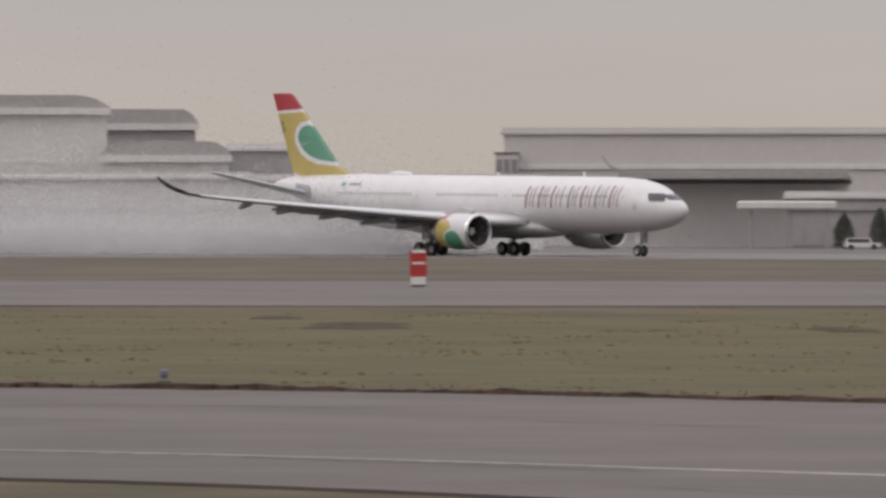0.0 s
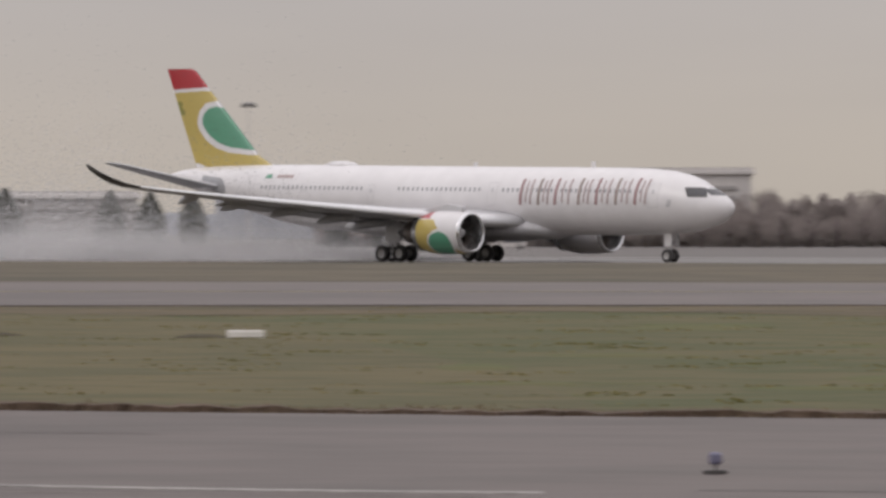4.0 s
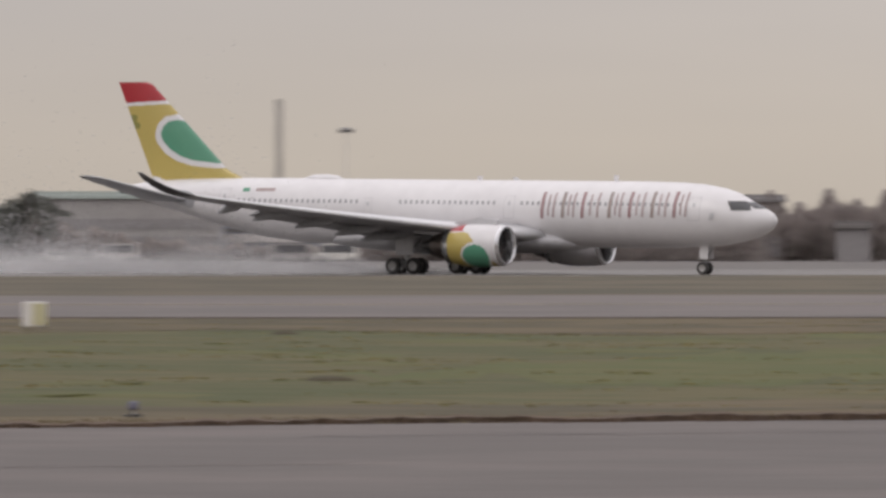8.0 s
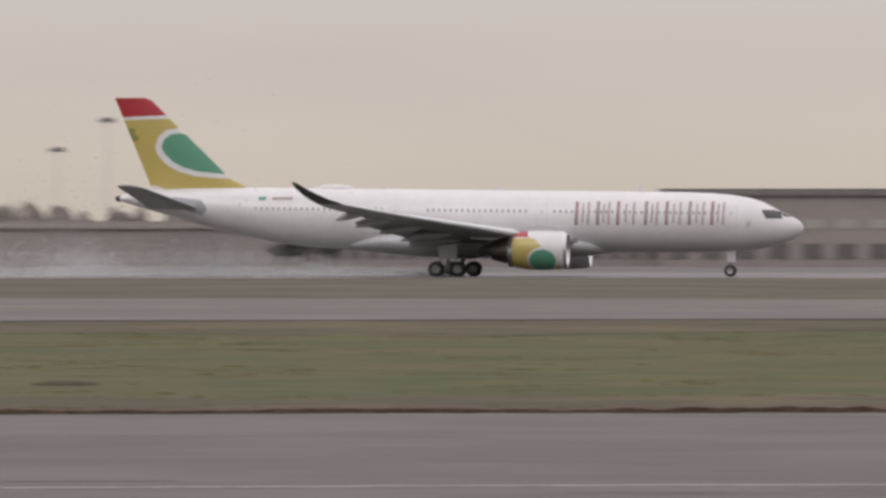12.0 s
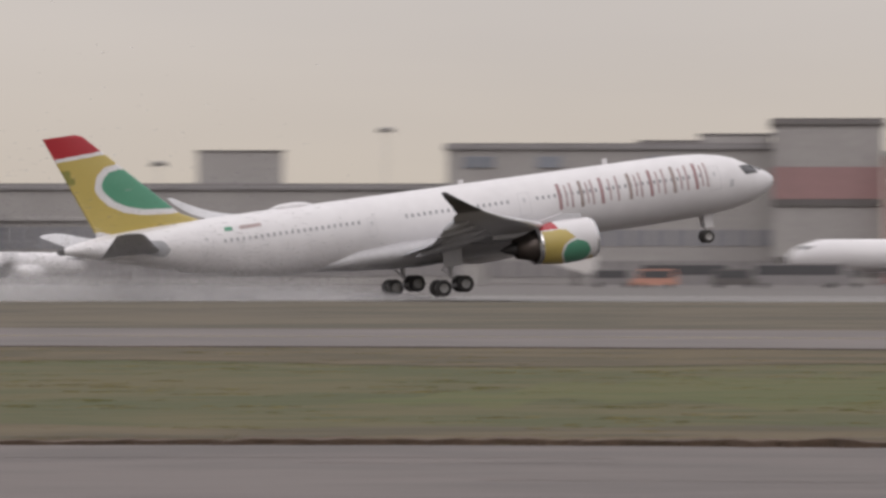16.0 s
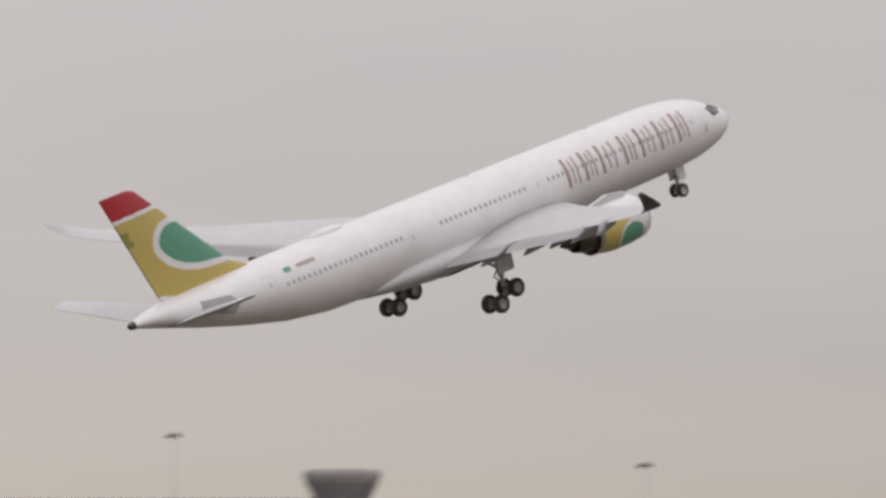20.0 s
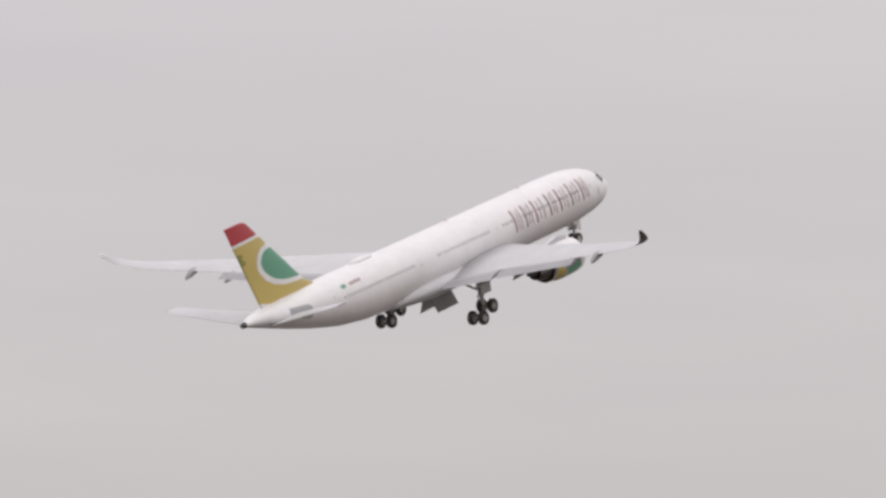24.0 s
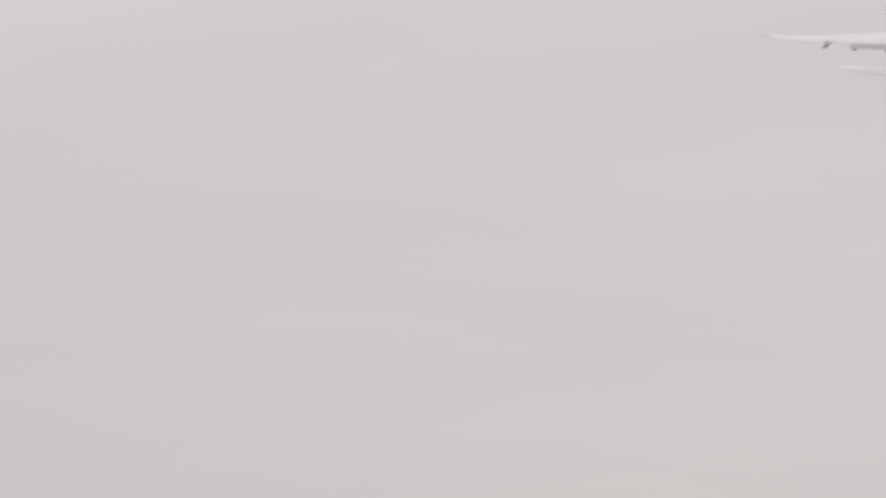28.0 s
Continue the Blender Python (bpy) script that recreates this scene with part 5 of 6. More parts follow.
ob = thing("radio_mast", "slender pale lattice radio mast", "radio mast", facing(-26.79, 1500))
mast_top = 28.3
for sx in (-1, 1):
    for sy in (-1, 1):
        part("mast_leg", tube(bmesh.new(), (sx * 0.62, sy * 0.62, 0), (sx * 0.5, sy * 0.5, mast_top), 0.15, 0.12, 6), M["concrete"], ob)
n = 16
for k in range(n):
    z0, z1 = mast_top * k / n, mast_top * (k + 1) / n
    for (ax, ay), (bx, by) in (((-0.55, -0.55), (0.55, -0.55)), ((0.55, -0.55), (0.55, 0.55)), ((0.55, 0.55), (-0.55, 0.55)), ((-0.55, 0.55), (-0.55, -0.55))):
        part("mast_brace", tube(bmesh.new(), (ax, ay, z0), (bx, by, z1), 0.1, n=5), M["concrete"], ob)
        part("mast_rail", tube(bmesh.new(), (ax, ay, z1), (bx, by, z1), 0.1, n=5), M["concrete"], ob)
woodland("dense brown winter wood beside the runway", -23.45, -15.5, 1090, ((-23.45, 8.8), (-22.57, 9.2), (-20.12, 9.0), (-19.72, 9.6), (-19.48, 8.6), (-17.70, 9.0), (-17.30, 10.4), (-17.05, 8.6), (-16.6, 6.6), (-16.1, 5.4), (-15.5, 4.6)), 17, "twig", 120)
for i, (a, h) in enumerate(((-21.18, 11.0), (-20.94, 15.6), (-20.75, 15.4), (-20.55, 11.5), (-19.54, 13.4), (-19.34, 13.0), (-19.14, 14.0), (-18.79, 13.2), (-18.59, 13.2),
                            (-18.33, 12.4), (-17.92, 12.6), (-17.58, 11.6), (-17.40, 13.8), (-17.21, 13.4), (-19.80, 11.0), (-19.56, 13.8), (-19.33, 13.0), (-19.13, 14.0))):
    plant("bare", a, 1082 + 5 * (i % 3), h, i)
for i in range(14):
    plant("bare", -23.24 + i * 0.22, 1075 + 8 * (i % 3), 7.2 + 1.6 * (i * 31 % 7) / 7, i + 4)
block("farm_shed", "dim low shed under the trees", "shed", -22.89, -22.65, 1045, 4.2, "grey_wall", 9)

# ---- third stretch: control tower and the low buildings round it ----
def control_tower():
    r = 2000.0
    az = -13.218
    s = r / 14476.0
    zt = lambda y: 62.5 - y * s
    ob = thing("control_tower", "grey concrete control tower with a dark glazed cab", "control tower", facing(az, r))
    for x in (-35, 35):
        part("shaft", boxed(x * s - 19 * s, x * s + 19 * s, 0, 40 * s, 0, zt(215), 0.3), M["concrete"], ob, "slab-sided concrete shaft")
    part("back_shaft", boxed(-11 * s, 11 * s, 34 * s, 44 * s, 0, zt(300), 0.2), M["concrete"], ob)
    for y0, y1 in ((326, 318), (240, 222), (255, 246)):
        part("bridge", boxed(-24 * s, 24 * s, 3 * s, 30 * s, zt(y0), zt(y1), 0.1), M["concrete"], ob)
    part("lower_deck", boxed(-70 * s, 70 * s, -14 * s, 54 * s, zt(220), zt(185), 0.3), M["concrete"], ob, "overhanging concrete deck")
    bm = bmesh.new()
    lathe(bm, [(zt(186), 68 * s), (zt(180), 72 * s), (zt(160), 70 * s), (zt(150), 72 * s), (zt(148), 30 * s)], "z", 8, (0, 20 * s, 0))
    part("office_ring", bm, M["mid_wall"], ob, "eight-sided office ring")
    bm = bmesh.new()
    lathe(bm, [(zt(176), 71.5 * s), (zt(166), 71.2 * s)], "z", 8, (0, 20 * s, 0))
    part("ring_window", bm, M["pane"], ob, "dark window strip")
    bm = bmesh.new()
    lathe(bm, [(zt(148), 60 * s), (zt(140), 62 * s), (zt(134), 77 * s), (zt(129), 77 * s), (zt(124), 56 * s)], "z", 8, (0, 20 * s, 0))
    part("gallery", bm, M["concrete"], ob, "railed gallery")
    bm = bmesh.new()
    lathe(bm, [(zt(124), 58 * s), (zt(76), 71 * s)], "z", 8, (0, 20 * s, 0))
    part("cab_glazing", bm, M["pane"], ob, "dark sloping cab glazing")
    for k in range(8):
        a = math.pi / 8 + k * math.pi / 4 - math.pi / 8
        p = Vector((58 * s * math.cos(a), 20 * s + 58 * s * math.sin(a), zt(124)))
        q = Vector((71 * s * math.cos(a), 20 * s + 71 * s * math.sin(a), zt(76)))
        part("mullion", tube(bmesh.new(), p, q, 0.16, n=6), M["dark"], ob)
    bm = bmesh.new()
    lathe(bm, [(zt(76), 70 * s), (zt(74), 77 * s), (zt(68), 75 * s), (zt(60), 18 * s), (zt(58), 0.1)], "z", 8, (0, 20 * s, 0))
    part("cab_roof", bm, M["grey_wall"], ob, "low grey cab roof")
    for x, h in ((-20, 10), (8, 14), (25, 8)):
        part("aerial", tube(bmesh.new(), (x * s, 20 * s, zt(66)), (x * s, 20 * s, zt(66 - h)), 0.12, n=6), M["steel"], ob)


control_tower()
block("fire_station", "dark flat-roofed building with a lit upper strip", "fire station", -15.23, -14.77, 1210, 10.7, "brown_wall", 20, roof="grey_wall", rows=((9.6, 10.4, 8, 0.7, "blue_glass"),))
woodland("thin winter hedge and trees behind the low terminal", -14.78, -7.98, 1260, ((-14.78, 8.0), (-14.11, 10.2), (-15.51, 8.4), (-9.81, 9.0), (-7.98, 8.0)), 23, "twig", 70)
for i in range(12):
    plant("bare", -14.74 + i * 0.42, 1250 + 7 * (i % 3), 8.5 + 2.2 * (i * 17 % 9) / 9, i)
block("low_terminal", "long low terminal with white roof edges and dark glass strips", "terminal", -15.38, -11.3, 1065, 5.3, "cladding", 30, roof="cladding", rows=((0.5, 1.9, 30, 0.8, "mid_wall"),),
      bands=((3.2, 4.7, "mid_wall", 0.0, 0.6), (2.0, 4.7, "brown_wall", 0.6, 1.0), (1.5, 2.0, "grey_wall", 0.1, 0.9)))
block("low_terminal", "low brown-grey terminal end with a plain wall", "terminal", -11.28, -8.1, 1068, 4.9, "brown_wall", 30, roof="brown_wall", rows=((0.5, 1.9, 20, 0.7, "mid_wall"),))
block("ramp_house", "pale ramp house with a sloping front", "ramp house", -15.83, -15.41, 1052, 6.2, "cladding", 10)
ob = thing("striped_hut", "small hut with red and white upright stripes", "hut", facing(-14.85, 684))
s = 684 / 14476.0
part("hut_body", boxed(-36 * s, 36 * s, 0.02, 2.4, 0, 70 * s), M["sign_white"], ob)
for x0, x1, m in ((-36, -12, "sign_white"), (-11, 12, "maroon"), (13, 36, "sign_white")):
    part("stripe", boxed(x0 * s, x1 * s, -0.12, 0.0, 0.1, 69 * s, 0.02), M[m], ob)
part("hut_roof", boxed(-40 * s, 40 * s, -0.3, 2.6, 70 * s + 0.003, 74 * s, 0.03), M["grey_wall"], ob)
part("side_panel", boxed(-58 * s, -40 * s, 0, 2, 0, 62 * s), M["dark_wall"], ob, "dark side panel")
ob = thing("dish_cover", "small white round antenna cover", "antenna", facing(-15.17, 668))
bm = bmesh.new()
lathe(bm, [(0.15, 0.35), (0.3, 0.62), (0.65, 0.74), (1.0, 0.58), (1.22, 0.08)], "z", 18)
part("shell", bm, M["sign_white"], ob, "", True)
part("foot", tube(bmesh.new(), (0, 0, 0), (0, 0, 0.2), 0.32), M["concrete"], ob)
ob = thing("water_tank", "grey-green box tank on a tall frame", "tank", facing(-10.77, 1300))
s = 1300 / 14476.0
tz = 11.1
part("tank", boxed(-46 * s, 46 * s, 0, 6, tz, 17.1, 0.15), M["teal"], ob)
for x in (-40, -14, 14, 40):
    for y in (0.6, 5.4):
        part("frame_leg", boxed(x * s - 0.25, x * s + 0.25, y - 0.25, y + 0.25, 0, tz - 0.003), M["concrete"], ob)
plant("bushy", -8.11, 1045, 10.2, 0)
plant("bushy", -8.21, 1050, 6.2, 1)
plant("bushy", -7.98, 1050, 7.0, 4)
block("cargo_terminal", "plain brown-grey cargo terminal", "terminal", -7.94, -5.6, 1090, 6.0, "brown_wall", 30, rows=((1.0, 3.0, 18, 0.6, "dark_wall"),))
block("cargo_terminal", "plain brown-grey cargo terminal", "terminal", -5.6, -1.84, 1085, 9.3, "brown_wall", 30, rows=((1.0, 3.0, 16, 0.6, "dark_wall"), (5.0, 6.2, 16, 0.6, "mid_wall")))
block("cargo_terminal", "dark square cargo terminal", "terminal", -1.99, -1.36, 1100, 11.6, "brown_wall", 30, rows=((2.0, 4.4, 5, 0.6, "grey_wall"),))
block("cargo_terminal", "lower dark cargo wing", "terminal", -1.36, -0.01, 1100, 8.8, "brown_wall", 26, rows=((1.4, 3.4, 10, 0.7, "dark_wall"),))
for i, (a, h) in enumerate(((-1.45, 12.6), (-1.2, 11.2), (-1.0, 10.4))):
    plant("bare", a, 1150, h, i)

# ---- fourth stretch: the main terminal ----
block("terminal", "grey glass-fronted terminal with a dark parapet", "terminal", -0.01, 0.66, 1126, 14.3, "brown_wall", 40, rows=((1, 3.6, 3, 0.8), (5, 8, 3, 0.8)))
g = block("terminal", "very long grey glass-fronted terminal with a dark parapet", "terminal", 0.42, 10.26, 1110, 15.0, "front", 60, roof="grey_wall", lip=0.9, turn=-12,
          rows=((0.8, 3.6, 34, 0.86, "mid_wall"), (5.0, 7.6, 34, 0.86, "pier_glass"), (8.6, 11.4, 34, 0.86, "pier_glass")))
for t0, t1, yt in ((1.78, 1.98, 17.1), (2.02, 2.20, 17.1), (3.86, 4.06, 16.9), (4.09, 4.28, 16.9), (7.1, 7.75, 18.4), (8.67, 9.42, 18.3)):
    rooftop("dark rooftop plant room with louvres", t0, t1, 1116 + 4.1 * (5.34 - t0), 14.9, yt + 0.5, "roof")
block("terminal_link", "lower grey terminal link", "terminal", 10.26, 10.66, 1112, 14.9, "front", 40, rows=((0.8, 3.6, 8, 0.86, "mid_wall"), (5.0, 7.6, 8, 0.86), (9.0, 11.0, 8, 0.86)))
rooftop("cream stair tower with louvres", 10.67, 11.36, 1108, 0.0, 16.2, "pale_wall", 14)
block("terminal_link", "pale grey terminal link", "terminal", 11.37, 12.10, 1115, 13.6, "mid_wall", 40, rows=((0.8, 3.6, 8, 0.86), (5.0, 7.6, 8, 0.8, "grey_wall")))
block("pier", "low grey glass pier in front of the terminal", "pier", 11.47, 15.32, 1160, 9.0, "mid_wall", 16, roof="mid_wall", rows=((1.2, 3.4, 30, 0.86, "grey_wall"), (5.0, 8.2, 30, 0.86, "pier_glass")))
block("terminal", "long mid-grey glass-fronted terminal", "terminal", 12.10, 15.29, 1225, 14.0, "mid_wall", 40, roof="grey_wall", rows=((1, 3.6, 14, 0.86, "grey_wall"), (5, 7.6, 14, 0.86, "pier_glass")))
rooftop("cream box-shaped plant room", 13.54, 14.14, 1227, 14.0, 20.0, "mid_wall", 12, "mid_wall")
g = block("terminal_hall", "terminal hall clad in grey with blue roof windows", "terminal", 15.29, 17.57, 1215, 19.9, "mid_wall", 50, roof="grey_wall", rows=((1.0, 3.4, 16, 0.86, "grey_wall"), (5.6, 8.0, 16, 0.8, "pier_glass")))
for x0, x1 in ((15.40, 15.62), (15.92, 16.08), (16.70, 16.85), (16.93, 17.06)):
    part("blue_window", boxed(0, span_of(x0, x1, 1215), -0.3, 0.1, 17.2, 18.9, 0.05), M["blue_glass"], g, "pale blue roof window", at=pose(1215 * math.tan(radians((x0 - (15.29 + 17.57) / 2))), 0, 0))
rooftop("grey roof step of the terminal hall", 16.63, 17.06, 1220, 19.9, 21.4, "mid_wall", 20, "mid_wall")
rooftop("grey roof step of the terminal hall", 17.06, 17.56, 1220, 19.9, 22.4, "mid_wall", 20, "mid_wall")
block("red_terminal", "tall block with a dark band over red cladding", "terminal", 17.57, 18.34, 1205, 23.4, "mid_wall", 40, bands=((17.2, 22.6, "mid_wall", 0, 1), (12.5, 17.2, "maroon", 0, 1), (11.4, 12.5, "dark_wall", 0, 1)), rows=((1.0, 4.0, 7, 0.8, "dark_wall"),))
ob = thing("red_hall", "red-clad hall with a long sloping roof", "terminal", facing((18.35 + 19.88) / 2, 1200))
w = span_of(18.35, 19.88, 1200)
bm = bmesh.new()
zl, zr = 18.9, 14.1
skin(bm, [[Vector((-w / 2, y, 0)), Vector((w / 2, y, 0)), Vector((w / 2, y, zr)), Vector((-w / 2, y, zl))] for y in (0, 40)])
part("wall", bm, M["maroon"], ob, "red cladding")
bm = bmesh.new()
skin(bm, [[Vector((-w / 2, y, zl + 0.01)), Vector((w / 2 + 0.8, y, zr - 0.1)), Vector((w / 2 + 0.8, y, zr + 0.6)), Vector((-w / 2, y, zl + 0.7))] for y in (-0.8, 40.5)])
part("roof", bm, M["mid_wall"], ob, "pale roof edge")
for i in range(12):
    part("window", boxed(-w / 2 + w * (i + 0.2) / 12, -w / 2 + w * (i + 0.8) / 12, -0.15, 0.05, 1.0, 4.2), M["dark_wall"], ob)
for i in range(12):
    part("upper_window", boxed(-w / 2 + w * (i + 0.15) / 12, -w / 2 + w * (i + 0.85) / 12, -0.15, 0.05, 5.4, 6.6), M["mid_wall"], ob)
ob = thing("boarding_bridge", "pale sloping boarding bridge", "boarding bridge", facing(15.92, 1100))
bm = bmesh.new()
skin(bm, [[Vector((x, -1.5, z)), Vector((x, 1.5, z)), Vector((x, 1.5, z + 2.8)), Vector((x, -1.5, z + 2.8))] for x, z in ((-8.2, 4.6), (-3.0, 4.4), (8.0, 1.2))])
part("tunnel", bm, M["cladding"], ob)
part("rotunda", tube(bmesh.new(), (-8.6, 0, 0), (-8.6, 0, 8.0), 1.9, n=16), M["mid_wall"], ob)
part("wheel_leg", boxed(4.8, 5.6, -1.2, 1.2, 0, 2.2), M["dark_wall"], ob)
block("pier_hall", "grey pier hall with a dark window strip", "pier", 19.96, 22.38, 1300, 11.2, "mid_wall", 24, rows=((1.0, 3.2, 14, 0.8), (5.4, 6.6, 14, 0.9, "dark_wall")))
block("pier_hall", "grey pier hall with a dark window strip", "pier", 19.88, 19.96, 1320, 10.8, "grey_wall", 24, rows=((1.0, 3.4, 12, 0.8, "dark_wall"),))


def glass_pier(az0, az1, r, low, high, n, label):
    """A flat-roofed glass pier with slanting canopies."""
    az = (az0 + az1) / 2
    w = span_of(az0, az1, r)
    ob = thing("glass_pier", label, "pier", facing(az, r))
    part("wall", boxed(-w / 2, w / 2, 0, 30, 0, high - 1.4), M["pier_glass"], ob)
    part("roof", boxed(-w / 2 - 0.6, w / 2 + 0.6, -0.8, 30.5, high - 1.397, high, 0.08), M["roof"], ob, "dark flat roof")
    for i in range(n):
        x0, x1 = -w / 2 + w * i / n, -w / 2 + w * (i + 1) / n
        bm = bmesh.new()
        skin(bm, [[Vector((x, y, z)), Vector((x, y, z + 0.9))] + [Vector((x, y + 0.5, z + 0.9)), Vector((x, y + 0.5, z))] for x, y, z in ((x0 + 0.8, -1.2, low - 4.0), (x1 - 0.8, -1.2, low - 0.6))])
        part("canopy_edge", bm, M["grey_wall"], ob, "grey slanting canopy edge")
        for k in range(3):
            xa = x0 + (x1 - x0) * (k + 0.12) / 3
            part("window", boxed(xa, xa + (x1 - x0) * 0.25, -0.15, 0.05, 1.2, low * 0.6), M["dark_wall"], ob)
    return ob


FAR = 1900.0
glass_pier(22.34, 26.80, FAR, 11.5, 15.3, 8, "dark grey glass pier with slanting pale canopies")
glass_pier(26.80, 28.43, FAR, 11.2, 14.5, 4, "dark grey glass pier with slanting pale canopies")
block("gate_building", "flat gate building with a pale roof strip", "pier", 28.39, 32.38, FAR + 20, 16.6, "grey_wall", 30, roof="grey_wall", rows=((2.0, 5.0, 18, 0.85),), bands=((13.0, 14.6, "mid_wall", 0, 1),))
block("terminal_pier", "long grey pier with pale square bays", "pier", 32.26, 36.40, FAR, 19.6, "dusk", 40, roof="mid_wall", rows=((11.3, 14.3, 6, 0.36, "cladding"), (17.2, 18.8, 5, 0.86, "pale_wall"), (0.8, 3.4, 7, 0.4, "grey_wall")))
for t0, t1, yt, m in ((33.91, 34.63, 26.8, "mid_wall"), (34.98, 35.71, 26.5, "roof"), (34.64, 34.97, 28.1, "pale_wall")):
    rooftop("rooftop plant room with louvres", t0, t1, 1912, 19.6, yt, m, 14)
block("terminal_block", "stepped grey terminal block", "terminal", 36.59, 37.37, FAR + 30, 24.9, "mid_wall", 40, rows=((3, 6, 8, 0.8), (9, 12, 8, 0.8, "dark_wall")))
block("terminal_block", "broad dark-grey terminal block", "terminal", 37.37, 39.11, FAR + 40, 25.1, "grey_wall", 40, roof="dark_wall", rows=((3, 6, 18, 0.8), (9, 11, 18, 0.8, "mid_wall"), (14, 16, 18, 0.8)), bands=((12, 12.8, "cladding", 0.3, 1),))
block("ramp_building", "cream building below the terminal", "building", 36.97, 37.78, FAR - 60, 14.0, "cladding", 20, rows=((2, 4, 6, 0.7),))
ob = thing("old_tower", "old round tower with a flared top", "tower", facing(39.12, 2000))
s = 2000 / 14476.0
zt = 33.8
bm = bmesh.new()
lathe(bm, [(0, 36 * s), (zt - 90 * s, 34 * s), (zt - 60 * s, 44 * s), (zt - 18 * s, 66 * s), (zt - 8 * s, 70 * s), (zt, 66 * s), (zt + 0.3, 30 * s), (zt + 0.4, 0.1)], "z", 20)
part("shaft", bm, M["concrete"], ob, "", True)
bm = bmesh.new()
lathe(bm, [(zt - 50 * s, 50 * s), (zt - 24 * s, 64.5 * s)], "z", 20)
part("window_ring", bm, M["grey_wall"], ob, "dim window ring")
woodland("grey-brown trees beyond the terminal", 39.54, 60.0, 1980, ((39.54, 16.0), (42, 18.0), (46, 12.0), (60, 10.0)), 41, "twig", 12, 2.0)
ridge("low belt of trees along the horizon, greyed for haze", -62.0, 60.0, 2300, ((-62, 7.0), (-30, 6.0), (0, 7.5), (60, 7.0)), 43)
for i, (a, h) in enumerate(((32.65, 22), (32.92, 24), (33.11, 28), (29.92, 18), (30.69, 17), (31.34, 18), (32.21, 17), (40.09, 24), (40.37, 20), (40.65, 18))):
    plant("bare", a, 1960 + 6 * (i % 3), h, i)
# Trees stand in for dark shapes taken for jets and vehicles.
for i, (a, h) in enumerate(((26.59, 9.0), (26.80, 8.0), (27.28, 5.5), (27.48, 5.0), (28.33, 7.0), (28.54, 8.0), (28.76, 7.5), (29.02, 6.5))):
    plant("bushy", a, 1840 + 5 * (i % 3), h, i)
plant("bare", 23.3, 1950, 21.5, 1)
plant("bare", 24.0, 1955, 20.8, 2)
plant("bare", 19.12, 1350, 23.0, 0)
block("pale_block", "pale flat-roofed block behind the pier", "building", 24.4, 25.05, 1965, 19.4, "cladding", 20, roof="pale_wall", rows=((2, 4, 6, 0.7, "mid_wall"),))
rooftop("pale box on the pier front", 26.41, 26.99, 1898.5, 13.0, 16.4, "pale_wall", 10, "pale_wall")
woodland("brown winter wood behind the gate building", 28.2, 32.6, 2050, ((28.2, 21.0), (29.2, 23.0), (30.2, 21.0), (31.4, 22.5), (32.6, 20.0)), 44, "twig", 30, 1.6, 0.6)

# tower crane behind the piers
ob = thing("tower_crane", "pale grey tower crane with a long jib", "crane", facing(23.71, 1500))
ct = 39.0
s = 1500 / 14476.0
for sx in (-1, 1):
    for sy in (-1, 1):
        part("mast_post", tube(bmesh.new(), (sx * 0.9, sy * 0.9, 0), (sx * 0.9, sy * 0.9, ct - 1), 0.14, n=6), M["concrete"], ob)
for k in range(18):
    z0, z1 = ct * k / 18, ct * (k + 1) / 18
    for (ax, ay), (bx, by) in (((-0.9, -0.9), (0.9, -0.9)), ((0.9, -0.9), (0.9, 0.9)), ((0.9, 0.9), (-0.9, 0.9)), ((-0.9, 0.9), (-0.9, -0.9))):
        part("mast_brace", tube(bmesh.new(), (ax, ay, z0), (bx, by, min(z1, ct - 1)), 0.09, n=5), M["concrete"], ob)
part("cab", boxed(-1.8, 1.8, -1.6, 1.6, ct - 3.4, ct - 1.0, 0.1), M["grey_wall"], ob, "dark operator cab")
bm = bmesh.new()
for a, b, r in (((-5, 0, ct - 0.6), (20, 0, ct + 3.6), 0.16), ((-5, 0, ct + 0.4), (20, 0, ct + 4.6), 0.14)):
    tube(bm, a, b, r, n=6)
for k in range(18):
    u, v = k / 18, (k + 1) / 18
    tube(bm, (-5 + 25 * u, 0, ct - 0.6 + 4.2 * u), (-5 + 25 * v, 0, ct + 0.4 + 4.2 * v), 0.07, n=5, caps=False)
part("jib", bm, M["concrete"], ob, "long lattice jib")
part("counterweight", boxed(-6.2, -4.0, -0.8, 0.8, ct - 1.8, ct + 0.3, 0.08), M["concrete"], ob)
ob = thing("tower_crane", "small far crane above the treetops", "crane", facing(-31.62, 1700))
cz = 16.4
part("mast_post", tube(bmesh.new(), (0, 0, 0), (0, 0, cz + 1), 0.35, n=6), M["concrete"], ob)
bm = bmesh.new()
skin(bm, [[Vector((x, -0.25, z)), Vector((x, 0.25, z)), Vector((x, 0.25, z + 0.45)), Vector((x, -0.25, z + 0.45))] for x, z in ((-3.5, cz), (15, cz + 1.4))])
part("jib", bm, M["concrete"], ob)
part("counterweight", boxed(-5.0, -3.5, -0.7, 0.7, cz - 1.0, cz + 1.2), M["concrete"], ob)

# floodlight masts
for a, zt in ((-41.07, 22.2), (-36.49, 20.7), (-32.94, 24.3), (-31.92, 20.7), (-30.78, 22.2), (-29.04, 23.4), (-26.32, 20.2),
              (-21.96, 19.5), (-14.55, 19.6), (-9.83, 18.0), (-9.48, 22.7), (-1.16, 22.9), (1.55, 23.2), (6.72, 22.4),
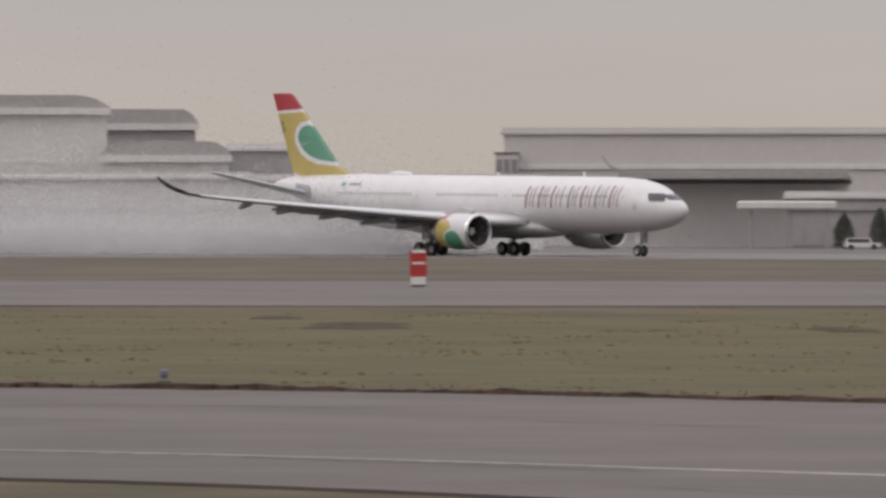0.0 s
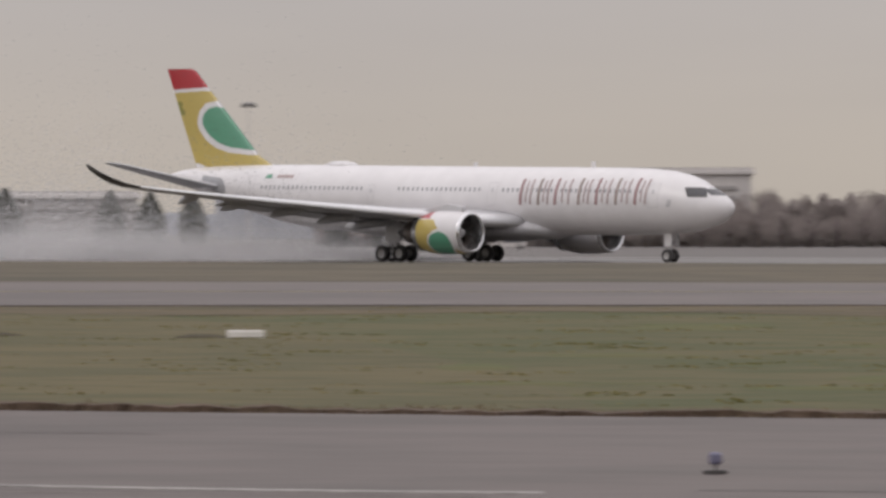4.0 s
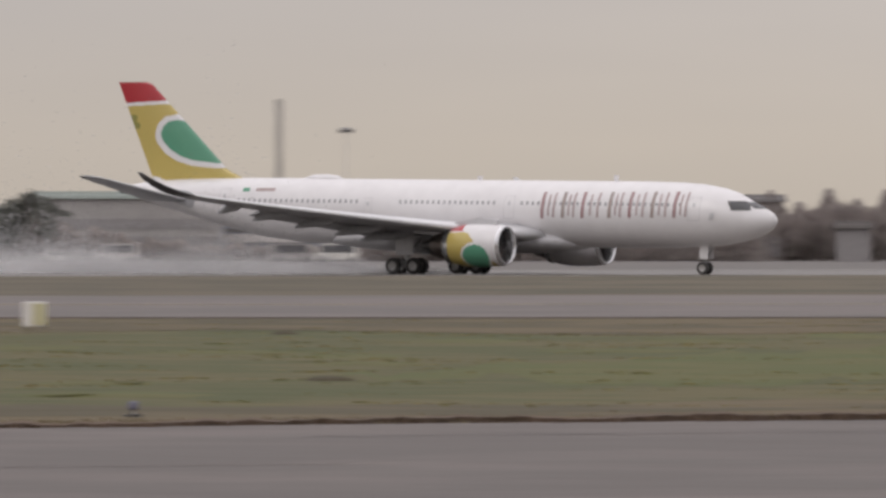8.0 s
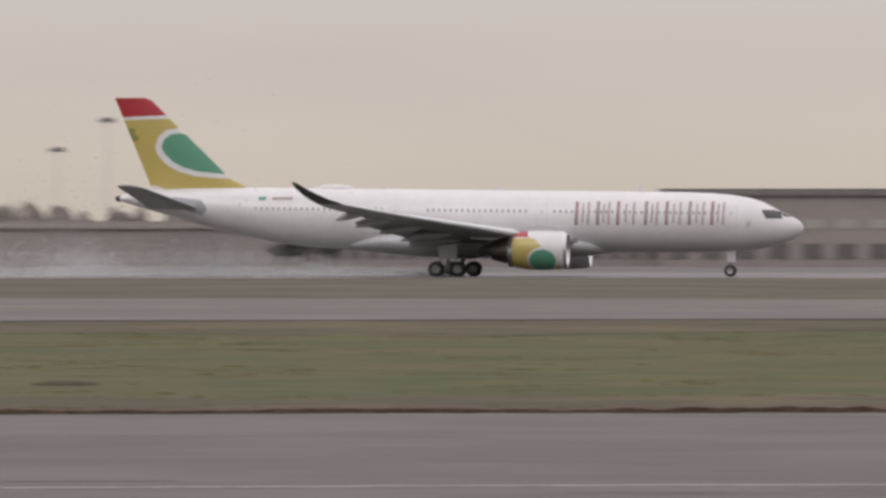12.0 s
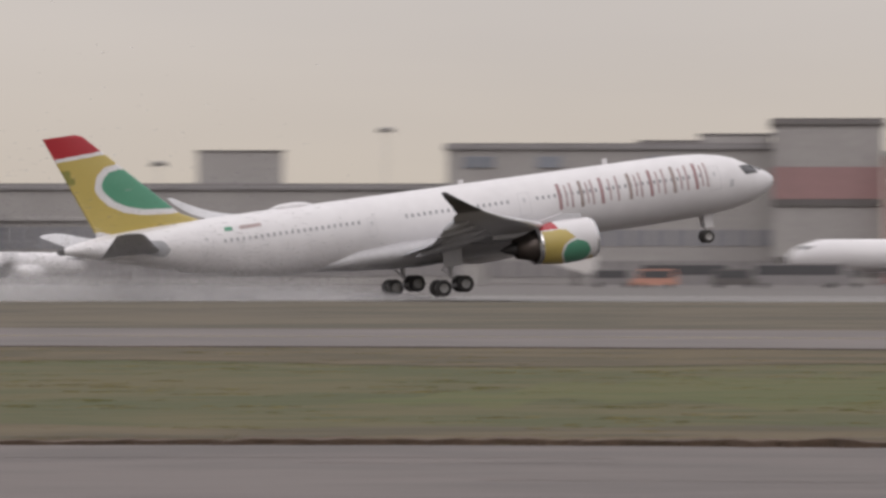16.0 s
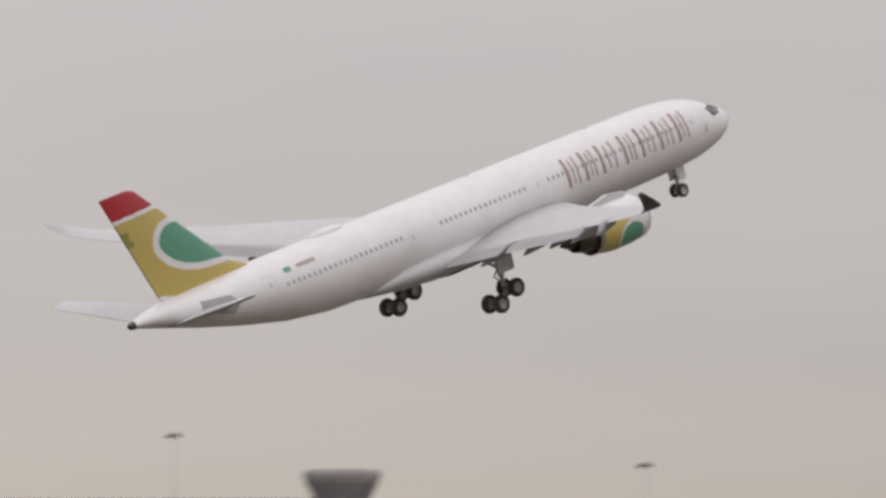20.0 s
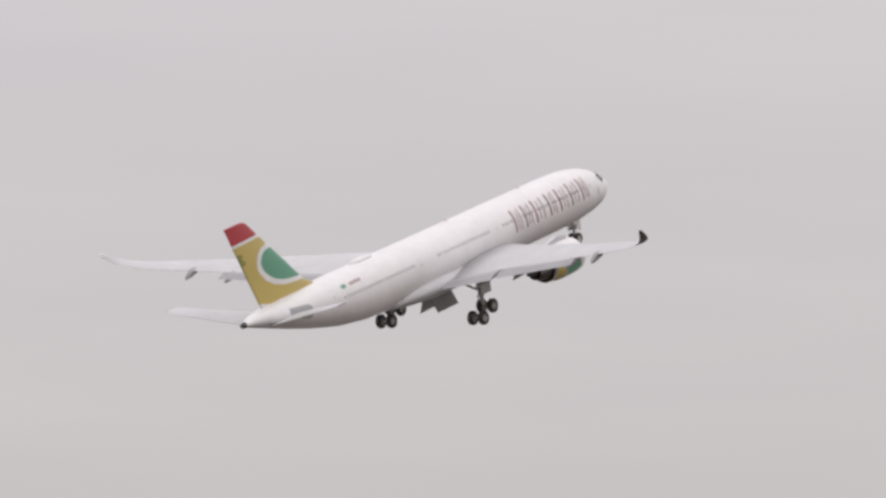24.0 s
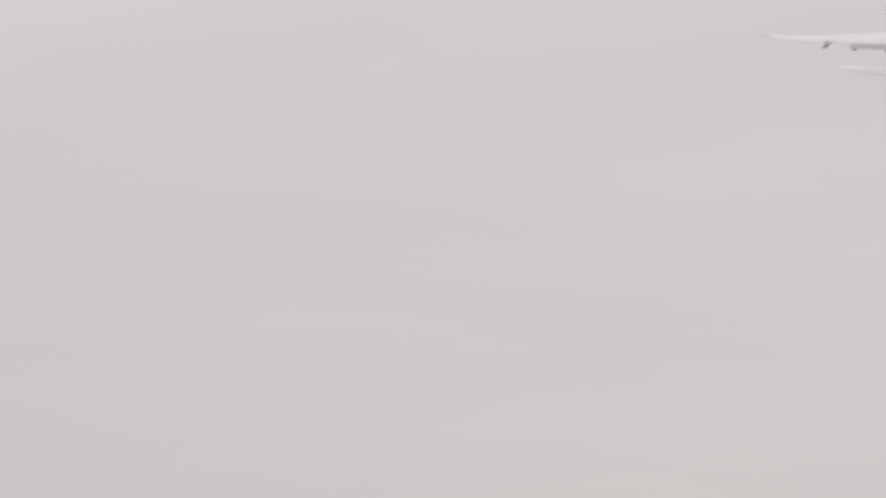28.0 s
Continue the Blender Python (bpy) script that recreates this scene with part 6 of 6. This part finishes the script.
              (10.34, 22.7), (13.27, 18.9), (14.86, 24.3), (19.55, 26.5), (21.37, 25.3), (26.18, 33.0), (37.94, 28.6), (41.24, 23.9)):
    light_mast(a, 1300.0, zt, 0.78)

# parked jets and vehicles on the apron
parked_jet(-2.3, 1045, 3, "white", "white", "white parked jet seen beyond the runway", 26)
parked_jet(-0.75, 1040, 182, "white", "white", "white parked jet before the cargo terminal", 26)
parked_jet(4.33, 1030, 184, "white", "white", "white parked jet beside the terminal", 26)
parked_jet(6.1, 1020, 147, "jet_red", "jet_red", "white parked jet with red hull markings", 31)
parked_jet(7.3, 1035, 200, "white", "white", "white parked jet beside the red-marked one", 24)
parked_jet(1.85, 1060, 6, "white", "white", "white parked jet beside the terminal", 30)
parked_jet(12.06, 1085, 30, "white", "white", "white parked jet under the pier", 30)
parked_jet(18.75, 1110, 176, "white", "white", "white parked jet in front of the red hall", 42)
parked_jet(20.62, 1125, 176, "white", "white", "white parked jet in front of the grey pier hall", 30)
parked_jet(24.21, 1700, 180, "jet_red", "orange", "orange and white parked jet", 38)
parked_jet(29.82, 1450, 237, "jet_red", "jet_red", "pink-red and white parked jet with a red fin", 46)
parked_jet(31.39, 1745, 8, "white", "maroon", "white parked jet with a dark red fin", 36)
for i, (a, k, m) in enumerate(((-45.62, "car", "sign_white"), (-44.05, "car", "mid_wall"), (-39.86, "car", "pale_wall"), (-39.25, "car", "pale_wall"), (-38.58, "car", "pale_wall"), (-31.77, "car", "mid_wall"), (-30.70, "bus", "pale_wall"),
                               (-30.26, "car", "sign_white"), (-28.32, "car", "sign_white"), (-27.93, "van", "pale_wall"), (-26.70, "van", "mid_wall"), (-26.39, "van", "sign_white"), (-14.11, "van", "pale_wall"), (7.31, "van", "maroon"), (8.50, "bus", "sign_white"),
                               (16.74, "van", "orange"), (16.45, "van", "grey_wall"), (16.95, "bus", "grey_wall"), (17.3, "van", "dark_wall"), (17.75, "bus", "grey_wall"), (18.05, "van", "mid_wall"))):
    vehicle(a, 1000 + 6 * (i % 3), k, m, 180 * (i % 2))

ob = thing("service_truck", "cream high-sided service truck on the apron", "truck", facing(22.36, 1250, 0.02))
part("container", boxed(-3.2, 4.3, -1.3, 1.3, 1.6, 5.6, 0.08), M["cladding"], ob, "cream box body")
part("chassis", boxed(-5.0, 4.3, -1.1, 1.1, 0.55, 1.1, 0.04), M["dark"], ob)
part("lift_frame", boxed(-2.0, 3.2, -0.9, 0.9, 1.103, 1.597), M["grey_wall"], ob)
part("cab", boxed(-5.1, -3.4, -1.2, 1.2, 1.103, 3.1, 0.15), M["cladding"], ob)
part("cab_window", boxed(-5.14, -4.2, -1.22, 1.22, 2.0, 2.8), M["glass"], ob)
me = mesh_of(tube(bmesh.new(), (0, -0.18, 0), (0, 0.18, 0), 0.5, n=16), M["tyre"])
for x in (-4.2, 1.4, 2.8):
    for y in (-1.0, 1.0):
        part("wheel", me, None, ob, at=pose(x, y, 0.5))

# boarding bridges and service vehicles along the far pier
for i, (a, n) in enumerate(((31.38, 6), (32.68, 4), (32.31, 5), (33.77, 6), (34.88, 5), (36.30, 4))):
    ob = thing("boarding_bridge", "pale sloping boarding bridge by the far pier", "boarding bridge", facing(a, 1855, 0.02), group="far boarding bridges")
    bm = bmesh.new()
    flip = 1 if i % 2 else -1
    skin(bm, [[Vector((x * flip, -1.6, z)), Vector((x * flip, 1.6, z)), Vector((x * flip, 1.6, z + 3.0)), Vector((x * flip, -1.6, z + 3.0))] for x, z in ((-7.0, 5.0), (-2.0, 4.6), (n + 2.5, 1.9))])
    part("tunnel", bm, M["cladding"], ob)
    part("rotunda", tube(bmesh.new(), (-7.4 * flip, 0, 0), (-7.4 * flip, 0, 8.4), 2.0, n=16), M["mid_wall"], ob)
    part("wheel_leg", boxed(n * flip - 0.5, n * flip + 0.5, -1.3, 1.3, 0, 2.6), M["dark_wall"], ob)
for i, (a, k, m) in enumerate(((31.89, "bus", "sign_white"), (33.24, "van", "pale_wall"), (32.90, "van", "sign_white"), (33.22, "van", "maroon"), (34.41, "bus", "pale_wall"), (35.44, "van", "sign_white"), (36.15, "bus", "sign_white"), (36.81, "van", "mid_wall"),
                               (25.62, "van", "sign_white"), (27.04, "bus", "pale_wall"), (28.90, "van", "sign_white"), (23.74, "van", "pale_wall"))):
    vehicle(a, 1790 + 7 * (i % 3), k, m, 180 * (i % 2))


# ---- small things on the field ----
def marker_sign():
    ob = thing("marker_board", "red and white marker board on a dark foot", "sign", facing(-48.73, 400))
    s = 400 / 14476.0
    part("board", boxed(-15 * s, 15 * s, -0.06, 0.06, 20 * s, 68 * s, 0.02), M["sign_red"], ob)
    for z0, z1 in ((62, 68), (42, 46)):
        part("white_bar", boxed(-12 * s, 12 * s, -0.08, -0.062, z0 * s, z1 * s), M["sign_white"], ob)
    part("post", boxed(-13 * s, 13 * s, -0.1, 0.1, 6 * s, 20 * s), M["sign_white"], ob, "white lower part")
    part("foot", boxed(-13 * s, 13 * s, -0.4, 0.4, 0, 6 * s, 0.03), M["dark"], ob)


def yellow_box():
    ob = thing("guidance_sign", "pale yellow and white box sign beside the taxiway", "sign", facing(-28.50, 279))
    s = 279 / 14476.0
    part("cabinet", boxed(-21 * s, 21 * s, -0.2, 0.2, 3 * s, 47 * s, 0.02), M["sign_white"], ob)
    part("face", boxed(-3 * s, 20 * s, -0.235, -0.203, 6 * s, 44 * s), M["sign_yellow"], ob, "pale yellow face")
    for x in (-15, 15):
        part("leg", boxed(x * s - 0.05, x * s + 0.05, -0.05, 0.05, 0, 3 * s), M["steel"], ob)


def edge_light(az, r):
    ob = thing("taxiway_light", "small blue taxiway edge light", "edge light", facing(az, r, 0.05), group="edge lights")
    part("stem", tube(bmesh.new(), (0, 0, 0), (0, 0, 0.13), 0.035, n=8), M["steel"], ob)
    bm = bmesh.new()
    lathe(bm, [(0.12, 0.06), (0.15, 0.085), (0.24, 0.08), (0.27, 0.05), (0.275, 0.01)], "z", 14)
    part("lens", bm, M["blue_lamp"], ob, "blue glass lens")
    part("base", tube(bmesh.new(), (0, 0, 0.0), (0, 0, 0.05), 0.15, n=12), M["dark"], ob)


marker_sign()
yellow_box()
for a, r in ((-50.51, 157), (-27.81, 139), (-37.80, 100), (3.96, 106), (-1.05, 104)):
    edge_light(a, r)
# worn bare patches, a white board and a yellow painted patch in the grass
for i, (a, r, w, d) in enumerate(((-49.13, 252, 2.6, 2.2), (-49.72, 268, 1.6, 1.6), (-49.17, 243, 2.6, 2.0), (-45.67, 236, 1.5, 1.6), (-45.83, 240, 1.2, 1.4), (-43.85, 226, 2.9, 1.9), (-42.88, 228, 1.5, 1.6), (-44.40, 285, 0.6, 2.0), (-41.40, 224, 1.6, 1.5),
                                   (-34.12, 196, 1.6, 1.2), (-32.91, 180, 1.5, 1.0), (-33.96, 154, 1.0, 0.8), (-35.25, 263, 0.7, 1.6), (-32.83, 190, 1.1, 1.2), (-26.43, 177, 0.9, 0.9), (-26.75, 262, 0.7, 1.4), (-17.15, 161, 1.0, 0.8), (-12.12, 194, 0.9, 1.0),
                                   (-13.81, 176, 1.1, 1.0), (-12.15, 195, 1.0, 1.0), (-9.77, 178, 1.2, 0.9), (-14.60, 187, 2.0, 0.9), (1.66, 222, 0.6, 1.4), (-1.64, 208, 1.4, 1.0), (6.96, 166, 1.8, 0.8), (3.95, 195, 1.0, 0.9), (19.61, 207, 1.4, 1.0), (20.56, 205, 1.2, 1.2))):
    bm = bmesh.new()
    rng = random.Random(i)
    w *= 0.6
    rim = [(w * math.cos(k * 0.3927) * (0.75 + 0.45 * rng.random()), d * math.sin(k * 0.3927) * (0.7 + 0.5 * rng.random())) for k in range(16)]
    rings = [[bm.verts.new((x * f, y * f, z)) for x, y in rim] for f, z in ((1.0, -0.03), (0.82, 0.05), (0.45, 0.10))]
    for p, q in zip(rings, rings[1:]):
        for k in range(16):
            bm.faces.new((p[k], p[(k + 1) % 16], q[(k + 1) % 16], q[k]))
    bm.faces.new(rings[-1])
    ob = new("ground_patch", mesh_of(bm, M["sod"]))
    ob.matrix_basis = facing(a, r, 0.0)
    tagged(ob, "dark bare patch in the grass", "soil", kind="structure")
ob = thing("ground_board", "flat white board lying in the grass", "board", facing(-41.09, 222, 0.03))
part("panel", boxed(-0.5, 0.5, -0.3, 0.3, 0.0, 0.2, 0.02), M["sign_white"], ob)
ob = tagged(new("ground_yellow_patch", mesh_of(boxed(-1.3, 1.3, -5, 5, -0.1, 0.0), M["yellow_paint"])), "yellow painted patch at the taxiway edge", "paint", kind="structure")
ob.matrix_basis = facing(-43.59, 306, 0.1)
# greener patches in the mown grass
rng = random.Random(77)
for i in range(70):
    az = -40 + 44 * (i + rng.random()) / 70
    lo, hi = edge_r(az) + 22, taxi_near(az) - 40
    r = lo + (hi - lo) * rng.random() ** 1.4
    w, d = rng.uniform(0.8, 3.2), rng.uniform(3.0, 8.0) * (r / 200) ** 2
    bm = bmesh.new()
    rim = [(w * math.cos(k * 0.3142) * (0.6 + 0.7 * rng.random()), d * math.sin(k * 0.3142) * (0.6 + 0.6 * rng.random())) for k in range(20)]
    rings = [[bm.verts.new((x * f, y * f, z)) for x, y in rim] for f, z in ((1.0, -0.03), (0.7, 0.012), (0.3, 0.03))]
    for p, q in zip(rings, rings[1:]):
        for k in range(20):
            bm.faces.new((p[k], p[(k + 1) % 20], q[(k + 1) % 20], q[k]))
    bm.faces.new(rings[-1])
    ob = new("ground_green_patch", mesh_of(bm, M["lush"], True))
    ob.matrix_basis = facing(az, r, 0.0)
    tagged(ob, "greener patch in the mown grass", "grass", kind="structure")


# ---- what moves ----
FLIGHT = [  # seconds, x, y, heading, pitch, height, bank
    (0.0, -604.7, 537.8, -1.71, 0.00, 0.00, 0.00),
    (0.5, -578.3, 529.6, -1.58, 0.00, 0.00, 0.00),
    (1.0, -556.0, 524.9, -1.52, 0.00, 0.00, 0.00),
    (1.5, -536.9, 523.3, -1.54, 0.00, 0.00, 0.00),
    (2.0, -518.7, 523.3, -1.65, 0.00, 0.00, 0.00),
    (2.5, -499.3, 523.4, -1.82, 0.00, 0.00, 0.00),
    (3.0, -478.2, 523.2, -2.05, 0.00, 0.00, 0.00),
    (3.5, -456.6, 523.1, -2.30, 0.00, 0.00, 0.00),
    (4.0, -435.4, 523.9, -2.56, 0.00, 0.00, 0.00),
    (4.5, -415.3, 526.6, -2.81, 0.00, 0.00, 0.00),
    (5.0, -396.9, 532.1, -3.04, 0.00, 0.00, 0.00),
    (5.5, -380.2, 540.9, -3.25, 0.00, 0.00, 0.00),
    (6.0, -364.8, 553.0, -3.43, 0.00, 0.00, 0.00),
    (6.5, -349.8, 568.0, -3.59, 0.00, 0.00, 0.00),
    (7.0, -334.0, 584.6, -3.73, 0.00, 0.00, 0.00),
    (7.5, -316.7, 602.2, -3.84, 0.00, 0.00, 0.00),
    (8.0, -298.1, 620.2, -3.93, 0.00, 0.00, 0.00),
    (8.5, -278.1, 638.5, -3.96, 0.00, 0.00, 0.00),
    (9.0, -257.0, 656.9, -3.90, 0.00, 0.00, 0.00),
    (9.5, -234.8, 675.3, -3.71, 0.00, 0.00, 0.00),
    (10.0, -210.9, 692.7, -3.35, 0.00, 0.00, 0.00),
    (10.5, -184.5, 708.2, -2.83, 0.00, 0.00, 0.00),
    (11.0, -155.5, 721.6, -2.17, 0.00, 0.00, 0.00),
    (11.5, -124.5, 733.5, -1.42, 0.00, 0.00, 0.00),
    (12.0, -91.8, 743.1, -0.65, 0.00, 0.00, 0.00),
    (12.5, -58.0, 749.1, 0.15, 0.00, 0.00, 0.00),
    (13.0, -23.6, 750.0, 0.94, 0.00, 0.00, 0.00),
    (13.5, 11.0, 744.8, 1.74, 0.00, 0.00, 0.00),
    (14.0, 45.6, 733.4, 2.57, 0.20, 0.00, 0.00),
    (14.5, 79.9, 717.1, 3.45, 1.16, 0.12, 0.00),
    (15.0, 113.6, 697.6, 4.42, 2.96, 0.30, 0.00),
    (15.5, 146.2, 675.6, 5.48, 5.43, 0.62, 0.00),
    (16.0, 176.1, 650.0, 6.60, 8.03, 1.2, 0.00),
    (16.5, 202.4, 620.5, 7.63, 10.12, 1.94, -0.26),
    (17.0, 227.8, 591.0, 8.32, 11.61, 2.98, -0.45),
    (17.5, 253.8, 563.4, 8.49, 13.10, 5.06, -0.62),
    (18.0, 280.2, 536.7, 8.14, 14.63, 8.20, -0.71),
    (18.5, 306.4, 510.4, 7.40, 16.05, 12.04, -0.66),
    (19.0, 332.1, 486.9, 6.46, 17.19, 16.05, -0.48),
    (19.5, 357.8, 469.4, 5.51, 17.94, 20.11, -0.21),
    (20.0, 384.6, 459.9, 4.68, 18.37, 25.14, 0.10),
    (20.5, 413.3, 457.8, 4.00, 18.64, 31.76, 0.39),
    (21.0, 444.2, 459.7, 3.43, 18.85, 39.10, 0.64),
    (21.5, 477.0, 461.7, 2.93, 19.09, 46.06, 0.86),
    (22.0, 511.0, 462.4, 2.44, 19.31, 52.65, 1.06),
    (22.5, 544.8, 461.5, 1.96, 19.50, 59.17, 1.24),
    (23.0, 577.2, 459.2, 1.47, 19.67, 66.01, 1.40),
    (23.5, 607.8, 456.0, 0.98, 19.84, 73.41, 1.52),
    (24.0, 637.3, 452.3, 0.45, 20.02, 81.29, 1.59),
    (24.5, 668.9, 448.6, -0.16, 20.21, 88.99, 1.62),
    (25.0, 705.1, 444.9, -0.91, 20.42, 96.35, 1.58),
    (25.5, 746.4, 442.4, -1.84, 20.64, 103.80, 1.48),
    (26.0, 794.6, 443.7, -2.98, 20.59, 110.90, 1.28),
    (26.5, 841.6, 444.5, -2.98, 20.59, 117.76, 1.28),
    (27.0, 888.6, 445.3, -2.98, 20.59, 125.10, 1.28),
    (27.5, 935.6, 446.1, -2.98, 20.59, 132.07, 1.28),
    (28.0, 982.6, 446.9, -2.98, 20.59, 138.68, 1.28),
]


def flight_pose(x, y, yaw, pitch, z, bank):
    return Matrix.Translation((x, y, z + 0.02)) @ pose(0, 0, 0, 0, 0, yaw) @ pose(0, 0, 0, 0, -pitch, 0) @ pose(0, 0, 0, bank, 0, 0)


def motions():
    walk(airliner, [(t, flight_pose(*row)) for t, *row in FLIGHT])
    for bogie, y in BOGIES:
        rows = []
        for t, x_, y_, yaw, pitch, z, bank in FLIGHT:
            u = max(0.0, min(1.0, (z - 0.62) / 1.6))
            rows.append((t, pose(-0.3 * u, y, 0.7 - min(z, 0.62) - 0.2 * u, 0, pitch * (1 - u) - 21 * u, 0)))
        walk(bogie, rows)
    for wing, side in zip(WINGS, (-1, 1)):
        flex = [(0, -0.6), (6, 0.2), (9, 0.8), (11, 0.9), (13, 0.5), (15, 0.8), (16.6, 2.4), (18, 3.4), (20, 3.2), (28, 3.0)]
        walk(wing, [(t, Matrix.Translation((0, side * 2.6, 3.3)) @ pose(0, 0, 0, side * f, 0, 0) @ Matrix.Translation((0, -side * 2.6, -3.3))) for t, f in flex])
    for bay, side in BAYS:
        walk(bay, [(t, pose(0, side * 0.45, 1.7, side * a)) for t, a in ((0, 5), (21.7, 5), (22.5, -30), (23.4, -72), (28, -72))])
    for k, ob in enumerate(SPRAY):
        rows = []
        for t, x, y, yaw, pitch, z, bank in FLIGHT:
            if t <= 17.0:
                bob = 0.15 * math.sin(t * 2.1 + k)
                thin = max(0.0, min(1.0, (t - 7) / 4)) * (0.0, 0.8, 1.6, 2.0, 2.5)[k] + (6.5 * max(0.0, min(1.0, (t - 3.0) / 2.6)) if k == 4 else 0.0)
                thin -= max(0.0, min(1.0, (t - 14.8) / 1.4)) * (0.0, 0.4, 1.2, 1.4, 3.0)[k]  # more is blown up at lift-off
                rows.append((t, Matrix.Translation((x, y, 0.02 + max(0.0, bob) * 0.4 - thin)) @ pose(0, 0, 0, 0, 0, yaw + 0.4 * math.sin(t * 1.7 + k))))
        last = rows[-1][1]
        rows.append((17.8, Matrix.Translation((26, -18, -1.5)) @ last))
        rows.append((19.0, Matrix.Translation((34, -24, -14.0)) @ last))
        rows.append((28.0, Matrix.Translation((36, -26, -15.0)) @ last))
        walk(ob, rows)


motions()
